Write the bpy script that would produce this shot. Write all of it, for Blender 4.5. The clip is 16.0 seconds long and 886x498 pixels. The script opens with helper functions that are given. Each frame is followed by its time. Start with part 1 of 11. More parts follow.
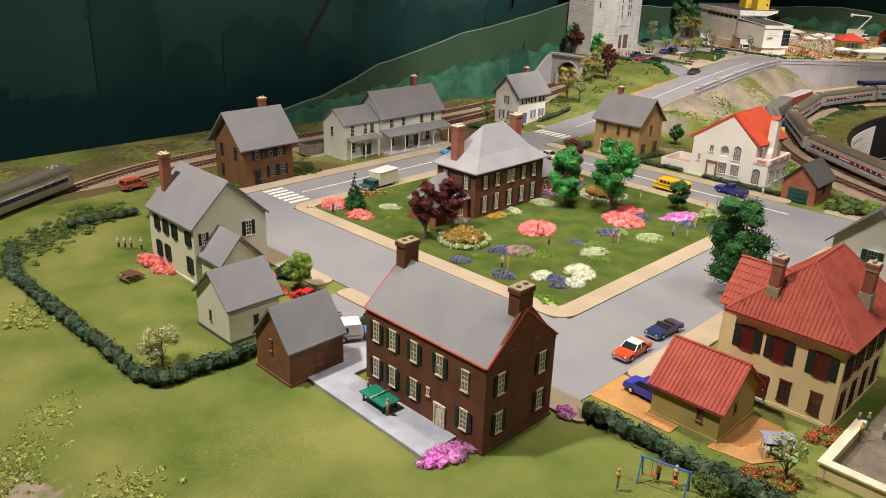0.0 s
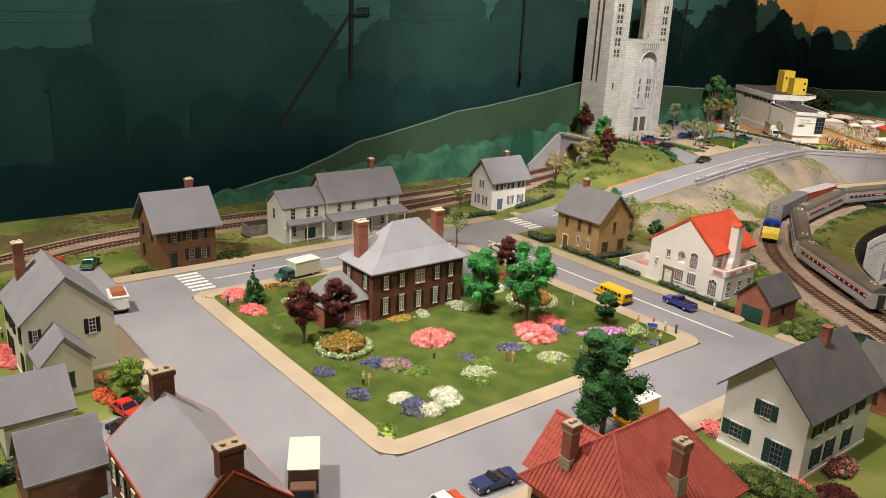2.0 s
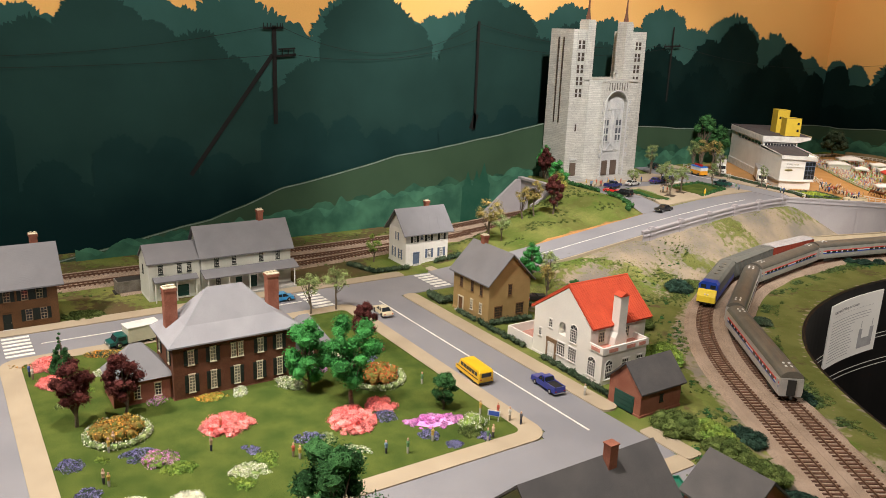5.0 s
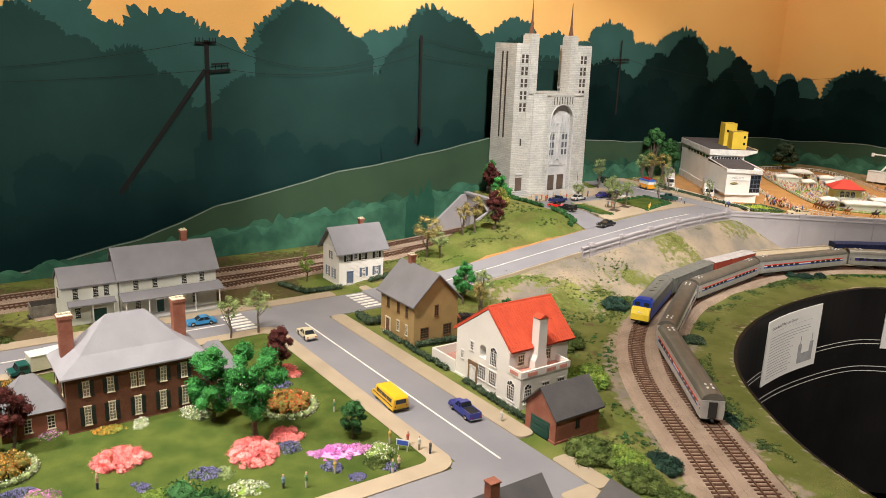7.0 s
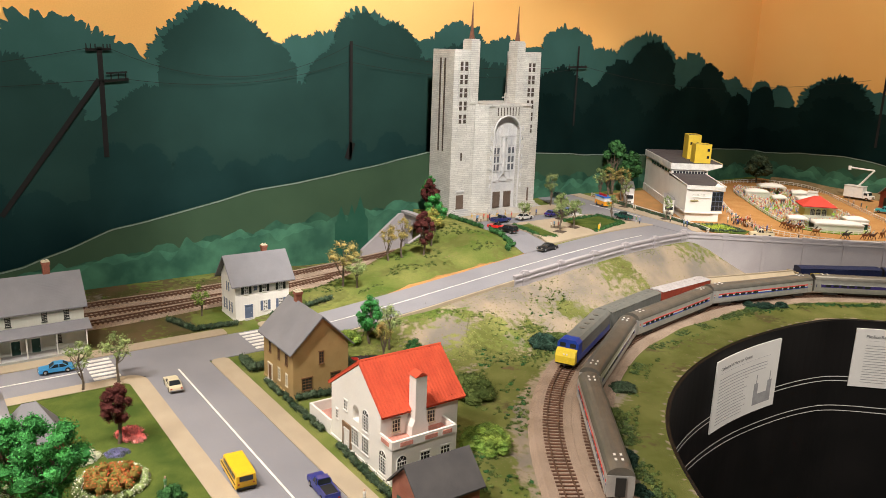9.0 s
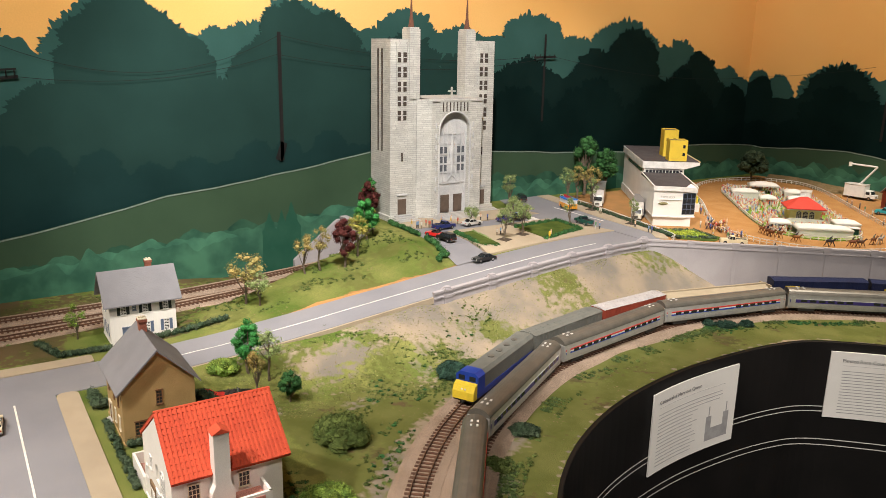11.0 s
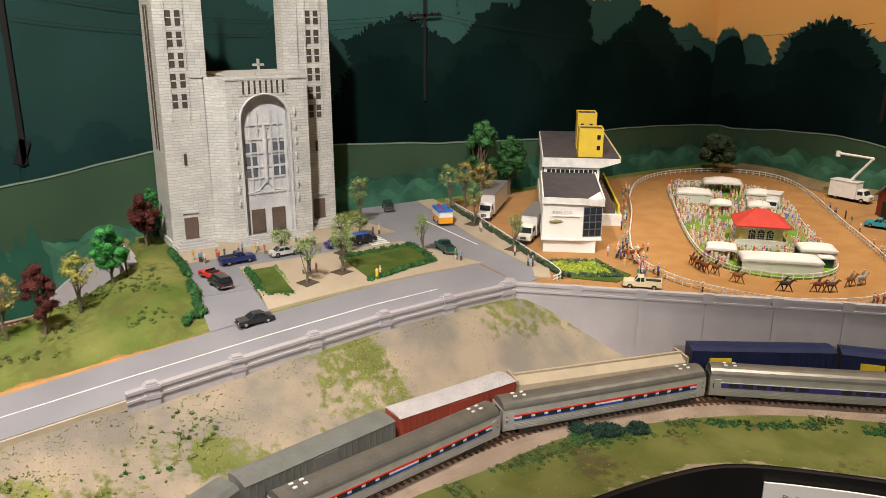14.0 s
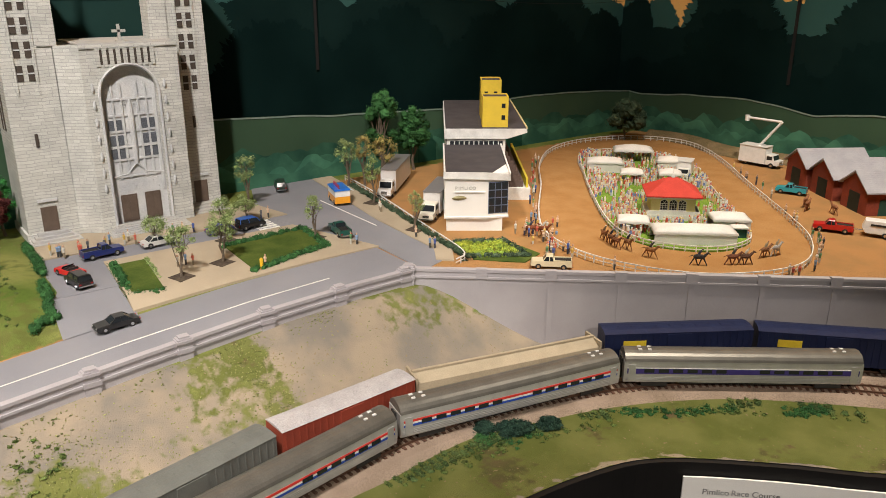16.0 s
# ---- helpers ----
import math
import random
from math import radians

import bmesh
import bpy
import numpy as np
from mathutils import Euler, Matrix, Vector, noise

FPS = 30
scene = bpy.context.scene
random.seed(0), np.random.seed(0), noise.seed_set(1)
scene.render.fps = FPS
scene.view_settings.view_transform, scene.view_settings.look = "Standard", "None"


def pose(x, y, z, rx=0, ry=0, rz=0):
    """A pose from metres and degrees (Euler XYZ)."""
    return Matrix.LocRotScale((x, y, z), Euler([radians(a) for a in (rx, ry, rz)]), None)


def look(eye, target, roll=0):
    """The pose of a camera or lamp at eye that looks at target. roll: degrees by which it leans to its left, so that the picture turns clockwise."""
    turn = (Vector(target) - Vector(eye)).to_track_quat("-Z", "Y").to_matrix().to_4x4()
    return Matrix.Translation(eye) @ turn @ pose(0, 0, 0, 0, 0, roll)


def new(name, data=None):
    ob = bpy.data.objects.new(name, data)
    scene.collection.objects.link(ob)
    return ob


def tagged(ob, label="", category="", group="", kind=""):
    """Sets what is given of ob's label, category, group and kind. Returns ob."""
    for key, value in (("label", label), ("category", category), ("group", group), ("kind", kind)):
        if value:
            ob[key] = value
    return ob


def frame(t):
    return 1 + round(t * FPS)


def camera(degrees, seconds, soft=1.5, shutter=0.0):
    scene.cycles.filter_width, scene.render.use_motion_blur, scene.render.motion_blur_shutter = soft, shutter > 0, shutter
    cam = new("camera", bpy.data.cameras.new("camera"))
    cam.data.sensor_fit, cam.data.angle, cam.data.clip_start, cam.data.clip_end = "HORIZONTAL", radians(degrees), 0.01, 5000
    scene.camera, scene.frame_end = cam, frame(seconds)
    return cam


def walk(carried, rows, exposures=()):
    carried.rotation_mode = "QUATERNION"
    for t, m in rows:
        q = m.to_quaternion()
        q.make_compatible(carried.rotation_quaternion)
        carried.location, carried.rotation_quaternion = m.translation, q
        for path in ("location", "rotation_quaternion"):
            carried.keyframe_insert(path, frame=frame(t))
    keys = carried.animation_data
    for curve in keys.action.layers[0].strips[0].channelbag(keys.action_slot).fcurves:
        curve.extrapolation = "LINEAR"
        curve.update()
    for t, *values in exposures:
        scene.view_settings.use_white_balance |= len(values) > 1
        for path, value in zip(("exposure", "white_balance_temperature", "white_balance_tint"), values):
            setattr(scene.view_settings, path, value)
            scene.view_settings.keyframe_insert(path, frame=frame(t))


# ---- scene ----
cam = camera(59.0, 16.0, soft=0.8)
METRES, EYE, TILT, LEAN, TURN = 2.2, 0.424, 0.0, 0.0, 44.3
PATH = [
    (0, (0.001, -0.003, 0.428), (-1.298, 1.329, -0.306), 1.9),
    (0.5, (0.015, 0.084, 0.436), (-1.328, 1.373, -0.295), 2.1),
    (1, (0.044, 0.179, 0.453), (-1.349, 1.436, -0.24), 2.5),
    (1.5, (0.064, 0.247, 0.463), (-1.363, 1.495, -0.174), 2.7),
    (2, (0.113, 0.29, 0.475), (-1.373, 1.484, -0.129), 2.9),
    (2.5, (0.143, 0.352, 0.483), (-1.411, 1.465, -0.107), 1.8),
    (3, (0.126, 0.422, 0.489), (-1.442, 1.537, -0.057), 1.4),
    (3.5, (0.135, 0.504, 0.485), (-1.452, 1.603, -0.04), 1.7),
    (4, (0.151, 0.572, 0.486), (-1.452, 1.645, -0.043), 2.0),
    (4.5, (0.172, 0.628, 0.491), (-1.436, 1.693, -0.041), 2.2),
    (7, (0.209, 0.76, 0.506), (-1.371, 1.879, 0.005), 2.1),
    (7.5, (0.173, 0.817, 0.5), (-1.383, 1.972, 0.003), 2.6),
    (8, (0.152, 0.887, 0.508), (-1.383, 2.07, 0.013), 2.7),
    (8.5, (0.154, 0.95, 0.514), (-1.403, 2.104, 0.023), 2.3),
    (10.8, (0.149, 1.267, 0.503), (-1.479, 2.318, 0.009), 1.4),
    (11, (0.131, 1.307, 0.506), (-1.501, 2.35, 0.006), 1.1),
    (11.5, (0.074, 1.427, 0.509), (-1.571, 2.444, -0.002), 0.8),
    (12, (0.038, 1.591, 0.501), (-1.631, 2.569, -0.009), 1.4),
    (12.5, (0.014, 1.711, 0.494), (-1.666, 2.654, -0.045), 1.7),
    (13, (-0.056, 1.796, 0.485), (-1.728, 2.74, -0.077), 1.2),
    (13.5, (-0.113, 1.876, 0.502), (-1.774, 2.83, -0.071), 0.5),
    (14, (-0.144, 1.926, 0.497), (-1.783, 2.911, -0.091), 0.3),
    (14.5, (-0.174, 1.955, 0.493), (-1.787, 2.967, -0.12), 0.2),
    (15, (-0.197, 1.979, 0.489), (-1.786, 3.017, -0.143), 0.2),
    (15.5, (-0.21, 2.004, 0.483), (-1.762, 3.088, -0.161), 0.1),
    (16, (-0.213, 2.016, 0.48), (-1.721, 3.154, -0.176), 0.1),
]
walk(cam, [(t, look(eye, target, roll)) for t, eye, target, roll in PATH], exposures=[(0, 0.0), (6.0, 0.0), (7.2, 0.22), (11.0, 0.22), (13.0, 0.14), (15.0, 0.0), (16.0, -0.03)])


# ---- light: a windowless exhibition room, ceiling spots out of view, two added fill lamps ----
world = bpy.data.worlds.new("room_world")
scene.world = world
world.use_nodes = True
world.node_tree.nodes["Background"].inputs["Color"].default_value = (0.85, 0.9, 1.0, 1)
world.node_tree.nodes["Background"].inputs["Strength"].default_value = 0.003


def spot(name, eye, target, watts, cone, radius=0.06, color=(1.0, 0.86, 0.70), blend=0.6):
    d = bpy.data.lights.new(name, "SPOT")
    d.energy, d.spot_size, d.spot_blend, d.shadow_soft_size, d.color = watts, radians(cone), blend, radius, color
    o = new(name, d)
    o.matrix_world = look(eye, target)
    return o


WARM = (1.0, 0.90, 0.80)
spot("ceiling_spot", (-0.95, -0.14, 1.60), (-0.84, 0.05, 0), 174, 80, 0.05, WARM)
spot("ceiling_spot", (-0.44, 0.78, 1.60), (-0.52, 1.10, 0), 84, 66, 0.05, WARM, 0.8)
spot("ceiling_spot", (-0.42, 0.36, 1.60), (-0.74, 1.56, 0.03), 98, 46, 0.05, WARM, 0.8)
spot("ceiling_spot", (-0.42, 1.62, 1.65), (-1.48, 2.22, 0.17), 206, 54, 0.05, (1.0, 0.925, 0.85))
spot("ceiling_spot", (-0.50, 2.95, 1.65), (-0.60, 3.26, 0.1), 114, 62, 0.05, (1.0, 0.89, 0.75))
spot("ceiling_spot", (-0.60, 2.45, 1.80), (-1.35, 3.70, 0.66), 88, 80, 0.1, WARM)
spot("ceiling_spot", (0.20, 1.00, 1.55), (-1.69, 1.00, 0.98), 182, 62, 0.1, (1.0, 0.93, 0.84), 0.9)
# fill added from the east, standing in for ambient light on east walls
spot("ceiling_spot", (0.45, 1.05, 1.75), (-0.28, 1.25, 0), 56, 80, 0.05, WARM)
# low lamp added only to brighten the signs on the edge panel
spot("bay_spot", (0.62, 2.00, 1.10), (-0.64, 2.48, -0.14), 58, 42, 0.06, WARM)


# ---- mesh helpers ----
class MB:
    """A mesh in the making: vertices and faces."""

    def __init__(self):
        self.v, self.f = [], []

    def add(self, vs, fs):
        n = len(self.v)
        self.v += [tuple(p) for p in vs]
        self.f += [tuple(n + i for i in f) for f in fs]
        return self

    def box(self, x0, x1, y0, y1, z0, z1, tx=0.0, ty=0.0):
        a = [(x0, y0, z0), (x1, y0, z0), (x1, y1, z0), (x0, y1, z0), (x0 + tx, y0 + ty, z1), (x1 - tx, y0 + ty, z1), (x1 - tx, y1 - ty, z1), (x0 + tx, y1 - ty, z1)]
        return self.add(a, [(3, 2, 1, 0), (4, 5, 6, 7), (0, 1, 5, 4), (1, 2, 6, 5), (2, 3, 7, 6), (3, 0, 4, 7)])

    def prism(self, pts, axis, a, b):
        """A polygon extruded along an axis: pts are in the two other axes, in xyz order."""
        put = {"x": lambda p, c: (c, p[0], p[1]), "y": lambda p, c: (p[0], c, p[1]), "z": lambda p, c: (p[0], p[1], c)}[axis]
        n = len(pts)
        vs = [put(p, a) for p in pts] + [put(p, b) for p in pts]
        return self.add(vs, [tuple(range(n - 1, -1, -1)), tuple(range(n, 2 * n))] + [(i, (i + 1) % n, n + (i + 1) % n, n + i) for i in range(n)])

    def tube(self, path, radii, n=8, cap=True):
        """A round tube along points."""
        m0 = len(self.v)
        P = [Vector(p) for p in path]
        for i, p in enumerate(P):
            d = (P[min(i + 1, len(P) - 1)] - P[max(i - 1, 0)]).normalized()
            u = d.cross(Vector((0, 0, 1)) if abs(d.z) < 0.9 else Vector((1, 0, 0))).normalized()
            w = d.cross(u)
            r = radii[i] if isinstance(radii, (list, tuple)) else radii
            for k in range(n):
                a = 2 * math.pi * k / n
                self.v.append(tuple(p + u * (r * math.cos(a)) + w * (r * math.sin(a))))
        for i in range(len(P) - 1):
            for k in range(n):
                a, b = m0 + i * n + k, m0 + i * n + (k + 1) % n
                self.f.append((a, b, b + n, a + n))
        if cap:
            self.f.append(tuple(m0 + k for k in range(n)))
            self.f.append(tuple(m0 + (len(P) - 1) * n + n - 1 - k for k in range(n)))
        return self

    def cyl(self, x, y, z, r, h, n=12, r2=None, axis="z"):
        e = {"x": (h, 0, 0), "y": (0, h, 0), "z": (0, 0, h)}[axis]
        return self.tube([(x, y, z), (x + e[0], y + e[1], z + e[2])], [r, r if r2 is None else r2], n)

    def sweep(self, path, section, closed=False):
        """A section of (side, up) points carried along a path of (x, y, z); side is to the right."""
        P = [Vector(p) for p in path]
        N, S, m0 = len(P), len(section), len(self.v)
        for i, p in enumerate(P):
            a, b = (P[i - 1], P[(i + 1) % N]) if closed else (P[max(i - 1, 0)], P[min(i + 1, N - 1)])
            d = b - a
            s = Vector((d.y, -d.x, 0)).normalized()
            for q in section:
                self.v.append((p.x + s.x * q[0], p.y + s.y * q[0], p.z + q[1]))
        for i in range(N if closed else N - 1):
            j = (i + 1) % N
            for k in range(S):
                self.f.append((m0 + i * S + k, m0 + j * S + k, m0 + j * S + (k + 1) % S, m0 + i * S + (k + 1) % S))
        if not closed:
            self.f.append(tuple(m0 + k for k in range(S - 1, -1, -1)))
            self.f.append(tuple(m0 + (N - 1) * S + k for k in range(S)))
        return self

    def ball(self, c, r, sc=(1, 1, 1), rough=0.0, rnd=random, rings=5, n=8):
        m0 = len(self.v)
        for i in range(rings + 1):
            t = math.pi * i / rings
            for k in range(n):
                a = 2 * math.pi * k / n + (0.4 if i % 2 else 0)
                q = r * (1 + rough * (rnd.random() * 2 - 1))
                self.v.append((c[0] + q * sc[0] * math.sin(t) * math.cos(a), c[1] + q * sc[1] * math.sin(t) * math.sin(a), c[2] + q * sc[2] * math.cos(t)))
        for i in range(rings):
            for k in range(n):
                a, b = m0 + i * n + k, m0 + i * n + (k + 1) % n
                self.f.append((a, a + n, b + n, b))
        return self

    def leaves(self, c, r, sc, count, size, rnd, spread=0.35):
        """Small leaf flecks in the outer shell of an ellipsoid."""
        for _ in range(count):
            while True:
                d = Vector((rnd.gauss(0, 1), rnd.gauss(0, 1), rnd.gauss(0, 1)))
                if d.length > 0.1:
                    break
            d.normalize()
            q = r * (1 - spread * rnd.random() + 0.12 * rnd.random())
            p = Vector((c[0] + d.x * q * sc[0], c[1] + d.y * q * sc[1], c[2] + d.z * q * sc[2]))
            u = Vector((rnd.gauss(0, 1), rnd.gauss(0, 1), rnd.gauss(0, 1))).normalized()
            w = d.cross(u)
            if w.length < 0.1:
                continue
            w.normalize()
            u = (u * 0.8 + d * rnd.uniform(-0.5, 0.9)).normalized()
            s = size * rnd.uniform(0.6, 1.3)
            self.add([p - w * s * 0.5, p + u * s, p + w * s * 0.5, p - u * s * 0.6], [(0, 1, 2, 3)])
        return self

    def mesh(self, name, material, smooth=False):
        me = bpy.data.meshes.new(name)
        me.from_pydata(self.v, [], self.f)
        me.validate()
        bm = bmesh.new()
        bm.from_mesh(me)
        bmesh.ops.recalc_face_normals(bm, faces=bm.faces)
        bm.to_mesh(me)
        bm.free()
        if smooth:
            me.polygons.foreach_set("use_smooth", [True] * len(me.polygons))
        me.materials.append(material)
        return me


def part(name, mb, material, parent=None, label="", smooth=False):
    """One mesh object under a thing or a part."""
    ob = new(name, mb.mesh(name, material, smooth))
    ob.parent = parent
    if label:
        ob["label"] = label
    return ob


def thing(name, label, category, m=None, group="", kind=""):
    """An Empty at a thing's base."""
    ob = new(name)
    ob.empty_display_size = 0.01
    if m is not None:
        ob.matrix_basis = m
    return tagged(ob, label, category, group, kind)


def solo(name, mb, material, label, category, group="", kind="", smooth=False, m=None):
    """A thing of one mesh."""
    ob = part(name, mb, material, None, "", smooth)
    if m is not None:
        ob.matrix_basis = m
    return tagged(ob, label, category, group, kind)


# ---- materials ----
def mat(name, col, col2=None, rough=0.8, metal=0.0, scale=60.0, fine=700.0, bump=0.15, mix=(0.35, 0.65), rand=0.0, speck=0.25, spec=0.3, island=0.0, coat=0.0, detail=4.0, fdetail=3.0):
    """A painted or textured surface: patches at one scale, grain at a finer one."""
    m = bpy.data.materials.new(name)
    m.use_nodes = True
    nt = m.node_tree
    N, L = nt.nodes, nt.links
    b = N["Principled BSDF"]
    b.inputs["Roughness"].default_value, b.inputs["Metallic"].default_value = rough, metal
    b.inputs["Specular IOR Level"].default_value = spec
    b.inputs["Coat Weight"].default_value = coat
    tc = N.new("ShaderNodeTexCoord")
    n1 = N.new("ShaderNodeTexNoise")
    n1.inputs["Scale"].default_value, n1.inputs["Detail"].default_value = scale, detail
    n2 = N.new("ShaderNodeTexNoise")
    n2.inputs["Scale"].default_value, n2.inputs["Detail"].default_value = fine, fdetail
    ramp = N.new("ShaderNodeMapRange")
    ramp.inputs["From Min"].default_value, ramp.inputs["From Max"].default_value = mix
    mx = N.new("ShaderNodeMix")
    mx.data_type = "RGBA"
    mx.inputs["A"].default_value = (*col, 1)
    mx.inputs["B"].default_value = (*(col2 or [c * 0.8 for c in col]), 1)
    hsv = N.new("ShaderNodeHueSaturation")
    val = N.new("ShaderNodeMapRange")
    val.inputs["From Min"].default_value, val.inputs["From Max"].default_value = 0.3, 0.7
    val.inputs["To Min"].default_value, val.inputs["To Max"].default_value = 1 - speck, 1 + speck
    for n in (n1, n2):
        L.new(tc.outputs["Object"], n.inputs["Vector"])
    L.new(n1.outputs["Fac"], ramp.inputs["Value"])
    L.new(ramp.outputs["Result"], mx.inputs["Factor"])
    L.new(mx.outputs["Result"], hsv.inputs["Color"])
    L.new(n2.outputs["Fac"], val.inputs["Value"])
    out = val.outputs["Result"]
    if rand or island:
        info = N.new("ShaderNodeObjectInfo" if rand else "ShaderNodeNewGeometry")
        mr = N.new("ShaderNodeMapRange")
        a = rand or island
        mr.inputs["To Min"].default_value, mr.inputs["To Max"].default_value = 1 - a, 1 + a
        L.new(info.outputs["Random" if rand else "Random Per Island"], mr.inputs["Value"])
        mul = N.new("ShaderNodeMath")
        mul.operation = "MULTIPLY"
        L.new(out, mul.inputs[0])
        L.new(mr.outputs["Result"], mul.inputs[1])
        out = mul.outputs["Value"]
    L.new(out, hsv.inputs["Value"])
    L.new(hsv.outputs["Color"], b.inputs["Base Color"])
    if bump:
        bp = N.new("ShaderNodeBump")
        bp.inputs["Strength"].default_value, bp.inputs["Distance"].default_value = bump, 0.002
        L.new(n2.outputs["Fac"], bp.inputs["Height"])
        L.new(bp.outputs["Normal"], b.inputs["Normal"])
    return m


def glass(name, col, rough=0.08):
    m = mat(name, col, rough=rough, bump=0.0, speck=0.05, spec=0.6)
    return m


def plain(name, col, rough=0.6, metal=0.0, **k):
    return mat(name, col, rough=rough, metal=metal, speck=k.pop("speck", 0.08), bump=k.pop("bump", 0.05), **k)


M_LAWN = mat("park_turf", (0.050, 0.082, 0.018), (0.095, 0.125, 0.028), rough=0.95, scale=26, fine=900, bump=0.6, speck=0.24, spec=0.05, detail=9, fdetail=4)
M_ROAD = mat("grey_road", (0.195, 0.197, 0.220), (0.235, 0.235, 0.256), rough=0.75, scale=7, fine=1500, bump=0.12, speck=0.08)
M_WALK = mat("tan_pavement", (0.34, 0.282, 0.205), (0.39, 0.325, 0.235), rough=0.85, scale=20, fine=1200, bump=0.12, speck=0.1)
M_LINE = plain("road_paint", (0.75, 0.74, 0.70), 0.7)
M_DIRT = mat("brown_dirt", (0.32, 0.165, 0.060), (0.37, 0.205, 0.080), rough=0.95, scale=25, fine=1300, bump=0.4, speck=0.18, spec=0.05)
M_ORANGE = mat("orange_dirt", (0.50, 0.25, 0.09), (0.38, 0.22, 0.09), rough=0.95, scale=40, fine=1300, bump=0.5, speck=0.3, spec=0.05)
M_BALLAST = mat("ballast", (0.36, 0.275, 0.215), (0.27, 0.205, 0.155), rough=0.95, scale=22, fine=900, bump=0.8, speck=0.42, spec=0.05, fdetail=4)
M_RAIL = plain("rail_steel", (0.16, 0.09, 0.06), 0.45, 0.4)
M_TIE = mat("tie_wood", (0.125, 0.062, 0.040), (0.085, 0.045, 0.03), scale=300, fine=1500, rough=0.9, speck=0.3, rand=0.2)
M_BRICK = mat("dark_brick", (0.105, 0.041, 0.022), (0.14, 0.058, 0.033), scale=60, fine=900, bump=0.25, speck=0.22)
M_BRICK2 = mat("red_brick", (0.24, 0.085, 0.055), (0.30, 0.12, 0.08), scale=60, fine=900, bump=0.25, speck=0.22)
M_BROWN = mat("brown_brick", (0.128, 0.066, 0.029), (0.165, 0.086, 0.040), scale=50, fine=900, bump=0.25, speck=0.25)
M_TANW = mat("tan_stone", (0.33, 0.225, 0.095), (0.39, 0.27, 0.12), scale=50, fine=900, bump=0.25, speck=0.15)
M_CREAM = mat("cream_clapboard", (0.66, 0.65, 0.52), (0.61, 0.60, 0.47), scale=10, fine=900, bump=0.1, speck=0.06)
M_SAGE = mat("pale_green_clapboard", (0.60, 0.61, 0.55), (0.54, 0.55, 0.49), scale=10, fine=900, bump=0.1, speck=0.06)
M_WHITE = mat("white_paint", (0.76, 0.74, 0.70), (0.70, 0.68, 0.64), scale=20, fine=900, bump=0.08, speck=0.05)
M_IVORY = mat("ivory_stucco", (0.70, 0.58, 0.33), (0.62, 0.50, 0.28), scale=20, fine=900, bump=0.15, speck=0.08)
M_MUSTARD = mat("mustard_stucco", (0.36, 0.29, 0.10), (0.30, 0.24, 0.08), scale=20, fine=900, bump=0.15, speck=0.1)
M_SLATE = mat("grey_shingles", (0.178, 0.178, 0.194), (0.205, 0.205, 0.22), scale=26, fine=1100, bump=0.12, speck=0.07)
M_DKSLATE = mat("dark_shingles", (0.075, 0.072, 0.075), (0.095, 0.09, 0.09), scale=40, fine=1100, bump=0.15, speck=0.15)
M_PALESL = mat("pale_slate", (0.240, 0.240, 0.264), (0.272, 0.272, 0.296), scale=30, fine=1100, bump=0.1, speck=0.08)
M_TILE = mat("terracotta_tiles", (0.27, 0.052, 0.038), (0.33, 0.075, 0.052), scale=60, fine=900, bump=0.15, speck=0.15)
M_REDTILE = mat("bright_red_tiles", (0.58, 0.088, 0.040), (0.50, 0.070, 0.034), scale=60, fine=900, bump=0.1, speck=0.1)
M_CAP = mat("tan_chimney_cap", (0.30, 0.235, 0.16), (0.24, 0.19, 0.13), scale=120)
M_TRIM = plain("cream_trim", (0.66, 0.60, 0.46), 0.6)
M_WTRIM = plain("white_trim", (0.74, 0.73, 0.70), 0.6)
M_REDTRIM = plain("red_trim", (0.50, 0.08, 0.04), 0.6)
M_MAROON = plain("dark_maroon_paint", (0.12, 0.022, 0.016), 0.6)
M_SHUT = plain("black_green_shutter", (0.018, 0.026, 0.022), 0.6)
M_GSHUT = plain("dark_green_paint", (0.02, 0.07, 0.055), 0.6)
M_BSHUT = plain("blue_grey_paint", (0.13, 0.17, 0.26), 0.6)
M_PANE = glass("dark_pane", (0.03, 0.032, 0.035))
M_PANEC = mat("curtained_pane", (0.27, 0.26, 0.21), (0.13, 0.13, 0.11), rough=0.2, scale=160, bump=0, speck=0.1, spec=0.5)
M_STONE = mat("grey_stone", (0.40, 0.39, 0.36), (0.34, 0.33, 0.305), scale=22, fine=800, bump=0.2, speck=0.10)
M_STONE2 = mat("pale_stone", (0.46, 0.44, 0.40), (0.38, 0.38, 0.38), scale=25, fine=800, bump=0.2, speck=0.14)
M_CONC = mat("lavender_concrete", (0.37, 0.35, 0.365), (0.33, 0.31, 0.325), scale=18, fine=900, bump=0.1, speck=0.07)
M_BLACK = mat("black_fascia", (0.006, 0.006, 0.006), (0.010, 0.009, 0.009), rough=0.55, scale=10, bump=0.0, speck=0.1)
M_SOIL = mat("dark_soil", (0.065, 0.050, 0.040), (0.10, 0.08, 0.06), rough=0.95, scale=90, fine=900, bump=0.7, speck=0.3, spec=0.05)
M_TRUNK = mat("bark", (0.10, 0.075, 0.05), (0.16, 0.13, 0.10), scale=300, fine=1500, speck=0.3, bump=0.5)
M_PATIO = mat("pale_patio", (0.38, 0.40, 0.45), (0.28, 0.30, 0.36), scale=38, fine=1100, bump=0.1, speck=0.08)


def leafmat(name, a, b):
    return mat(name, a, b, rough=0.9, scale=70, fine=900, bump=0.4, speck=0.5, spec=0.08, island=0.5)


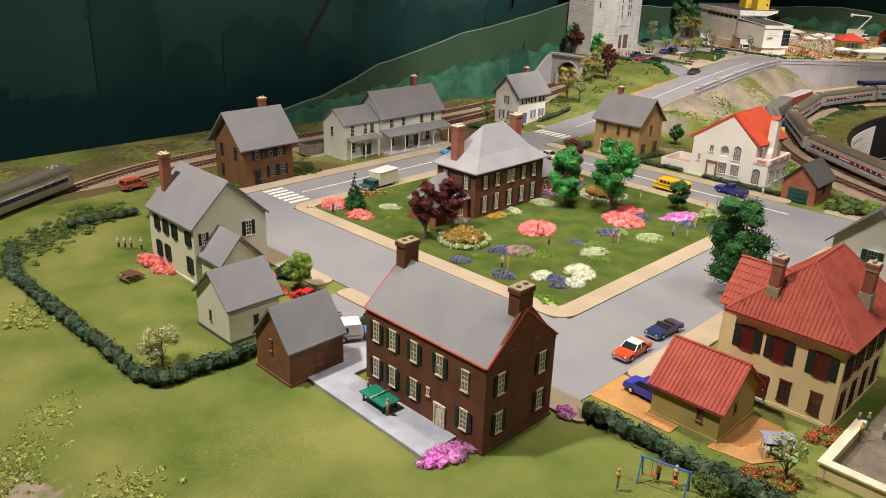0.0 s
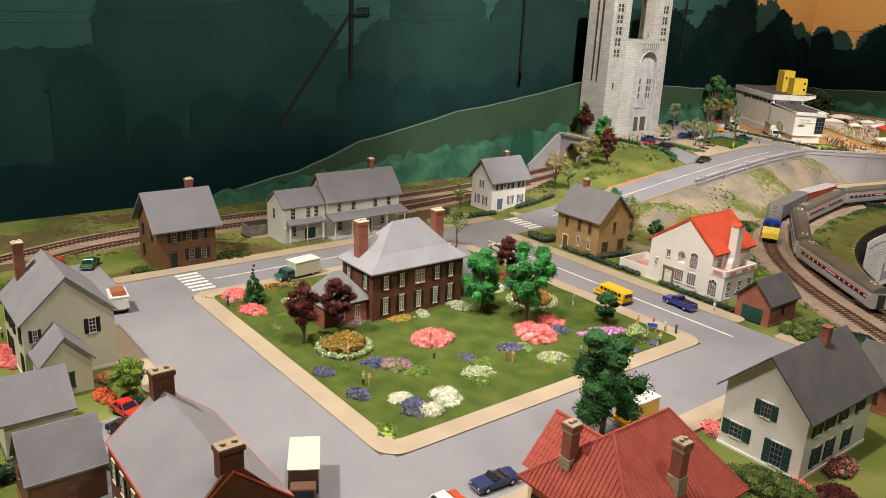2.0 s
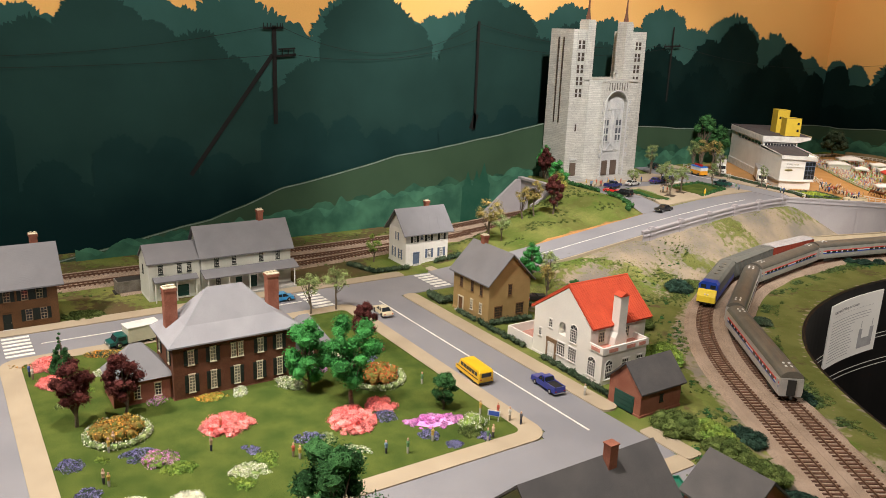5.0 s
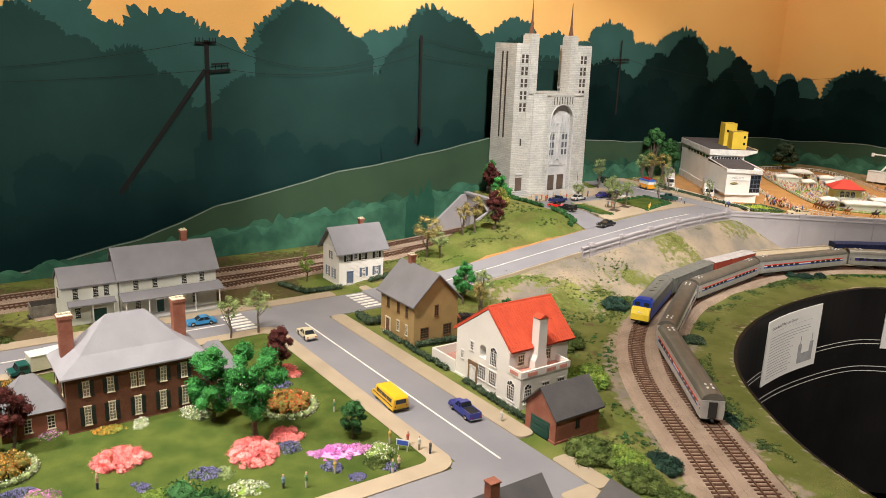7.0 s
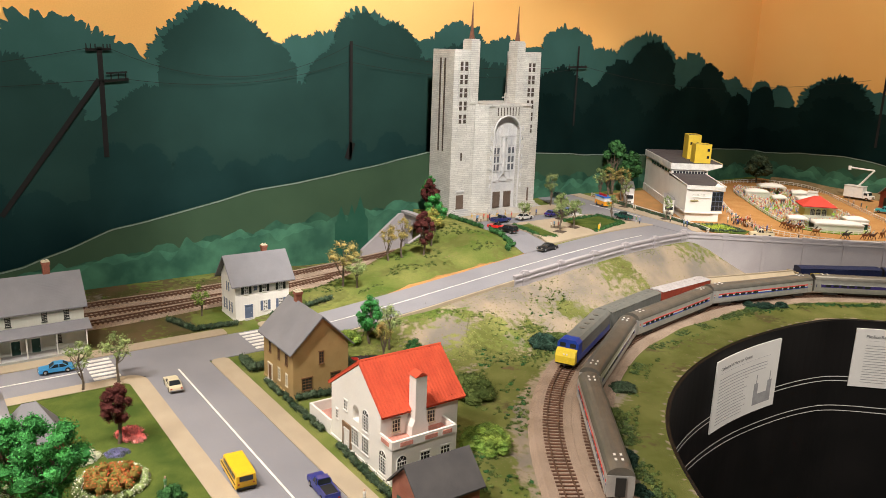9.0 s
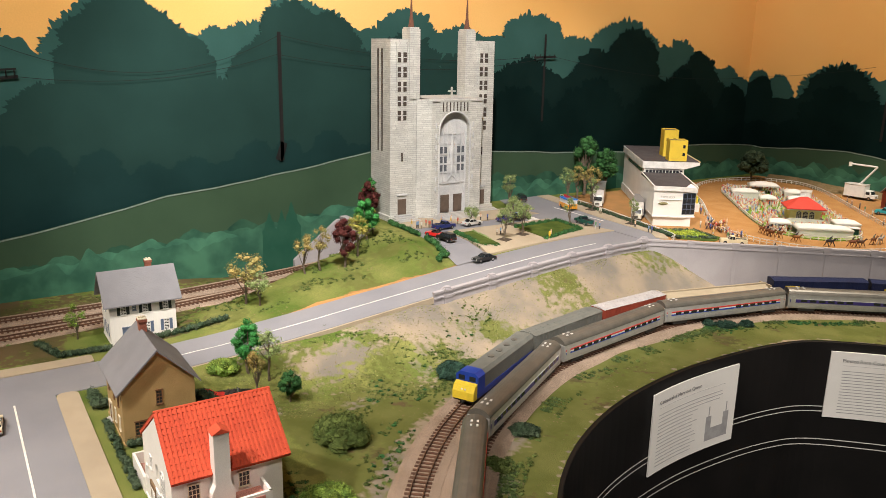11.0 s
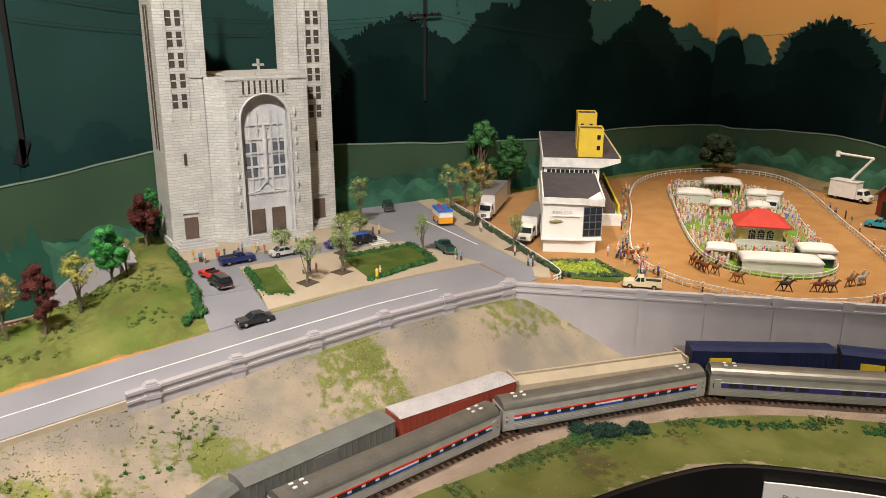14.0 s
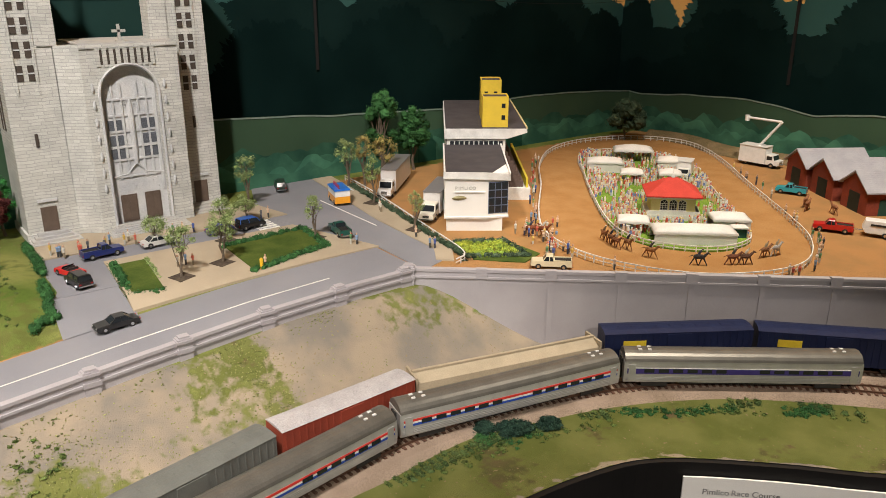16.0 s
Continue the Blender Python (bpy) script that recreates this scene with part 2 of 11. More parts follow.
L_GREEN = leafmat("green_foliage", (0.045, 0.20, 0.045), (0.06, 0.26, 0.075))
L_DEEP = leafmat("deep_green_foliage", (0.028, 0.085, 0.030), (0.045, 0.125, 0.040))
L_DARK = leafmat("dark_hedge_foliage", (0.034, 0.060, 0.034), (0.075, 0.105, 0.065))
L_RED = leafmat("maroon_foliage", (0.075, 0.022, 0.022), (0.11, 0.035, 0.03))
L_YELLOW = leafmat("yellow_foliage", (0.36, 0.31, 0.08), (0.23, 0.26, 0.06))
L_ORANGE = leafmat("orange_foliage", (0.37, 0.27, 0.10), (0.25, 0.24, 0.08))
L_LIME = leafmat("lime_foliage", (0.22, 0.30, 0.06), (0.14, 0.24, 0.05))
L_PALE = leafmat("pale_green_foliage", (0.30, 0.36, 0.16), (0.20, 0.28, 0.10))
L_BLUEG = leafmat("blue_green_foliage", (0.020, 0.045, 0.034), (0.032, 0.065, 0.045))
L_SCRUB = leafmat("scrub_foliage", (0.065, 0.098, 0.028), (0.115, 0.150, 0.045))
F_PINK = leafmat("pink_blossom", (0.85, 0.20, 0.20), (0.75, 0.28, 0.26))
F_MAG = leafmat("magenta_blossom", (0.72, 0.22, 0.62), (0.6, 0.3, 0.55))
F_WHITE = leafmat("white_blossom", (0.75, 0.74, 0.62), (0.62, 0.66, 0.5))
F_BLUE = leafmat("violet_blossom", (0.20, 0.18, 0.42), (0.26, 0.25, 0.45))
F_ORANGE = leafmat("orange_blossom", (0.65, 0.26, 0.05), (0.45, 0.35, 0.08))
F_RED = leafmat("red_blossom", (0.62, 0.10, 0.05), (0.5, 0.16, 0.06))


# ---- the lie of the land ----
def smooth(a, b, x):
    t = min(1, max(0, (x - a) / (b - a)))
    return t * t * (3 - 2 * t)


def lerp_rows(rows, x):
    if x <= rows[0][0]:
        return rows[0][1]
    for (a, u), (b, w) in zip(rows, rows[1:]):
        if x <= b:
            return u + (w - u) * (x - a) / (b - a)
    return rows[-1][1]


PLATEAU = 0.092


def road_z(y):
    return lerp_rows([(1.52, 0.0), (1.66, 0.012), (1.86, 0.040), (2.04, 0.060), (2.22, 0.076), (2.38, 0.088), (2.50, PLATEAU)], y)


def road_x(y):
    """The east edge of the hill road."""
    return lerp_rows([(1.4, -1.062), (1.62, -1.055), (1.84, -1.035), (2.04, -1.035), (2.3, -1.04), (2.585, -1.045)], y)


WALL_A, WALL_B = Vector((-1.045, 2.585)), Vector((-0.60, 3.10))


def beyond_wall(x, y):
    """How far a place lies behind the race course's retaining wall."""
    d = (WALL_B - WALL_A).normalized()
    return (x - WALL_A.x) * -d.y + (y - WALL_A.y) * d.x


def land(x, y):
    bw = beyond_wall(x, y)
    if y > 2.55 and bw > 0.017 and x > -1.05:
        return PLATEAU
    dip = smooth(1.50, 1.75, y)
    if x > -0.85 and 1.10 < y < 1.95:
        dip = max(dip, 1 - smooth(0.046, 0.075, min((p[0] - x) ** 2 + (p[1] - y) ** 2 for p in CURVE) ** 0.5))
    low = -0.012 * dip if x > -1.0 else -0.012 * smooth(1.7, 1.85, y)
    low -= 0.010 * smooth(-1.36, -1.40, x) * (1 - smooth(2.1, 2.2, y))
    rz, rx = road_z(y), road_x(y)
    if x > rx - 0.013:
        rz -= 0.010 * smooth(1.99, 2.05, y)
        fall = 0.17 if y < 2.3 else 0.17 - 0.02 * smooth(2.3, 2.55, y)
        up = rz * (1 - smooth(0.012, fall, x - rx) ** 0.8)
        n = noise.noise(Vector((x * 9, y * 9, 3)))
        return max(low, up + low * (1 - up / 0.1)) + (0.006 * n * smooth(1.6, 1.8, y) * smooth(0.01, 0.05, x - rx) * (1 - smooth(0.2, 0.3, x - rx)))
    west = rx - 0.115
    if x > west:
        return rz
    top = rz + (PLATEAU - rz) * min(1, max(0, west - x - 0.004) / 0.098) * smooth(2.02, 2.17, y) + 0.012 * smooth(1.75, 1.95, y) * smooth(0.0, 0.08, west - x) * (1 - smooth(2.1, 2.2, y))
    edge = lerp_rows([(1.5, -1.26), (1.75, -1.32), (1.9, -1.36), (2.05, -1.42), (2.12, -1.46), (2.16, -1.75)], y)
    k = smooth(edge - 0.035, edge + 0.02, x)
    return low + (top - low) * k


PIT = [(0.60, 1.50), (0.20, 1.58), (-0.05, 1.655), (-0.167, 1.691), (-0.272, 1.728), (-0.359, 1.775), (-0.465, 1.850), (-0.540, 1.925), (-0.605, 2.025), (-0.655, 2.15), (-0.685, 2.30), (-0.690, 2.45), (-0.678, 2.57), (-0.650, 2.645), (-0.57, 2.735), (-0.49, 2.81), (-0.40, 2.92), (-0.25, 3.12), (0.0, 3.4), (0.6, 3.9)]


def smooth_path(pts, n=6, closed=False):
    """Points along a curve that passes through all of pts (Catmull-Rom)."""
    P = [Vector(p) for p in pts]
    out, N = [], len(P)
    for i in range(N if closed else N - 1):
        a = P[i - 1] if closed or i > 0 else P[i] * 2 - P[i + 1]
        b, c = P[i], P[(i + 1) % N]
        d = P[(i + 2) % N] if closed or i + 2 < N else c * 2 - b
        for k in range(n):
            t = k / n
            out.append(0.5 * (2 * b + (c - a) * t + (2 * a - 5 * b + 4 * c - d) * t * t + (3 * b - a - 3 * c + d) * t ** 3))
    return out if closed else out + [P[-1]]


PIT_EDGE = smooth_path(PIT, 5)
PIT_ROWS = [(p.x, p.y) for p in PIT_EDGE]


def in_pit(x, y):
    """Whether a place lies in the viewers' bay, inside the curve of the layout's edge."""
    inside, n = False, len(PIT_ROWS)
    for i in range(n):
        (ax, ay), (bx, by) = PIT_ROWS[i], PIT_ROWS[(i + 1) % n]
        if (ay > y) != (by > y) and x < (bx - ax) * (y - ay) / (by - ay) + ax:
            inside = not inside
    return inside


def patch(name, pts, material, label, category, lift=0.0015, thick=0.0, kind="structure", flat=None):
    """A level piece of ground cover with a polygon outline, its edge going down into the ground."""
    z = land(*pts[0]) if flat is None else flat
    mb = MB().prism(pts, "z", z - 0.003, z + lift)
    return solo(name, mb, material, label, category, kind=kind)


def rect(x0, x1, y0, y1, r=0.0, n=5):
    if not r:
        return [(x0, y0), (x1, y0), (x1, y1), (x0, y1)]
    out = []
    for cx, cy, a in ((x1 - r, y0 + r, -90), (x1 - r, y1 - r, 0), (x0 + r, y1 - r, 90), (x0 + r, y0 + r, 180)):
        out += [(cx + r * math.cos(radians(a + 90 * k / n)), cy + r * math.sin(radians(a + 90 * k / n))) for k in range(n + 1)]
    return out


INNER = [(0.60, 1.20), (0.40, 1.26), (0.20, 1.34), (0.03, 1.425), (-0.12, 1.505), (-0.25, 1.584), (-0.352, 1.647), (-0.43, 1.695), (-0.507, 1.746), (-0.582, 1.808), (-0.656, 1.888), (-0.728, 1.996), (-0.790, 2.13), (-0.826, 2.30), (-0.838, 2.45), (-0.827, 2.56), (-0.800, 2.66), (-0.748, 2.775), (-0.67, 2.88), (-0.52, 3.02), (-0.30, 3.20), (0.1, 3.5)]


def offset_path(pts, d):
    P = smooth_path(pts, 3)
    out = []
    for i, p in enumerate(P):
        a, b = P[max(i - 1, 0)], P[min(i + 1, len(P) - 1)]
        t = (b - a).normalized()
        out.append((p.x - t.y * d, p.y + t.x * d))
    return out


CURVE = [p for p in offset_path(INNER, 0.056) + INNER if p[1] < 2.05]


# ground sheet: a grid, its cells left out where the bay is; sandy and dusty stretches blended in
def ground():
    x0, x1, y0, y1, s = -1.69, 0.60, -0.60, 3.74, 0.0125
    nx, ny = int((x1 - x0) / s) + 1, int((y1 - y0) / s) + 1
    V, sand, dirt, soil, moss = [], [], [], [], []
    for j in range(ny + 1):
        for i in range(nx + 1):
            x, y = min(x1, x0 + i * s), min(y1, y0 + j * s)
            z = land(x, y)
            if -0.60 < y < 0.45 and x > -1.2:
                z += 0.006 * noise.noise(Vector((x * 4, y * 4, 0))) * smooth(0.42, 0.25, y)
            V.append((x, y, z))
            nz = noise.noise(Vector((x * 7, y * 7, 1.5)))
            rx = road_x(y)
            b = smooth(1.60, 1.72, y) * smooth(rx - 0.01, rx + 0.015, x) * (1 - smooth(rx + 0.15, rx + 0.20, x)) * (1 if beyond_wall(x, y) < 0.01 else 0)
            g = math.exp(-((y - 2.33 - 0.25 * (x + 1.0)) / 0.027) ** 2)
            for (qx, qy) in ((-1.03, 1.81), (-0.99, 1.87), (-0.95, 1.92), (-0.91, 1.985), (-0.945, 2.10), (-0.96, 2.03), (-0.99, 1.70)):
                b *= 1 - 0.75 * math.exp(-((x - qx) ** 2 + (y - qy) ** 2) / 0.0011)
            b *= min(1, max(0, 0.95 + 0.9 * nz)) * (1 - 0.68 * g) * (1 - 0.5 * smooth(2.45, 2.55, y) * smooth(-0.93, -1.0, x))
            sand.append(b)
            d = 1.0 if beyond_wall(x, y) > 0.016 and y > 2.55 and x > -1.2 else 0.0
            d = max(d, smooth(2.70, 2.76, y) * smooth(-1.60, -1.54, x) if y > 2.6 and beyond_wall(x, y) > 0 else 0)
            e = 0.42 * g if 2.1 < y < 2.55 and x < -0.86 else 0.0
            lawnp = smooth(0.25, 0.1, y) * max(0, 0.3 + 1.2 * noise.noise(Vector((x * 5, y * 5, 9))))
            near_rail = smooth(1.46, 1.56, y) * smooth(-1.02, -0.97, x) * (1 - smooth(2.5, 2.6, y)) * (0.36 + 0.6 * noise.noise(Vector((x * 11, y * 11, 5))))
            if x > -0.86 + 0.04 * smooth(2.2, 2.0, y) and y > 1.5 and beyond_wall(x, y) < 0:
                rim = min((e.x - x) ** 2 + (e.y - y) ** 2 for e in PIT_EDGE)
                near_rail = 0.9 * (1 - smooth(0.003, 0.012, math.sqrt(rim)))
            if 1.76 < y < 2.19 and x < rx - 0.10:
                d = max(d, 0.75 * smooth(1.76, 1.90, y) * (1 - smooth(0.112, 0.142, rx - x + 0.030 * noise.noise(Vector((x * 14, y * 14, 8))))))
            elif x > -0.86 and 1.5 < y and beyond_wall(x, y) < 0:
                e = 0.22 + 0.55 * noise.noise(Vector((x * 13, y * 13, 4)))
            back_rail = smooth(-1.30, -1.34, x) * (1 - smooth(1.9, 2.0, y)) * (0.12 + 0.4 * noise.noise(Vector((x * 14, y * 14, 5))))
            if x < -1.20 and 0.55 < y < 1.7:
                e = (0.66 if x < -1.21 and y > 0.84 and y < 1.45 else 0.36) + 0.5 * noise.noise(Vector((x * 12, y * 12, 6)))
            if x < -1.32 and y < 1.95:
                e = 0.52 + 0.5 * noise.noise(Vector((x * 10, y * 10, 6)))
            lim = 0.065 + 0.11 * smooth(1.85, 2.15, y)
            b *= 1 - 0.85 * smooth(lim, lim + 0.05, x - rx + 0.02 * nz)
            if x > -0.80 and 1.42 < y < 1.95:
                off = min((p[0] - x) ** 2 + (p[1] - y) ** 2 for p in CURVE) ** 0.5
                near_rail = max(near_rail, 0.62 * (1 - smooth(0.045, 0.085, off + 0.02 * nz)))
            moss.append(0.72 if beyond_wall(x, y) < 0 and ((x > -0.86 and y > 1.66) or (y > 1.95 and x > rx)) else (0.50 + 0.4 * noise.noise(Vector((x * 10, y * 10, 2)))) * smooth(1.44, 1.52, y) * smooth(-1.06, -1.0, x) if beyond_wall(x, y) < 0 and x > rx else (0.42 + 0.5 * noise.noise(Vector((x * 12, y * 12, 7)))) * smooth(1.58, 1.68, y) * smooth(2.35, 2.25, y))
            sand[-1] = max(b, 0.85 * lawnp, near_rail, back_rail)
            dirt.append(d)
            soil.append(e)
    F = []
    for j in range(ny):
        for i in range(nx):
            a = j * (nx + 1) + i
            c = (a, a + 1, a + nx + 2, a + nx + 1)
            if not all(in_pit(V[k][0], V[k][1]) for k in c):
                F.append(c)
    # cells on the rim are pulled in to the rim line
    rim = {k for f in F for k in f if in_pit(V[k][0], V[k][1])}
    for k in rim:
        p = Vector(V[k][:2])
        q = min(PIT_EDGE, key=lambda e: (e - p).length_squared)
        V[k] = (q.x, q.y, V[k][2])
    me = bpy.data.meshes.new("ground")
    me.from_pydata(V, [], F)
    me.polygons.foreach_set("use_smooth", [True] * len(me.polygons))
    for nm, vals in (("sand", sand), ("dirt", dirt), ("soil", soil), ("moss", moss)):
        at = me.attributes.new(nm, "FLOAT", "POINT")
        at.data.foreach_set("value", vals)
    m = mat("layout_ground", (0.085, 0.128, 0.025), (0.205, 0.215, 0.066), rough=0.95, scale=9, fine=820, bump=0.6, speck=0.26, spec=0.05, detail=10, fdetail=5)
    nt = m.node_tree
    N, L = nt.nodes, nt.links
    b = N["Principled BSDF"]
    link = b.inputs["Base Color"].links[0]
    src = link.from_socket
    L.remove(link)
    tc = N["Texture Coordinate"]
    nz = N.new("ShaderNodeTexNoise")
    nz.inputs["Scale"].default_value, nz.inputs["Detail"].default_value = 75, 9
    L.new(tc.outputs["Object"], nz.inputs["Vector"])
    for nm, ca, cb, sc in (("moss", (0.105, 0.120, 0.032), (0.150, 0.158, 0.050), 18), ("soil", (0.120, 0.088, 0.046), (0.082, 0.080, 0.030), 16), ("sand", (0.300, 0.245, 0.178), (0.185, 0.165, 0.140), 13), ("dirt", (0.36, 0.19, 0.075), (0.30, 0.17, 0.07), 20)):
        at = N.new("ShaderNodeAttribute")
        at.attribute_name = nm
        ad = N.new("ShaderNodeMath")
        ad.operation = "ADD"
        L.new(at.outputs["Fac"], ad.inputs[0])
        L.new(nz.outputs["Fac"], ad.inputs[1])
        mr = N.new("ShaderNodeMapRange")
        mr.inputs["From Min"].default_value, mr.inputs["From Max"].default_value = 0.92, 1.10
        L.new(ad.outputs["Value"], mr.inputs["Value"])
        nn = N.new("ShaderNodeTexNoise")
        nn.inputs["Scale"].default_value, nn.inputs["Detail"].default_value = sc, 8
        L.new(tc.outputs["Object"], nn.inputs["Vector"])
        cm = N.new("ShaderNodeMix")
        cm.data_type = "RGBA"
        cm.inputs["A"].default_value, cm.inputs["B"].default_value = (*ca, 1), (*cb, 1)
        rr = N.new("ShaderNodeMapRange")
        rr.inputs["From Min"].default_value, rr.inputs["From Max"].default_value = 0.4, 0.62
        L.new(nn.outputs["Fac"], rr.inputs["Value"])
        L.new(rr.outputs["Result"], cm.inputs["Factor"])
        mx = N.new("ShaderNodeMix")
        mx.data_type = "RGBA"
        L.new(mr.outputs["Result"], mx.inputs["Factor"])
        L.new(src, mx.inputs["A"])
        L.new(cm.outputs["Result"], mx.inputs["B"])
        src = mx.outputs["Result"]
        if nm == "sand":
            # olive and brown crumbs of scatter, thicker in some places than in others
            for sc2, lo, colr in ((380, 0.690, (0.16, 0.155, 0.07)), (230, 0.680, (0.22, 0.17, 0.10))):
                n3 = N.new("ShaderNodeTexNoise")
                n3.inputs["Scale"].default_value, n3.inputs["Detail"].default_value = sc2, 5
                n4 = N.new("ShaderNodeTexNoise")
                n4.inputs["Scale"].default_value, n4.inputs["Detail"].default_value = 16, 3
                for q in (n3, n4):
                    L.new(tc.outputs["Object"], q.inputs["Vector"])
                sm = N.new("ShaderNodeMath")
                sm.operation = "MULTIPLY_ADD"
                sm.inputs[1].default_value = 0.30
                L.new(n4.outputs["Fac"], sm.inputs[0])
                L.new(n3.outputs["Fac"], sm.inputs[2])
                m3 = N.new("ShaderNodeMapRange")
                m3.inputs["From Min"].default_value, m3.inputs["From Max"].default_value = lo + 0.15, lo + 0.19
                L.new(sm.outputs["Value"], m3.inputs["Value"])
                x3 = N.new("ShaderNodeMix")
                x3.data_type = "RGBA"
                x3.inputs["B"].default_value = (*colr, 1)
                L.new(m3.outputs["Result"], x3.inputs["Factor"])
                L.new(src, x3.inputs["A"])
                src = x3.outputs["Result"]
    L.new(src, b.inputs["Base Color"])
    me.materials.append(m)
    return tagged(new("ground", me), "model landscape of green turf, sandy bank and brown dirt", "ground", kind="structure")


ground()
back = (WALL_B - WALL_A).normalized()
side = Vector((-back.y, back.x))
pl = [WALL_A + side * 0.002, WALL_A + back * 1.35 + side * 0.002, WALL_A + back * 1.35 + side * 0.06, WALL_A + side * 0.06 + back * 0.01]
solo("plateau_edge", MB().prism([(p.x, p.y) for p in pl], "z", 0.02, PLATEAU + 0.0006), mat("brown_dirt_edge", (0.36, 0.19, 0.075), (0.30, 0.17, 0.07), rough=0.95, scale=20, fine=900, bump=0.5, speck=0.3, spec=0.05), "brown dirt shelf behind the retaining wall", "ground", kind="structure")

# edge panel of the viewers' bay, and the dark floor far below
mb = MB()
n = len(PIT_EDGE)
for lo, hi, off in ((-0.55, 0.0, 0.0),):
    vs = []
    for p in PIT_EDGE:
        z = land(p.x, p.y)
        z = z if z < 0.05 else -0.012
        vs += [(p.x, p.y, z - 0.0012), (p.x, p.y, lo)]
    mb.add(vs, [(2 * i, 2 * i + 1, 2 * i + 3, 2 * i + 2) for i in range(n - 1)])
fascia = solo("fascia", mb, M_BLACK, "black painted edge panel under the model landscape", "panel", kind="structure")
sol = fascia.modifiers.new("thickness", "SOLIDIFY")
sol.thickness, sol.offset = 0.012, 0.0
solo("floor", MB().box(-2.2, 2.6, -2.6, 4.6, -1.0, -0.95), mat("dark_carpet", (0.012, 0.012, 0.013), rough=0.95, scale=30), "dark carpet of the exhibition room", "floor", kind="structure")
# the room closed round the layout
room = mat("dark_wall_paint", (0.05, 0.055, 0.055), rough=0.9, scale=4)
solo("wall_east", MB().box(2.5, 2.6, -2.6, 4.6, -0.95, 2.2), room, "dark painted room wall", "wall", kind="structure")
solo("wall_south", MB().box(-2.2, 2.5, -2.6, -2.5, -0.95, 2.2), room, "dark painted room wall", "wall", kind="structure")
solo("ceiling", MB().box(-2.2, 2.6, -2.6, 4.6, 2.2, 2.3), mat("dark_ceiling_paint", (0.04, 0.04, 0.042), rough=0.95, scale=4), "dark painted ceiling", "ceiling", kind="structure")


# ---- painted backdrop on the two room walls ----
M_SKY = mat("sunset_mural_paint", (0.72, 0.38, 0.11), (0.80, 0.49, 0.17), rough=0.85, scale=1.2, fine=300, bump=0.02, speck=0.03)
M_FAR = mat("teal_tree_mural_paint", (0.026, 0.072, 0.064), (0.032, 0.086, 0.078), rough=0.85, scale=6, bump=0.02, speck=0.04, spec=0.04)
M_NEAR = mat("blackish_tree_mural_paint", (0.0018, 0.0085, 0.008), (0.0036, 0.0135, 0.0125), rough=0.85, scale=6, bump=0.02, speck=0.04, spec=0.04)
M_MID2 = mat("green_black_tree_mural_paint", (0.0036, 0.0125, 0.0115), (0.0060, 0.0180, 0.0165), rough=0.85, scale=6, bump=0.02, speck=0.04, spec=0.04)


def airbrushed(name, high, low, z0, z1):
    """Mural paint that was sprayed from one tone of pigment into another, with cloudy borders."""
    m = mat(name, high, [c * 1.25 for c in high], rough=0.85, scale=6, bump=0.02, speck=0.04, spec=0.04)
    N, L = m.node_tree.nodes, m.node_tree.links
    b = N["Principled BSDF"]
    src = b.inputs["Base Color"].links[0].from_socket
    tc, nz, sep, add, mr, mx = N["Texture Coordinate"], N.new("ShaderNodeTexNoise"), N.new("ShaderNodeSeparateXYZ"), N.new("ShaderNodeMath"), N.new("ShaderNodeMapRange"), N.new("ShaderNodeMix")
    nz.inputs["Scale"].default_value, nz.inputs["Detail"].default_value = 5.5, 5
    add.operation = "MULTIPLY_ADD"
    add.inputs[1].default_value = 0.30
    mr.interpolation_type = "SMOOTHSTEP"
    mr.inputs["From Min"].default_value, mr.inputs["From Max"].default_value = z0 + 0.15, z1 + 0.15
    mx.data_type = "RGBA"
    mx.inputs["A"].default_value = (*low, 1)
    L.new(tc.outputs["Object"], nz.inputs["Vector"])
    L.new(tc.outputs["Object"], sep.inputs["Vector"])
    L.new(nz.outputs["Fac"], add.inputs[0])
    L.new(sep.outputs["Z"], add.inputs[2])
    L.new(add.outputs["Value"], mr.inputs["Value"])
    L.new(mr.outputs["Result"], mx.inputs["Factor"])
    L.new(src, mx.inputs["B"])
    L.new(mx.outputs["Result"], b.inputs["Base Color"])
    return m


M_MID = airbrushed("dark_teal_tree_mural_paint", (0.0140, 0.0370, 0.0330), (0.0100, 0.0310, 0.0290), 0.04, 0.26)
M_LOW = airbrushed("deep_blue_green_tree_mural_paint", (0.0098, 0.0300, 0.0290), (0.0042, 0.0175, 0.0188), 0.04, 0.24)
M_HILL = mat("green_hill_mural_paint", (0.036, 0.068, 0.040), (0.046, 0.085, 0.050), rough=0.85, scale=5, bump=0.02, speck=0.04, spec=0.04)
M_HDARK = mat("dark_conifer_mural_paint", (0.018, 0.075, 0.050), (0.026, 0.09, 0.06), rough=0.85, scale=22, bump=0.02, speck=0.08, spec=0.04)
M_POLE = plain("dark_pole_mural_paint", (0.009, 0.008, 0.008), 0.85)
M_EDGE = plain("pale_cut_edge", (0.19, 0.24, 0.21), 0.7)
XW, YW, CORNER = -1.69, 3.74, 3.74

solo("wall_west", MB().box(XW - 0.06, XW, -2.5, YW + 0.06, -0.95, 2.2), M_SKY, "backdrop wall painted with an orange evening sky", "wall", kind="structure")
solo("wall_north", MB().box(XW, 2.5, YW, YW + 0.06, -0.95, 2.2), M_SKY, "backdrop wall painted with an orange evening sky", "wall", kind="structure")


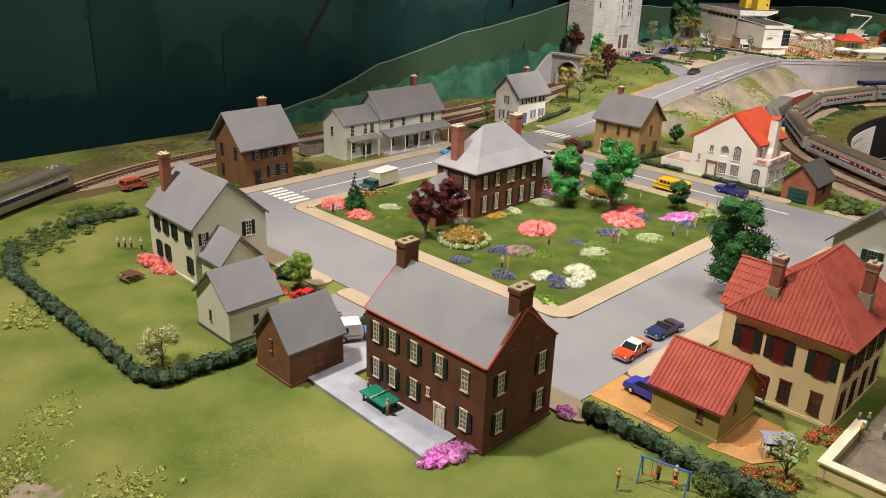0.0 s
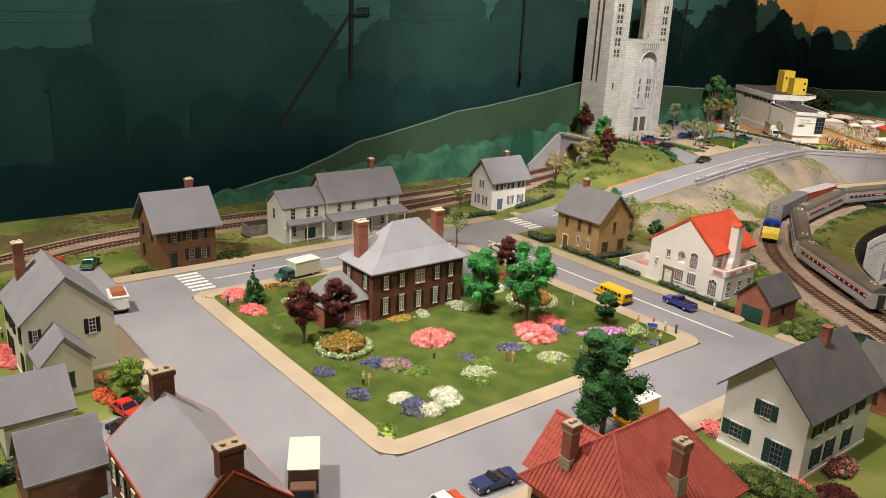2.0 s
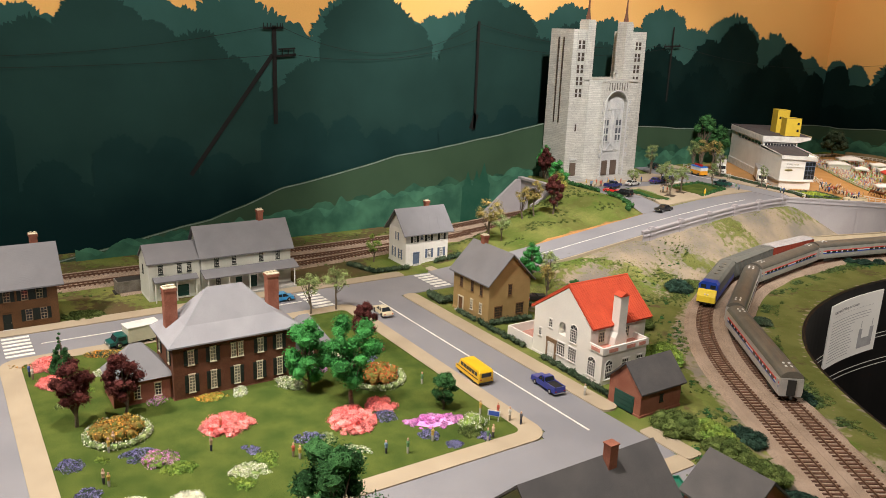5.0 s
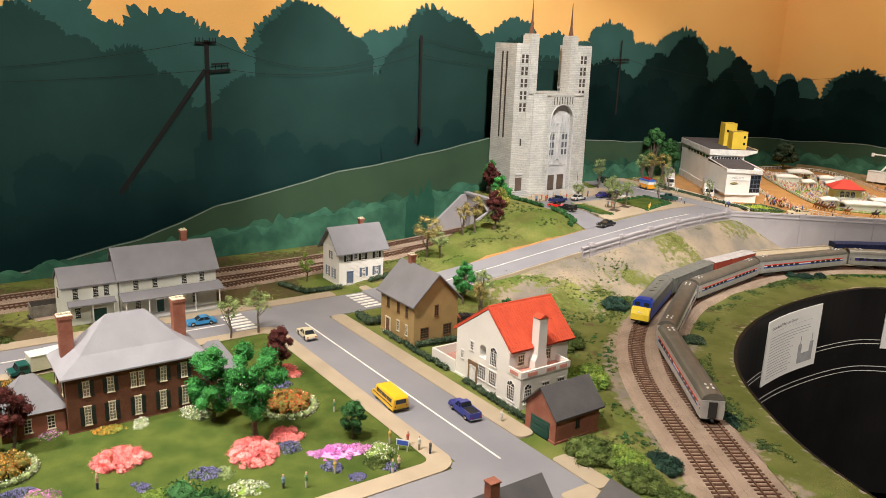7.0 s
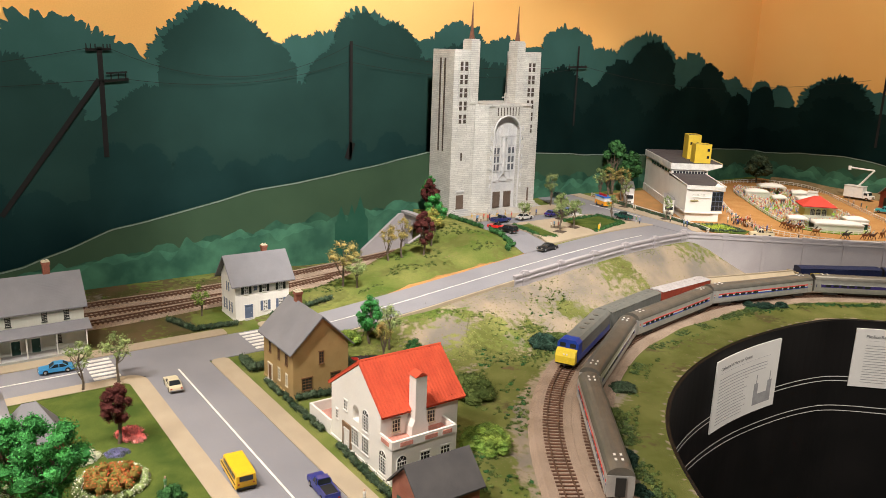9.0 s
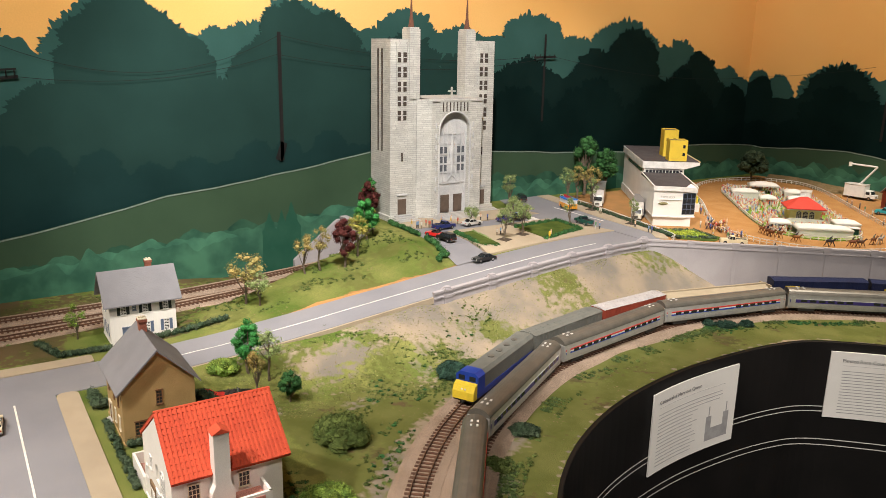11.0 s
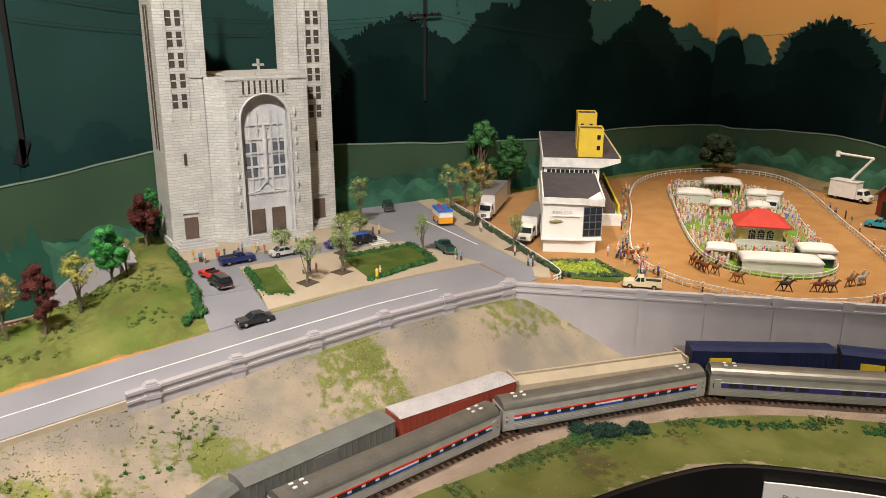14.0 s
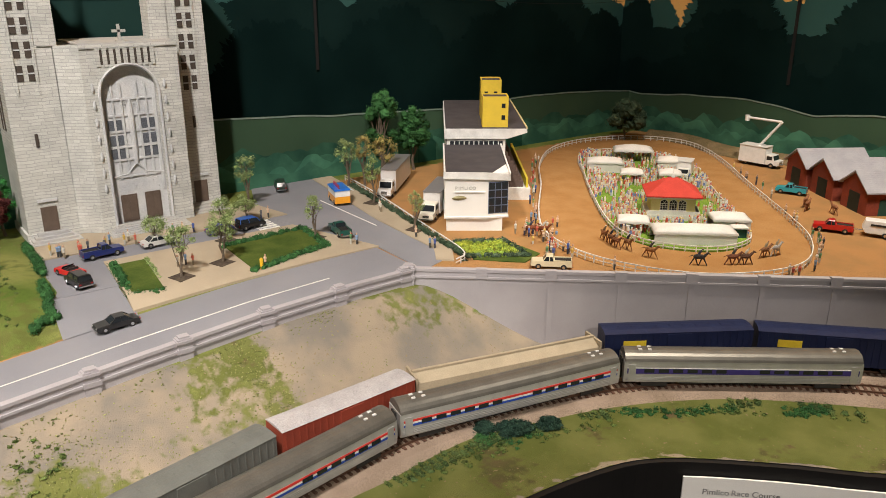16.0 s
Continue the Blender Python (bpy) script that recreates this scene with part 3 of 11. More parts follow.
def on_wall(u, z, lift):
    """u runs along the west wall to the corner, then along the north wall."""
    return (XW + lift, u, z) if u <= CORNER - lift else (XW + (u - CORNER) if u > CORNER + lift else XW + lift, YW - lift, z)


def crown(mb, c, top, half, lo, lift, r):
    """One painted tree: a lumpy crown with a leafy outline, standing on its shadowed mass."""
    ry = half * r.uniform(0.85, 1.05)
    zc, ph = top - ry, r.uniform(0, 90)
    pts = []
    for k in range(240):
        a = radians(-25 + 230 * k / 239)
        q = 0.90 + 0.22 * noise.noise(Vector((a * 1.8, ph, 0))) + 0.34 * abs(noise.noise(Vector((a * 4.2, ph, 3)))) + (0.17 * noise.noise(Vector((a * 11, ph, 6))) + r.uniform(-0.010, 0.010) + 0.15 * abs(noise.noise(Vector((a * 20, ph, 8))))) * min(1.0, 0.065 / half)
        pts.append((c + half * 1.02 * math.cos(a) * q, min(top + 0.01, zc + ry * math.sin(a) * q)))
    pts += [(c - half * 0.9, lo), (c + half * 0.9, lo)]
    mb.add([on_wall(u, z, lift) for u, z in pts], [tuple(range(len(pts)))])


def mural_trees(crowns, a, b, base, lo, lift, seed, material, label):
    """A painted row of trees: an unbroken mass with crowns standing out of it."""
    r = random.Random(seed)
    mb, vs, n = MB(), [], int((b - a) / 0.006)
    for k in range(n + 1):
        u = a + (b - a) * k / n
        z = (base(u) if callable(base) else base) + 0.012 * noise.noise(Vector((u * 14, seed, 0))) + 0.009 * noise.noise(Vector((u * 45, seed, 0))) + r.uniform(-0.002, 0.002)
        vs += [on_wall(u, lo, lift), on_wall(u, z, lift)]
    mb.add(vs, [(2 * i, 2 * i + 2, 2 * i + 3, 2 * i + 1) for i in range(n)])
    for i, (c, top, half) in enumerate(crowns):
        if CORNER - half * 1.3 < c < CORNER + half * 1.3:
            half = abs(CORNER - c) / 1.35
        for k, (d, e, f) in enumerate(((0, 0, 0.62), (-0.42, 0.16, 0.40), (0.42, 0.20, 0.40), (-0.66, 0.50, 0.40), (0.68, 0.46, 0.38), (-0.92, 0.95, 0.36), (0.92, 0.88, 0.36), (0.2, 0.05, 0.3))):
            crown(mb, c + (d + r.uniform(-0.12, 0.12)) * half, top - (e + r.uniform(-0.06, 0.10) * (k > 0)) * half, half * f, lo, lift + 0.0005 * (i % 6) + 0.00005 * (k + 1), r)
    return solo("mural_trees", mb, material, label, "mural", kind="structure")


def far_base(u):
    return lerp_rows([(0.0, 0.5), (0.69, 0.49), (0.726, 0.455), (0.80, 0.5), (1.46, 0.505), (1.499, 0.462), (1.54, 0.53), (1.80, 0.52), (2.2, 0.545), (2.9, 0.535), (3.3, 0.52), (3.685, 0.425), (3.76, 0.40), (3.90, 0.385), (3.935, 0.36), (4.0, 0.43), (6.1, 0.46)], u)


FAR = [(-0.3, 0.60, 0.4), (0.30, 0.58, 0.33), (0.83, 0.53, 0.12), (1.06, 0.59, 0.15), (1.27, 0.572, 0.19), (1.62, 0.602, 0.13), (1.83, 0.535, 0.12), (1.93, 0.560, 0.10), (2.06, 0.612, 0.14), (2.33, 0.596, 0.14), (2.52, 0.56, 0.12), (2.75, 0.607, 0.13), (2.93, 0.55, 0.12), (3.13, 0.600, 0.16), (3.38, 0.535, 0.16), (3.62, 0.46, 0.14), (3.79, 0.45, 0.05), (3.87, 0.435, 0.05), (4.08, 0.485, 0.15), (4.42, 0.52, 0.2), (4.8, 0.5, 0.2), (5.3, 0.55, 0.3), (5.9, 0.5, 0.3)]
MID = [(-0.3, 0.42, 0.4), (0.42, 0.38, 0.25), (0.86, 0.50, 0.08), (1.00, 0.56, 0.10), (1.10, 0.50, 0.08), (1.205, 0.485, 0.075), (1.29, 0.425, 0.05), (1.49, 0.42, 0.06), (1.66, 0.605, 0.115), (1.765, 0.535, 0.06), (1.86, 0.43, 0.08), (1.935, 0.505, 0.05), (2.03, 0.605, 0.075), (2.13, 0.585, 0.06), (2.23, 0.50, 0.08), (2.34, 0.54, 0.10), (2.50, 0.48, 0.12), (2.74, 0.48, 0.13), (3.02, 0.50, 0.14), (3.15, 0.575, 0.11), (3.45, 0.50, 0.16), (3.80, 0.43, 0.06), (4.09, 0.475, 0.13), (4.5, 0.50, 0.16), (4.9, 0.44, 0.2), (5.5, 0.5, 0.3)]
LOW = [(0.3, 0.25, 0.25), (0.73, 0.34, 0.06), (0.88, 0.20, 0.06), (1.02, 0.25, 0.05), (1.13, 0.245, 0.05), (1.25, 0.20, 0.05), (1.41, 0.295, 0.045), (1.48, 0.29, 0.04), (1.585, 0.28, 0.045), (1.69, 0.245, 0.04), (1.78, 0.25, 0.05), (1.93, 0.285, 0.045), (2.01, 0.28, 0.04), (2.12, 0.30, 0.05), (2.28, 0.30, 0.06)]
NEAR = [(2.72, 0.40, 0.14), (3.0, 0.42, 0.16), (3.35, 0.44, 0.2), (3.65, 0.40, 0.16), (4.1, 0.40, 0.2), (4.5, 0.36, 0.2), (5.0, 0.38, 0.3)]
mural_trees(FAR, -0.62, 6.1, far_base, -0.30, 0.003, 11, M_FAR, "teal tree silhouettes painted on the backdrop")
mural_trees([c for c in MID if c[0] < 2.6], -0.62, 2.5, lambda u: 0.345 + 0.065 * smooth(1.35, 1.55, u), -0.30, 0.0065, 23, M_MID, "darker teal tree silhouettes painted on the backdrop")
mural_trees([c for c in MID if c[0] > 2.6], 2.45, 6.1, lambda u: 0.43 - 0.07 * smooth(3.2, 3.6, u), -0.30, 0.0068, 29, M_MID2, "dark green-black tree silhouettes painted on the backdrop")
mural_trees(LOW, -0.62, 2.45, lambda u: lerp_rows([(-0.7, 0.15), (0.77, 0.10), (1.0, 0.12), (1.28, 0.16), (1.55, 0.21), (2.0, 0.25), (2.5, 0.27)], u), -0.30, 0.0106, 41, M_LOW, "deep blue-green tree silhouettes low on the backdrop")
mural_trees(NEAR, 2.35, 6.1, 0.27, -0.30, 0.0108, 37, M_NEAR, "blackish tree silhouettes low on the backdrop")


def mural_poly(name, pts, lift, label, material=M_POLE):
    mb = MB().add([on_wall(u, z, lift) for u, z in pts], [tuple(range(len(pts)))])
    return solo(name, mb, material, label, "mural", kind="structure")


def pole(u, z0, z1, w, arms=()):
    mb = MB()

    def bar(a, b, t):
        d = Vector((b[0] - a[0], b[1] - a[1])).normalized() * t
        q = [(a[0] - d.y, a[1] + d.x), (a[0] + d.y, a[1] - d.x), (b[0] + d.y, b[1] - d.x), (b[0] - d.y, b[1] + d.x)]
        mb.add([on_wall(x, z, 0.0152) for x, z in q], [(0, 1, 2, 3)])

    bar((u, z0), (u, z1), w)
    for a in arms:
        bar(*a)
    return solo("mural_telegraph_pole", mb, M_POLE, "dark telegraph pole painted on the backdrop", "mural", kind="structure")


pole(1.390, 0.265, 0.500, 0.0055, [((1.176, 0.150), (1.385, 0.432), 0.0052), ((1.362, 0.493), (1.414, 0.496), 0.0025), ((1.392, 0.428), (1.446, 0.433), 0.003), ((1.40, 0.445), (1.444, 0.448), 0.002)] + [((a, 0.494), (a, 0.506), 0.0012) for a in (1.364, 1.373, 1.382, 1.398, 1.406, 1.412)] + [((a, 0.43), (a, 0.446), 0.0012) for a in (1.41, 1.425, 1.44)])
pole(1.995, 0.233, 0.533, 0.0045, [((1.985, 0.233), (2.0, 0.275), 0.009)])
pole(2.797, 0.300, 0.546, 0.0035, [((2.757, 0.481), (2.838, 0.484), 0.003)] + [((a, 0.482), (a, 0.490), 0.0015) for a in (2.762, 2.78, 2.815, 2.832)])
pole(4.25, 0.25, 0.50, 0.004)


def wire(a, b, sag):
    mb = MB()
    pts = [(a[0] + (b[0] - a[0]) * k / 14, a[1] + (b[1] - a[1]) * k / 14 - sag * (1 - (2 * k / 14 - 1) ** 2)) for k in range(15)]
    vs = []
    for u, z in pts:
        vs += [on_wall(u, z - 0.0005, 0.0147), on_wall(u, z + 0.0005, 0.0147)]
    mb.add(vs, [(2 * i, 2 * i + 2, 2 * i + 3, 2 * i + 1) for i in range(14)])
    return solo("mural_wire", mb, M_POLE, "thin dark wire painted on the backdrop", "mural", kind="structure")


for a, b, s in (((0.2, 0.44), (1.37, 0.497), 0.05), ((0.2, 0.40), (1.40, 0.432), 0.02), ((1.41, 0.497), (1.995, 0.525), 0.07), ((1.44, 0.433), (1.99, 0.482), 0.03), ((2.0, 0.525), (2.76, 0.484), 0.03), ((2.0, 0.48), (2.83, 0.484), 0.035), ((2.83, 0.484), (4.2, 0.47), 0.06)):
    wire(a, b, s)

# the cut-out hill panel that stands before the backdrop
HX = -1.612


def hill_z(u):
    z = lerp_rows([(-0.6, -0.02), (0.55, -0.022), (0.77, -0.020), (0.99, 0.014), (1.06, 0.030), (1.20, 0.055), (1.28, 0.082), (1.375, 0.115), (1.55, 0.147), (1.70, 0.180), (1.82, 0.192), (2.0, 0.217), (2.2, 0.250), (2.35, 0.245), (2.6, 0.230), (2.85, 0.214), (3.08, 0.203), (3.35, 0.211), (3.56, 0.204), (3.74, 0.19), (3.95, 0.208), (4.05, 0.212), (4.14, 0.203), (4.22, 0.196), (4.34, 0.212), (4.5, 0.218), (5.0, 0.22), (6.0, 0.2)], u)
    return z + 0.003 * noise.noise(Vector((u * 12, 0, 7)))


def on_hill(u, z, lift):
    c = 3.70
    return (HX + lift, u, z) if u <= c else (HX + lift + (u - c), c - lift, z)


def hill_strip(name, rows, lift, material, label):
    mb = MB()
    vs = []
    for u, lo, hi in rows:
        vs += [on_hill(u, lo, lift), on_hill(u, hi, lift)]
    mb.add(vs, [(2 * i, 2 * i + 2, 2 * i + 3, 2 * i + 1) for i in range(len(rows) - 1)])
    return solo(name, mb, material, label, "mural", kind="structure")


us = [-0.6 + 0.012 * k for k in range(540)]
hp = hill_strip("hill_panel", [(u, -0.30, hill_z(u)) for u in us], 0.0, M_HILL, "cut-out panel painted as a dark green hillside")
md = hp.modifiers.new("thickness", "SOLIDIFY")
md.thickness, md.offset = 0.006, 0.0
hill_strip("hill_panel_edge", [(u, hill_z(u) - 0.0024, hill_z(u) + 0.0006) for u in us], 0.0045, M_EDGE, "pale cut edge along the painted hillside")


def bush_line(u):
    base = lerp_rows([(0.3, -0.02), (0.95, -0.005), (1.34, 0.055), (1.43, 0.068), (1.58, 0.062), (1.77, 0.085), (1.95, 0.105), (2.1, 0.10), (2.3, 0.13), (2.6, 0.165), (2.75, 0.155), (3.0, 0.15), (3.4, 0.155), (3.8, 0.15), (4.1, 0.155), (4.6, 0.16), (6, 0.15)], u)
    return min(hill_z(u) - 0.012, base - 0.01 + 0.045 * abs(noise.noise(Vector((u * 11, 2, 0)))) + 0.012 * noise.noise(Vector((u * 6, 5, 0))) + 0.003 * noise.noise(Vector((u * 70, 5, 0))))


for k, (drop, tone) in enumerate(((0.0, 0.72), (0.010, 1.05), (0.022, 1.42), (0.040, 1.15))):
    m_ = mat("green_bush_mural_paint", (0.026 * tone, 0.080 * tone, 0.055 * tone), (0.055 * tone, 0.150 * tone, 0.095 * tone), rough=0.85, scale=16, bump=0.02, speck=0.08, spec=0.04)
    hill_strip("hill_panel_bushes", [(u, -0.2, bush_line(u + 0.11 * k) - drop * (0.7 + 1.1 * abs(noise.noise(Vector((u * 15, 9 + k, 0))))) + 0.004 * noise.noise(Vector((u * 55, k, 1)))) for u in [0.9 + 0.005 * q for q in range(840)]], 0.0060 + 0.0006 * k, m_, "soft green bushes painted along the foot of the hillside")
for ic, (u, h, w) in enumerate(((1.93, 0.055, 0.022), (1.985, 0.075, 0.028), (1.96, 0.06, 0.02), (3.02, 0.05, 0.03), (3.28, 0.07, 0.03))):
    z = bush_line(u) - 0.03
    pts = [(u - w, z - 0.14)] + [(u - w * (1 - k / 6) * (1 if k % 2 else 0.8), z + h * k / 6) for k in range(6)] + [(u, z + h)] + [(u + w * (1 - k / 6) * (1 if k % 2 else 0.8), z + h * k / 6) for k in range(5, -1, -1)] + [(u + w, z - 0.14)]
    mb = MB().add([on_hill(a, b, 0.0082 + 0.0004 * ic) for a, b in pts], [tuple(range(len(pts)))])
    solo("mural_conifer", mb, M_HDARK, "dark conifer painted on the hillside panel", "mural", kind="structure")

# ---- streets ----
RZ = 0.0015
OUT = (-1.165, -0.370, 0.580, 1.400)
INN = (-1.062, -0.487, 0.710, 1.293)
mbx = MB()
mbx.prism(rect(OUT[0], OUT[1], OUT[2], INN[2]), "z", -0.004, RZ)
mbx.prism(rect(OUT[0], OUT[1], INN[3], OUT[3]), "z", -0.004, RZ)
mbx.prism(rect(OUT[0], INN[0], INN[2], INN[3]), "z", -0.004, RZ)
mbx.prism(rect(INN[1], OUT[1], INN[2], INN[3]), "z", -0.004, RZ)
for x_ in (INN[0], INN[1] - 0.013):
    for y_ in (INN[2], INN[3] - 0.013):
        mbx.prism(rect(x_, x_ + 0.013, y_, y_ + 0.013), "z", -0.004, RZ)
mbx.prism(rect(OUT[1], -0.28, 1.235, 1.400), "z", -0.004, RZ)
mbx.prism(rect(OUT[0], INN[0], OUT[3], 1.53), "z", -0.004, RZ)
mbx.prism(rect(-1.30, OUT[0], 0.585, 0.63), "z", -0.004, RZ)
road = solo("road", mbx, M_ROAD, "smooth grey street surface of the model town", "road", kind="structure")
# hill road up to the church
ys = [1.53 + 0.03 * k for k in range(37)]


def road_strip(name, xa, xb, lift, material, label, yy, category="road"):
    mb = MB()
    vs = []
    for y in yy:
        a, b = xa(y), xb(y)
        z = road_z(y) + lift
        vs += [(a, y, z - 0.012), (a, y, z), (b, y, z), (b, y, z - 0.012)]
    k = len(yy)
    for i in range(k - 1):
        for j in range(3):
            mb.f.append((4 * i + j, 4 * i + 4 + j, 4 * i + 5 + j, 4 * i + 1 + j))
    mb.f += [(0, 1, 2, 3), (4 * k - 1, 4 * k - 2, 4 * k - 3, 4 * k - 4)]
    mb.v = vs
    return solo(name, mb, material, label, category, kind="structure")


road_strip("road", lambda y: road_x(y) - 0.112 - 0.010 * smooth(2.0, 2.3, y), road_x, RZ, M_ROAD, "grey hill road climbing from the town to the church", ys)
road_strip("trim", lambda y: road_x(y) - 0.1125 - smooth(1.76, 1.92, y) * (0.024 + 0.016 * noise.noise(Vector((y * 13, 0, 0))) + 0.010 * noise.noise(Vector((y * 45, 3, 0)))), lambda y: road_x(y) - 0.112, 0.0006, M_ORANGE, "orange dirt verge beside the hill road", [y for y in ys if 1.78 < y < 2.17], "verge")
road_strip("trim", lambda y: road_x(y) - 0.001, lambda y: road_x(y) + 0.0035, 0.0004, M_WALK, "sandy verge beside the hill road", [y for y in ys if y < 2.05], "verge")
road_strip("road_line", lambda y: road_x(y) - 0.0546, lambda y: road_x(y) - 0.0532, RZ + 0.0008, M_LINE, "white centre line of the hill road", [y for y in ys if 1.56 < y < 2.52], "road line")
Z2 = PLATEAU
solo("road", MB().prism([(-1.166, 2.615), (-1.046, 2.612), (-1.062, 2.655), (-1.11, 2.682), (-1.285, 2.692), (-1.61, 2.742), (-1.61, 2.605), (-1.46, 2.548), (-1.40, 2.548)], "z", Z2 - 0.01, Z2 + RZ), M_ROAD, "grey road running past the church towards the hill panel", "road", kind="structure")
ramp = MB()
for j in range(9):
    for i in range(11):
        x, y = -1.154 - 0.0095 * i, 2.163 + 0.0112 * j + 0.0006 * i * (1 - j / 8)
        ramp.v.append((x, y, min(land(x, y) + 0.0024, Z2 + 0.0014)))
ramp.f = [(11 * j + i, 11 * j + 11 + i, 11 * j + 12 + i, 11 * j + i + 1) for j in range(8) for i in range(10)]
solo("road", ramp, M_ROAD, "grey ramp from the hill road to the church drive", "road", kind="structure")
solo("road", MB().prism([(-1.242, 2.168), (-1.242, 2.254), (-1.335, 2.262), (-1.345, 2.56), (-1.40, 2.604), (-1.405, 2.196), (-1.30, 2.178)], "z", Z2 - 0.012, Z2 + 0.001), M_ROAD, "grey loop drive before the church steps", "road", kind="structure")


def bars(name, label, rects, z, group=""):
    mb = MB()
    for r_ in rects:
        mb.prism(rect(*r_), "z", z - 0.0006, z + 0.0008)
    return solo(name, mb, M_LINE, label, "road marking", group, "structure")


bars("crosswalk", "white striped crosswalk on the grey street", [(-1.158 + 0.0155 * k, -1.150 + 0.0155 * k, 0.722, 0.762) for k in range(6)], RZ)
bars("crosswalk", "white striped crosswalk on the grey street", [(-1.155 + 0.0155 * k, -1.147 + 0.0155 * k, 1.222, 1.262) for k in range(6)], RZ)
bars("crosswalk", "white striped crosswalk on the grey street", [(-1.158 + 0.0155 * k, -1.150 + 0.0155 * k, 1.487, 1.525) for k in range(6)], RZ)
bars("crosswalk", "white striped crosswalk near the church", [(-1.40 + 0.011 * k, -1.394 + 0.011 * k, 2.505, 2.54) for k in range(5)], Z2 + 0.0012)
bars("road_line", "thin white centre line on the street", [(-1.114, -1.1115, 0.775, 1.215), (-1.05, -0.475, 1.3445, 1.3470)], RZ)
bars("road_line", "thin white line on the church road", [(-1.45, -1.26, 2.668, 2.670)], Z2 + RZ)

# pavements: a kerb ring round the park and strips along the far sides
SW = 0.0032
r0 = rect(*INN, 0.03)
r1 = rect(-1.034, -0.515, 0.738, 1.265, 0.012)
mb = MB()
vs = [(x, y, SW) for x, y in r0] + [(x, y, SW) for x, y in r1] + [(x, y, -0.004) for x, y in r0]
k = len(r0)
mb.add(vs, [(i, (i + 1) % k, k + (i + 1) % k, k + i) for i in range(k)] + [(2 * k + i, 2 * k + (i + 1) % k, (i + 1) % k, i) for i in range(k)])
solo("pavement", mb, M_WALK, "tan kerbed pavement round the town park", "pavement", kind="structure")
solo("park_lawn", MB().prism(r1, "z", -0.004, 0.0022), M_LAWN, "dark green turf of the town park", "lawn", kind="structure")
for pts in (rect(-1.197, -1.165, 0.63, 1.47, 0.006), rect(-1.165, -0.765, 0.548, 0.58, 0.012), rect(-0.735, -0.675, 0.555, 0.58, 0.008), rect(-0.60, -0.345, 0.548, 0.58, 0.008), rect(-0.370, -0.337, 0.66, 1.235, 0.012), rect(-1.06, -0.502, 1.400, 1.430, 0.012),
            rect(-0.44, -0.357, 1.400, 1.428, 0.006), rect(-0.373, -0.345, 1.352, 1.3995, 0.006), rect(-1.197, -1.165, 1.535, 1.72, 0.012)):
    solo("pavement", MB().prism(pts, "z", -0.004, SW), M_WALK, "tan pavement strip along the street", "pavement", kind="structure")
for pts, l in (([(-1.345, 2.262), (-1.168, 2.25), (-1.168, 2.615), (-1.345, 2.56)], "sand-coloured square before the church"), ([(-1.50, 2.19), (-1.405, 2.19), (-1.405, 2.58), (-1.50, 2.56)], "pale forecourt at the church steps"), ([(-1.60, 2.733), (-1.285, 2.687), (-1.11, 2.676), (-1.070, 2.650), (-1.05, 2.668), (-1.09, 2.695), (-1.30, 2.735), (-1.60, 2.775)], "tan pavement along the church road")):
    dense = []
    for (ax, ay), (bx, by) in zip(pts, pts[1:] + pts[:1]):
        n_ = max(1, int(math.hypot(bx - ax, by - ay) / 0.02))
        dense += [(ax + (bx - ax) * k / n_, ay + (by - ay) * k / n_) for k in range(n_)]
    mb = MB().prism(dense, "z", Z2 - 0.03, Z2 + SW)
    if "square" in l:
        mb = MB()
        for j in range(25):
            for i in range(15):
                u, w = i / 14, j / 24
                p = (Vector(pts[0]).lerp(Vector(pts[1]), u)).lerp(Vector(pts[3]).lerp(Vector(pts[2]), u), w)
                mb.v.append((p.x, p.y, Z2 + SW - (PLATEAU - road_z(p.y)) * smooth(-1.212, -1.152, p.x)))
        mb.f = [(15 * j + i, 15 * j + i + 1, 15 * j + i + 16, 15 * j + i + 15) for j in range(24) for i in range(14)]
        rim = list(range(15)) + [15 * j + 14 for j in range(1, 25)] + [360 + i for i in range(13, -1, -1)] + [15 * j for j in range(23, 0, -1)]
        low = len(mb.v)
        mb.v += [(mb.v[k][0], mb.v[k][1], 0.05) for k in rim]
        mb.f += [(rim[k], low + k, low + (k + 1) % len(rim), rim[(k + 1) % len(rim)]) for k in range(len(rim))]
    solo("pavement", mb, M_WALK, l, "pavement", kind="structure")
solo("driveway", MB().prism(rect(-0.735, -0.60, 0.455, 0.556), "z", -0.004, 0.0012), M_ROAD, "grey driveway between the garages", "driveway", kind="structure")
solo("driveway", MB().prism(rect(-0.375, -0.28, 0.60, 0.66), "z", -0.004, 0.0012), M_ORANGE, "orange dirt driveway", "driveway", kind="structure")

# ---- railway ----
TZ = -0.010


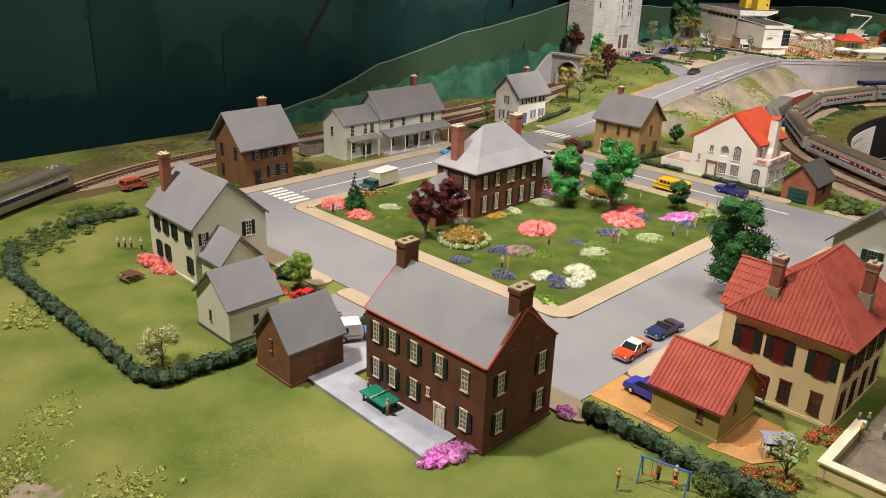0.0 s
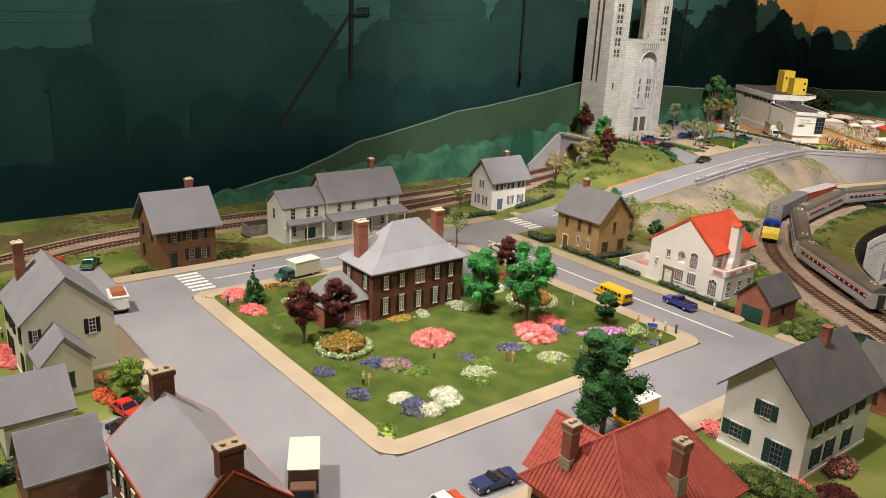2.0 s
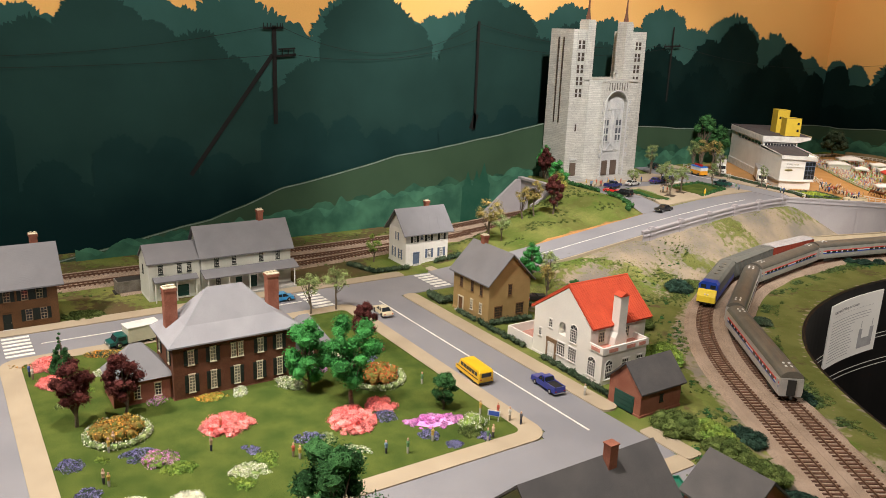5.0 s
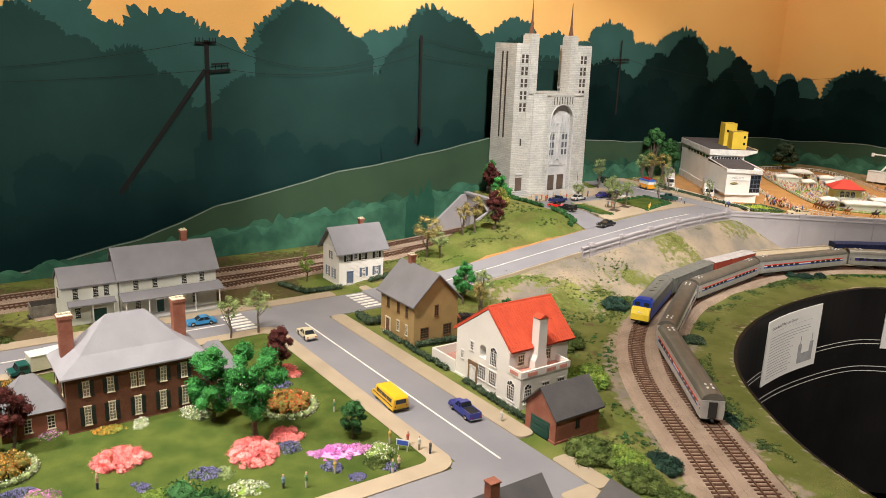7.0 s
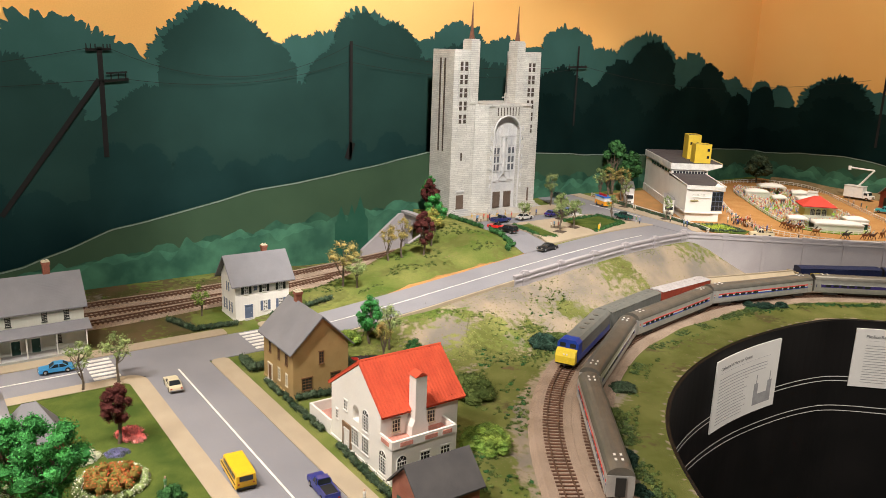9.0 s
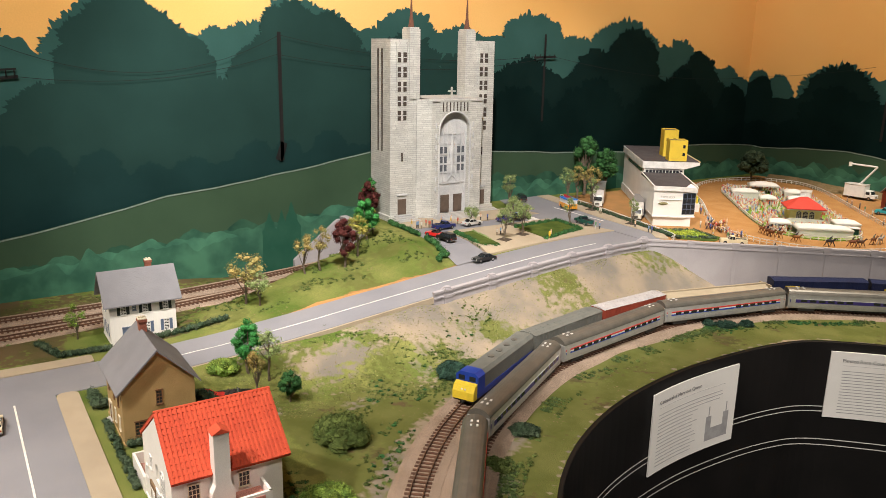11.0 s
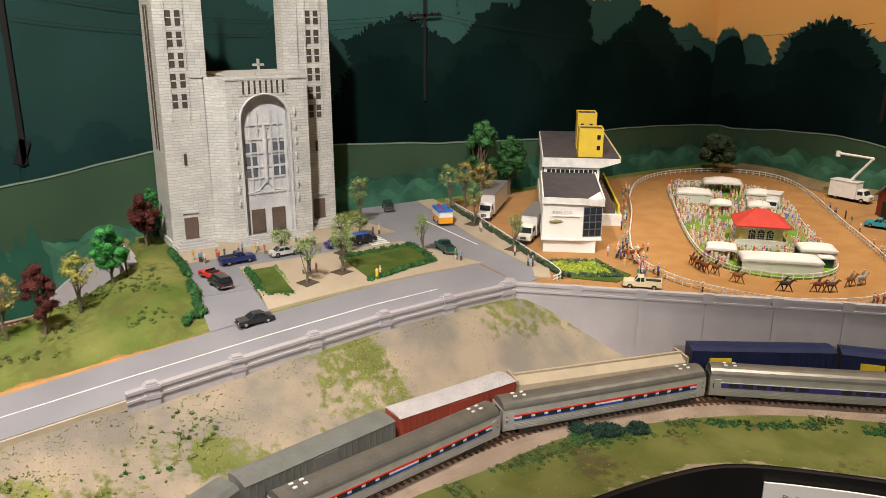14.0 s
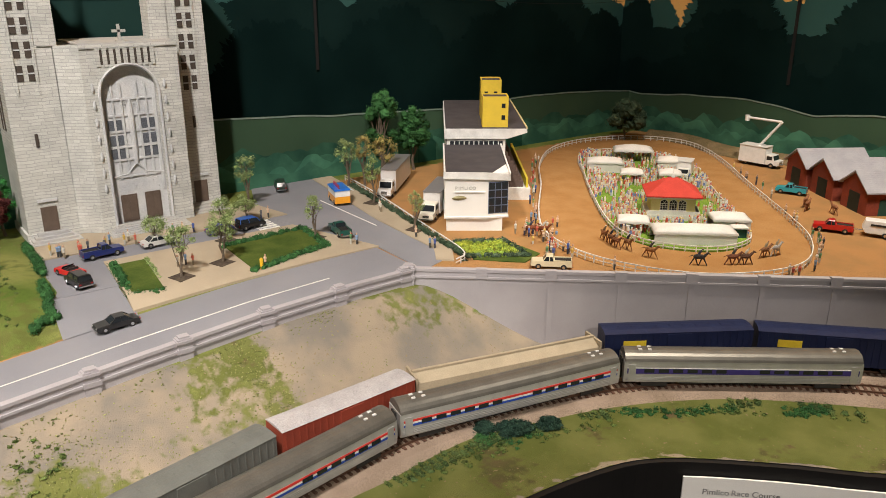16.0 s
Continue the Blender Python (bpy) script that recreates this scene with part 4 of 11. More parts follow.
def track(pts, name, label, z=TZ, ballast=True, ties=True):
    path = smooth_path([(x, y, 0) for x, y in pts], 12)
    line = [Vector((p.x, p.y, z)) for p in path]
    t = thing(name, label, "railway track", kind="structure")
    if ballast:
        part("ballast_bed", MB().sweep(line, [(-0.042, -0.006), (-0.027, 0.0032), (0.027, 0.0032), (0.042, -0.006)]), M_BALLAST, t)
    for s in (-0.00825, 0.00825):
        part("rail", MB().sweep(line, [(s - 0.0006, 0.004), (s - 0.0006, 0.0066), (s + 0.0006, 0.0066), (s + 0.0006, 0.004)]), M_RAIL, t)
    # ties
    step, acc, nearest = 0.0090, 0.0, []
    for a, b in zip(line, line[1:]):
        d = b - a
        L = d.length
        while acc < L:
            nearest.append((a + d * (acc / L), math.atan2(d.y, d.x)))
            acc += step
        acc -= L
    return t, line, nearest


def lay_ties(t, places, keep):
    tie = MB().box(-0.0017, 0.0017, -0.0148, 0.0148, 0.001, 0.0046).mesh("tie", M_TIE)
    rest = MB()
    for i, (p, a) in enumerate(places):
        if i in keep:
            o = new("tie", tie)
            o.parent = t
            o.matrix_basis = Matrix.Translation(p) @ Matrix.Rotation(a, 4, "Z")
        else:
            c, s = math.cos(a), math.sin(a)
            q = [(p.x + c * u - s * w, p.y + s * u + c * w) for u, w in ((-0.0017, -0.0148), (0.0017, -0.0148), (0.0017, 0.0148), (-0.0017, 0.0148))]
            rest.prism(q, "z", p.z + 0.001, p.z + 0.0046)
    if rest.v:
        o = part("ties", rest, M_TIE, t)
        o["kind"] = "stuff"


OUTER = offset_path(INNER, 0.056)
T_IN = track(INNER, "inner_track", "brown-railed curved model railway track on ballast")
T_OUT = track(OUTER, "outer_track", "brown-railed curved model railway track on ballast")
BACK = [(-1.02, -0.25), (-1.10, 0.02), (-1.19, 0.24), (-1.27, 0.38), (-1.335, 0.50), (-1.380, 0.61), (-1.405, 0.72), (-1.415, 0.92), (-1.408, 1.2), (-1.408, 1.5), (-1.425, 1.72), (-1.46, 1.92), (-1.50, 2.10), (-1.53, 2.28)]
T_B1 = track(BACK, "back_track", "weathered model railway track beside the backdrop", -0.007)
T_B2 = track(offset_path(BACK, 0.062), "back_track", "weathered model railway track beside the backdrop", -0.007)
T_B3 = track([(-1.325, 0.93), (-1.333, 1.1), (-1.345, 1.35), (-1.375, 1.6), (-1.408, 1.80)], "siding_track", "weathered siding behind the farmhouse", -0.001)


# ---- buildings ----
CACHE = {}


def shared(key, make, material, smooth=False):
    if key not in CACHE:
        CACHE[key] = make().mesh(key[0], material, smooth)
    return CACHE[key]


def hang(name, me, parent, m, label=""):
    o = new(name, me)
    o.parent = parent
    o.matrix_basis = m
    if label:
        o["label"] = label
    return o


def on_face(b, face, u, z, out=0.0):
    """The pose on a building's face: u in metres from the face's left end as seen from outside, z up."""
    W, D = b["W"], b["D"]
    if face == "S":
        return pose(-W / 2 + u, -D / 2 - out, z)
    if face == "E":
        return pose(W / 2 + out, -D / 2 + u, z, 0, 0, 90)
    if face == "N":
        return pose(W / 2 - u, D / 2 + out, z, 0, 0, 180)
    return pose(-W / 2 - out, D / 2 - u, z, 0, 0, -90)


def window(b, face, u, z, w=0.009, h=0.018, cols=2, rows=4, frame=M_TRIM, pane=M_PANEC, shutter=None, lintel=True, arch=False, sill=True, out=0.0, ledge=None):
    """A sash window: frame with glazing bars, pane, sill, lintel and shutters."""
    def make():
        mb = MB()
        t = 0.0008
        mb.box(-w / 2, -w / 2 + t, -0.0010, 0, 0, h).box(w / 2 - t, w / 2, -0.0010, 0, 0, h)
        mb.box(-w / 2 + t, w / 2 - t, -0.0010, 0, 0, t).box(-w / 2 + t, w / 2 - t, -0.0010, 0, h - t, h)
        for i in range(1, cols):
            x = -w / 2 + w * i / cols
            mb.box(x - 0.0003, x + 0.0003, -0.0008, 0, t, h - t)
        for i in range(1, rows):
            q = h * i / rows
            e = 0.0006 if rows % 2 == 0 and i == rows // 2 else 0.0003
            mb.box(-w / 2 + t, w / 2 - t, -0.0008, 0, q - e, q + e)
        if arch:
            mb.tube([(w / 2 * math.cos(a), -0.0005, h + w / 2 * math.sin(a)) for a in [math.pi * k / 8 for k in range(9)]], 0.0006, 4)
            for a in (60, 120):
                mb.tube([(0, -0.0005, h), (w / 2 * math.cos(radians(a)), -0.0005, h + w / 2 * math.sin(radians(a)))], 0.0003, 4)
        return mb

    def make_pane():
        mb = MB().box(-w / 2 + 0.0004, w / 2 - 0.0004, -0.0004, 0.0002, 0.0004, h - 0.0004)
        if arch:
            mb.prism([(w / 2 * math.cos(math.pi * k / 10), h - 0.0004 + w / 2 * math.sin(math.pi * k / 10)) for k in range(11)], "y", -0.0004, 0.0002)
        return mb

    m = on_face(b, face, u, z, out)
    o = hang("window", shared(("window_frame", w, h, cols, rows, frame.name, arch), make, frame), b, m)
    hang("pane", shared(("pane", w, h, pane.name, arch), make_pane, pane), o, Matrix())
    if sill:
        hang("sill", shared(("sill", w, (ledge or frame).name), lambda: MB().box(-w / 2 - 0.0008, w / 2 + 0.0008, -0.0018, 0, -0.0009, 0), ledge or frame), o, Matrix())
    if lintel:
        hang("lintel", shared(("lintel", w, h, (ledge or frame).name), lambda: MB().box(-w / 2 - 0.0008, w / 2 + 0.0008, -0.0012, 0, h, h + 0.0012), ledge or frame), o, Matrix())
    if shutter:
        sw = w * 0.58

        def make_shutter():
            mb = MB().box(-sw / 2, sw / 2, -0.0009, 0, 0, h)
            for k in range(6):
                q = h * (k + 0.5) / 6
                mb.box(-sw / 2 + 0.0008, sw / 2 - 0.0008, -0.0013, -0.0009, q - 0.0008, q + 0.0006)
            return mb

        for s in (-1, 1):
            hang("shutter", shared(("shutter", round(sw, 5), h, shutter.name), make_shutter, shutter), o, pose(s * (w / 2 + sw / 2 + 0.0004), 0, 0))
    return o


def door(b, face, u, w=0.011, h=0.024, material=M_SHUT, surround=M_TRIM, step=True, glazed=False, z=0.0):
    m = on_face(b, face, u, z)
    o = hang("door", shared(("door", w, h, material.name, glazed), lambda: MB().box(-w / 2, w / 2, -0.0008, 0.0002, 0, h).box(-w * 0.32, -w * 0.06, -0.0013, -0.0008, h * 0.12, h * 0.42).box(w * 0.06, w * 0.32, -0.0013, -0.0008, h * 0.12, h * 0.42).box(-w * 0.32, w * 0.32, -0.0013, -0.0008, h * 0.55, h * 0.88), material), b, m)
    hang("door_frame", shared(("door_frame", w, h, surround.name), lambda: MB().box(-w / 2 - 0.0018, -w / 2, -0.0016, 0, 0, h).box(w / 2, w / 2 + 0.0018, -0.0016, 0, 0, h).box(-w / 2 - 0.0022, w / 2 + 0.0022, -0.0020, 0, h, h + 0.0022), surround), o, Matrix())
    hang("door_knob", shared(("door_knob",), lambda: MB().ball((0, 0, 0), 0.0005, rings=4, n=6), M_LINE), o, pose(w * 0.4, -0.0012, h * 0.48))
    if step:
        hang("step", shared(("step", w), lambda: MB().box(-w * 0.8, w * 0.8, -0.007, 0, 0, 0.002).box(-w * 0.65, w * 0.65, -0.0045, 0, 0.002, 0.0036), M_STONE2), o, pose(0, 0, -z))
    return o


def ribs(mb, a, b, c, d, n, r, k=6):
    """Half-round ribs from edge ab up to edge dc."""
    A, B, C, Dd = (Vector(p) for p in (a, b, c, d))
    for i in range(n):
        t = (i + 0.5) / n
        mb.tube([A.lerp(B, t), Dd.lerp(C, t)], r, k, True)


def courses(mb, a, b, c, d, n, lift, face_n):
    """Overlapping shingle courses from the eave ab to the ridge dc, each tilted a little."""
    A, B, C, Dd = (Vector(p) for p in (a, b, c, d))
    up = Vector(face_n)
    for i in range(n):
        t0, t1 = i / n, (i + 1.15) / n
        t1 = min(t1, 1)
        q = [A.lerp(Dd, t0) + up * lift, B.lerp(C, t0) + up * lift, B.lerp(C, t1) + up * lift * 0.15, A.lerp(Dd, t1) + up * lift * 0.15]
        q2 = [A.lerp(Dd, t0), B.lerp(C, t0)]
        mb.add(q + q2, [(0, 1, 2, 3), (4, 5, 1, 0)])


def gable_roof(b, W, D, eave, ridge, axis, roof_m, over=0.004, thick=0.0022, tiles="", trim=None, n=14, lift=0.00013):
    """Two sloping slabs that meet at a ridge, with shingle courses or barrel tiles."""
    half = (D if axis == "x" else W) / 2
    L = (W if axis == "x" else D) / 2 + over
    sl = (ridge - eave) / half
    e, lo = half + over, eave - sl * over
    sec = [(-e, lo), (0, ridge), (e, lo), (e, lo + thick), (0, ridge + thick * 1.25), (-e, lo + thick)]
    mb = MB()
    put = (lambda s, q, l: (l, s, q)) if axis == "x" else (lambda s, q, l: (s, l, q))
    mb.prism(sec, axis, -L, L)
    roof = part("roof", mb, roof_m, b)
    tb = MB()
    for s in (-1, 1):
        p = [put(s * e, lo + thick, -L), put(s * e, lo + thick, L), put(0, ridge + thick * 1.25, L), put(0, ridge + thick * 1.25, -L)]
        nrm = Vector(put(s * sl, 1.0, 0)).normalized()
        if tiles == "barrel":
            ribs(tb, *p, int(2 * L / 0.0042), 0.0013)
            rows = int(math.hypot(half, ridge - eave) / 0.0075)
            courses(tb, *p, rows, 0.0005, nrm)
        elif tiles:
            courses(tb, *p, int(n * 1.6), lift, nrm)
    if tiles == "barrel":
        tb.tube([put(0, ridge + thick * 1.4, -L), put(0, ridge + thick * 1.4, L)], 0.0016, 8)
    if tb.v:
        part("roof_tiles" if tiles == "barrel" else "shingles", tb, roof_m, roof)
    if trim:
        rb = MB()
        for s in (-1, 1):
            rb.tube([put(s * e, lo + thick * 0.6, -L), put(s * e, lo + thick * 0.6, L)], 0.0011, 5)
            for l in (-L, L):
                rb.tube([put(s * e, lo + thick * 0.6, l), put(0, ridge + thick * 0.9, l)], 0.0011, 5)
        part("roof_trim", rb, trim, roof)
    return roof


def hip_roof(b, W, D, eave, ridge, axis, roof_m, ridge_len, over=0.005, flare=0.0, tiles="", n=14):
    w, d = W / 2 + over, D / 2 + over
    r = ridge_len / 2
    R = [(-r, 0, ridge), (r, 0, ridge)] if axis == "x" else [(0, -r, ridge), (0, r, ridge)]
    E = [(-w, -d, eave), (w, -d, eave), (w, d, eave), (-w, d, eave)]
    mb = MB()
    if flare:
        k = 0.42
        mid = []
        for c in E:
            q = min(R, key=lambda p: (p[0] - c[0]) ** 2 + (p[1] - c[1]) ** 2)
            mid.append(tuple(Vector(c).lerp(Vector(q), k) - Vector((0, 0, flare))))
        mb.add(E + mid + R, [(0, 1, 5, 4), (1, 2, 6, 5), (2, 3, 7, 6), (3, 0, 4, 7)] + ([(4, 5, 9, 8), (5, 6, 9), (6, 7, 8, 9), (7, 4, 8)] if axis == "x" else [(4, 5, 8), (5, 6, 9, 8), (6, 7, 9), (7, 4, 8, 9)]))
    else:
        mb.add(E + R, [(0, 1, 5, 4), (1, 2, 5), (2, 3, 4, 5), (3, 0, 4)] if axis == "x" else [(0, 1, 4), (1, 2, 5, 4), (2, 3, 5), (3, 0, 4, 5)])
    mb.box(-w, w, -d, d, eave - 0.0022, eave)
    roof = part("roof", mb, roof_m, b)
    if tiles == "barrel":
        tb = MB()
        faces = [(E[0], E[1], R[-1] if axis == "x" else R[0], R[0]), (E[1], E[2], R[1], R[1] if axis == "x" else R[0]), (E[2], E[3], R[0] if axis == "x" else R[1], R[1]), (E[3], E[0], R[0], R[0] if axis == "x" else R[1])]
        for a, bb, c, dd in faces:
            A, B, C, Dd = (Vector(p) for p in (a, bb, c, dd))
            L = (B - A).length
            ax = (B - A) / L
            s0, s1 = (Dd - A).dot(ax), (C - A).dot(ax)
            up = Dd - A - ax * s0
            k = int(L / 0.0043)
            nrm = ax.cross(up).normalized()
            for i in range(k):
                s = (i + 0.5) * L / k
                t = 1.0
                if s < s0:
                    t = s / s0
                elif s > s1:
                    t = (L - s) / (L - s1)
                tb.tube([A + ax * s, A + ax * s + up * t], 0.0014, 6, False)
            rows = int(up.length / 0.0048)
            for j in range(rows):
                t0, t1 = j / rows, min(1, (j + 1.1) / rows)
                q = [A.lerp(Dd, t0) + nrm * 0.0007, B.lerp(C, t0) + nrm * 0.0007, B.lerp(C, t1) + nrm * 0.0002, A.lerp(Dd, t1) + nrm * 0.0002, A.lerp(Dd, t0), B.lerp(C, t0)]
                tb.add(q, [(0, 1, 2, 3), (4, 5, 1, 0)])
        for c in E:
            q = min(R, key=lambda p: (p[0] - c[0]) ** 2 + (p[1] - c[1]) ** 2)
            tb.tube([c, q], 0.0016, 6)
        tb.tube([R[0], R[1]], 0.0017, 6)
        part("roof_tiles", tb, roof_m, roof)
    return roof


def chimney(b, x, y, z0, z1, w, d, material, cap=M_TRIM, pots=2, corbel=True):
    mb = MB().box(x - w / 2, x + w / 2, y - d / 2, y + d / 2, z0, z1)
    if corbel:
        mb.box(x - w / 2 - 0.0012, x + w / 2 + 0.0012, y - d / 2 - 0.0012, y + d / 2 + 0.0012, z1 - 0.004, z1)
    c = part("chimney", mb, material, b)
    cb = MB().box(x - w / 2 - 0.0008, x + w / 2 + 0.0008, y - d / 2 - 0.0008, y + d / 2 + 0.0008, z1, z1 + 0.0012)
    part("chimney_cap", cb, cap, c)
    fb = MB()
    for i in range(pots):
        o = (i - (pots - 1) / 2) / pots
        fb.cyl(x + (o * w if w > d else 0), y + (o * d if d >= w else 0), z1 + 0.0012, min(w, d) * 0.20, 0.0024, 8)
    if pots:
        part("flue", fb, cap, c)
    return c


def building(name, label, x0, x1, y0, y1, eave, wall_m, category="house", gable=None, ridge=0.0, z=0.0, base=None, siding=False):
    """The Empty of a building and its walls, with the gable ends where it has them."""
    b = thing(name, label, category, pose((x0 + x1) / 2, (y0 + y1) / 2, z))
    W, D = x1 - x0, y1 - y0
    b["W"], b["D"] = W, D
    w, d = W / 2, D / 2
    mb = MB()
    if gable == "x":
        mb.prism([(-d, -0.004), (d, -0.004), (d, eave), (0, ridge), (-d, eave)], "x", -w, w)
    elif gable == "y":
        mb.prism([(-w, -0.004), (w, -0.004), (w, eave), (0, ridge), (-w, eave)], "y", -d, d)
    else:
        mb.box(-w, w, -d, d, -0.004, eave)
    walls = part("wall", mb, wall_m, b)
    if siding:
        sb = MB().add([(-w, -d - 0.0006, 0), (w + 0.0006, -d - 0.0006, 0), (w + 0.0006, d, 0), (-w, -d, 0.0027), (w, -d, 0.0027), (w, d, 0.0027), (-w, -d, 0), (w, -d, 0), (w, d, 0)], [(0, 1, 4, 3), (1, 2, 5, 4), (6, 7, 1, 0), (7, 8, 2, 1)])
        me = sb.mesh("clapboard", wall_m)
        for i in range(int(eave / 0.0028)):
            hang("clapboard", me, walls, pose(0, 0, 0.002 + i * 0.0028))
    part("foundation", MB().box(-w - 0.0012, w + 0.0012, -d - 0.0012, d + 0.0012, -0.004, 0.0032), base or wall_m, b)
    return b


def row(b, face, us, z, **k):
    for u in us:
        window(b, face, u, z, **k)


# 1 dark brick colonial house with patio
B = building("brick_house", "dark brick two-storey house with grey roof and twin chimneys", -0.538, -0.378, 0.444, 0.541, 0.088, M_BRICK, gable="x", ridge=0.128)
gable_roof(B, 0.160, 0.097, 0.088, 0.128, "x", M_SLATE, 0.001, tiles="shingle", trim=M_REDTRIM, n=22, lift=0.00015)
for s in (-1, 1):
    chimney(B, s * 0.0735, 0, 0.10, 0.149, 0.012, 0.019, M_BRICK, M_CAP)
part("gable_end", MB().prism([(-0.0485, 0.086), (0.0485, 0.086), (0.008, 0.130), (-0.008, 0.130)], "x", 0.0785, 0.0812), M_BRICK, B)
row(B, "S", (0.016, 0.040, 0.070, 0.104), 0.058, w=0.0085, h=0.020, shutter=M_SHUT, frame=M_TRIM)
window(B, "S", 0.136, 0.056, w=0.0085, h=0.020)
row(B, "S", (0.016, 0.040, 0.070), 0.018, w=0.0085, h=0.020, shutter=M_SHUT)
window(B, "S", 0.136, 0.016, w=0.009, h=0.020, shutter=M_SHUT)
door(B, "S", 0.106, 0.011, 0.026, M_TRIM, M_TRIM)
window(B, "S", 0.090, 0.030, w=0.004, h=0.008, cols=1, rows=2)
row(B, "E", (0.020, 0.078), 0.056, w=0.0085, h=0.020, shutter=M_SHUT)
row(B, "E", (0.020, 0.078), 0.016, w=0.0085, h=0.020, shutter=M_SHUT)
row(B, "E", (0.032, 0.066), 0.096, w=0.005, h=0.007, cols=1, rows=1, frame=M_BRICK2)
mbp = MB().prism([(-0.60, 0.405), (-0.41, 0.400), (-0.41, 0.445), (-0.56, 0.445), (-0.56, 0.50), (-0.60, 0.49)], "z", -0.003, 0.004)
solo("patio", mbp, M_PATIO, "pale concrete patio slab behind the brick house", "patio")

# 2 brown clapboard shed, 3 cream garage
B = building("shed", "brown shed with a ribbed grey roof", -0.646, -0.586, 0.384, 0.452, 0.041, mat("brown_shed_walls", (0.16, 0.072, 0.034), (0.20, 0.095, 0.05), scale=60, fine=900, bump=0.25, speck=0.22), "shed", gable="y", ridge=0.077)
gable_roof(B, 0.060, 0.068, 0.041, 0.077, "y", M_SLATE, 0.003, tiles="shingle", n=19, lift=0.00055)
window(B, "E", 0.036, 0.014, w=0.006, h=0.010, frame=M_BRICK2, pane=M_PANE)
window(B, "S", 0.028, 0.030, w=0.004, h=0.012, cols=1, frame=M_BRICK2, pane=M_PANE)
B = building("garage", "pale cream garage with grey roof", -0.774, -0.704, 0.386, 0.452, 0.045, M_CREAM, "garage", gable="y", ridge=0.077, base=M_DKSLATE)
gable_roof(B, 0.070, 0.066, 0.045, 0.077, "y", M_SLATE, 0.004, tiles="shingle", n=14)
window(B, "E", 0.034, 0.016, w=0.006, h=0.010, frame=M_GSHUT, pane=M_PANE)
window(B, "S", 0.030, 0.018, w=0.003, h=0.010, cols=1, frame=M_GSHUT, pane=M_PANE)

# 4 cream house with two wings
B = building("cream_house", "pale cream house with steep grey roof", -0.992, -0.872, 0.438, 0.545, 0.080, M_CREAM, gable="x", ridge=0.130)
gable_roof(B, 0.120, 0.107, 0.080, 0.130, "x", M_SLATE, 0.004, tiles="shingle", n=18)
chimney(B, -0.049, -0.030, 0.09, 0.150, 0.010, 0.012, M_BRICK2)
row(B, "S", (0.022, 0.046, 0.070, 0.106), 0.052, w=0.0075, h=0.018, shutter=M_SHUT, pane=M_PANE, frame=M_SHUT)
row(B, "S", (0.022, 0.046, 0.106), 0.014, w=0.0075, h=0.021, shutter=M_SHUT, pane=M_PANE, frame=M_SHUT)
window(B, "E", 0.080, 0.052, w=0.0085, h=0.020, cols=2, rows=4, shutter=M_SHUT, pane=M_PANE, frame=M_WTRIM)
window(B, "E", 0.014, 0.054, w=0.006, h=0.016, shutter=M_SHUT, pane=M_PANE, frame=M_WTRIM)
part("wing_wall", MB().prism([(-0.046, -0.002), (0.010, -0.002), (0.010, 0.044), (-0.018, 0.074), (-0.046, 0.044)], "x", 0.060, 0.112), M_CREAM, B)
part("wing_roof", MB().prism([(-0.050, 0.040), (-0.018, 0.074), (0.014, 0.040), (0.014, 0.0425), (-0.018, 0.077), (-0.050, 0.0425)], "x", 0.056, 0.116), M_SLATE, B)
window(B, "E", 0.040, 0.010, w=0.006, h=0.018, cols=1, pane=M_PANE, frame=M_GSHUT, out=0.052)
part("porch_roof", MB().prism([(-0.092, 0.050), (-0.060, 0.074), (-0.060, 0.077), (-0.094, 0.052)], "y", -0.045, 0.045), M_SLATE, B)
part("porch_wall", MB().prism([(-0.088, -0.002), (-0.060, -0.002), (-0.060, 0.070), (-0.088, 0.051)], "y", -0.042, 0.042), M_CREAM, B)

# 5 brown brick house at the crossing
B = building("brown_brick_house", "brown timber house with plain grey roof and dark shutters", -1.290, -1.196, 0.709, 0.814, 0.081, M_BROWN, gable="y", ridge=0.130)
gable_roof(B, 0.094, 0.105, 0.081, 0.130, "y", M_SLATE, 0.010, tiles="shingle", n=18)
chimney(B, -0.012, 0.030, 0.10, 0.146, 0.010, 0.012, M_BRICK2)
row(B, "E", (0.030, 0.056, 0.078), 0.050, w=0.010, h=0.020, shutter=M_SHUT, pane=M_PANE, frame=M_CAP, ledge=M_BROWN)
row(B, "E", (0.060, 0.082), 0.014, w=0.010, h=0.020, shutter=M_SHUT, pane=M_PANE, frame=M_CAP, ledge=M_BROWN)
door(B, "E", 0.028, 0.013, 0.030, M_SHUT, M_BROWN)
row(B, "S", (0.024, 0.070), 0.052, w=0.009, h=0.019, pane=M_PANE, frame=M_SHUT)
row(B, "S", (0.024,), 0.014, w=0.009, h=0.019, pane=M_PANE, frame=M_SHUT)

# 6 pale green farmhouse with porch, in two parts
B = building("farmhouse", "pale green clapboard farmhouse with grey roofs and porch", -1.312, -1.234, 1.066, 1.243, 0.079, M_SAGE, gable="y", ridge=0.124, siding=True)
gable_roof(B, 0.078, 0.177, 0.079, 0.124, "y", M_SLATE, 0.006, tiles="shingle", n=16)
chimney(B, -0.004, 0.042, 0.10, 0.146, 0.011, 0.011, M_BRICK2)
row(B, "E", (0.028, 0.062, 0.116, 0.150), 0.054, w=0.0085, h=0.019, pane=M_PANE, frame=M_SHUT)
row(B, "E", (0.030, 0.135), 0.014, w=0.0085, h=0.019, pane=M_PANE, frame=M_SHUT)
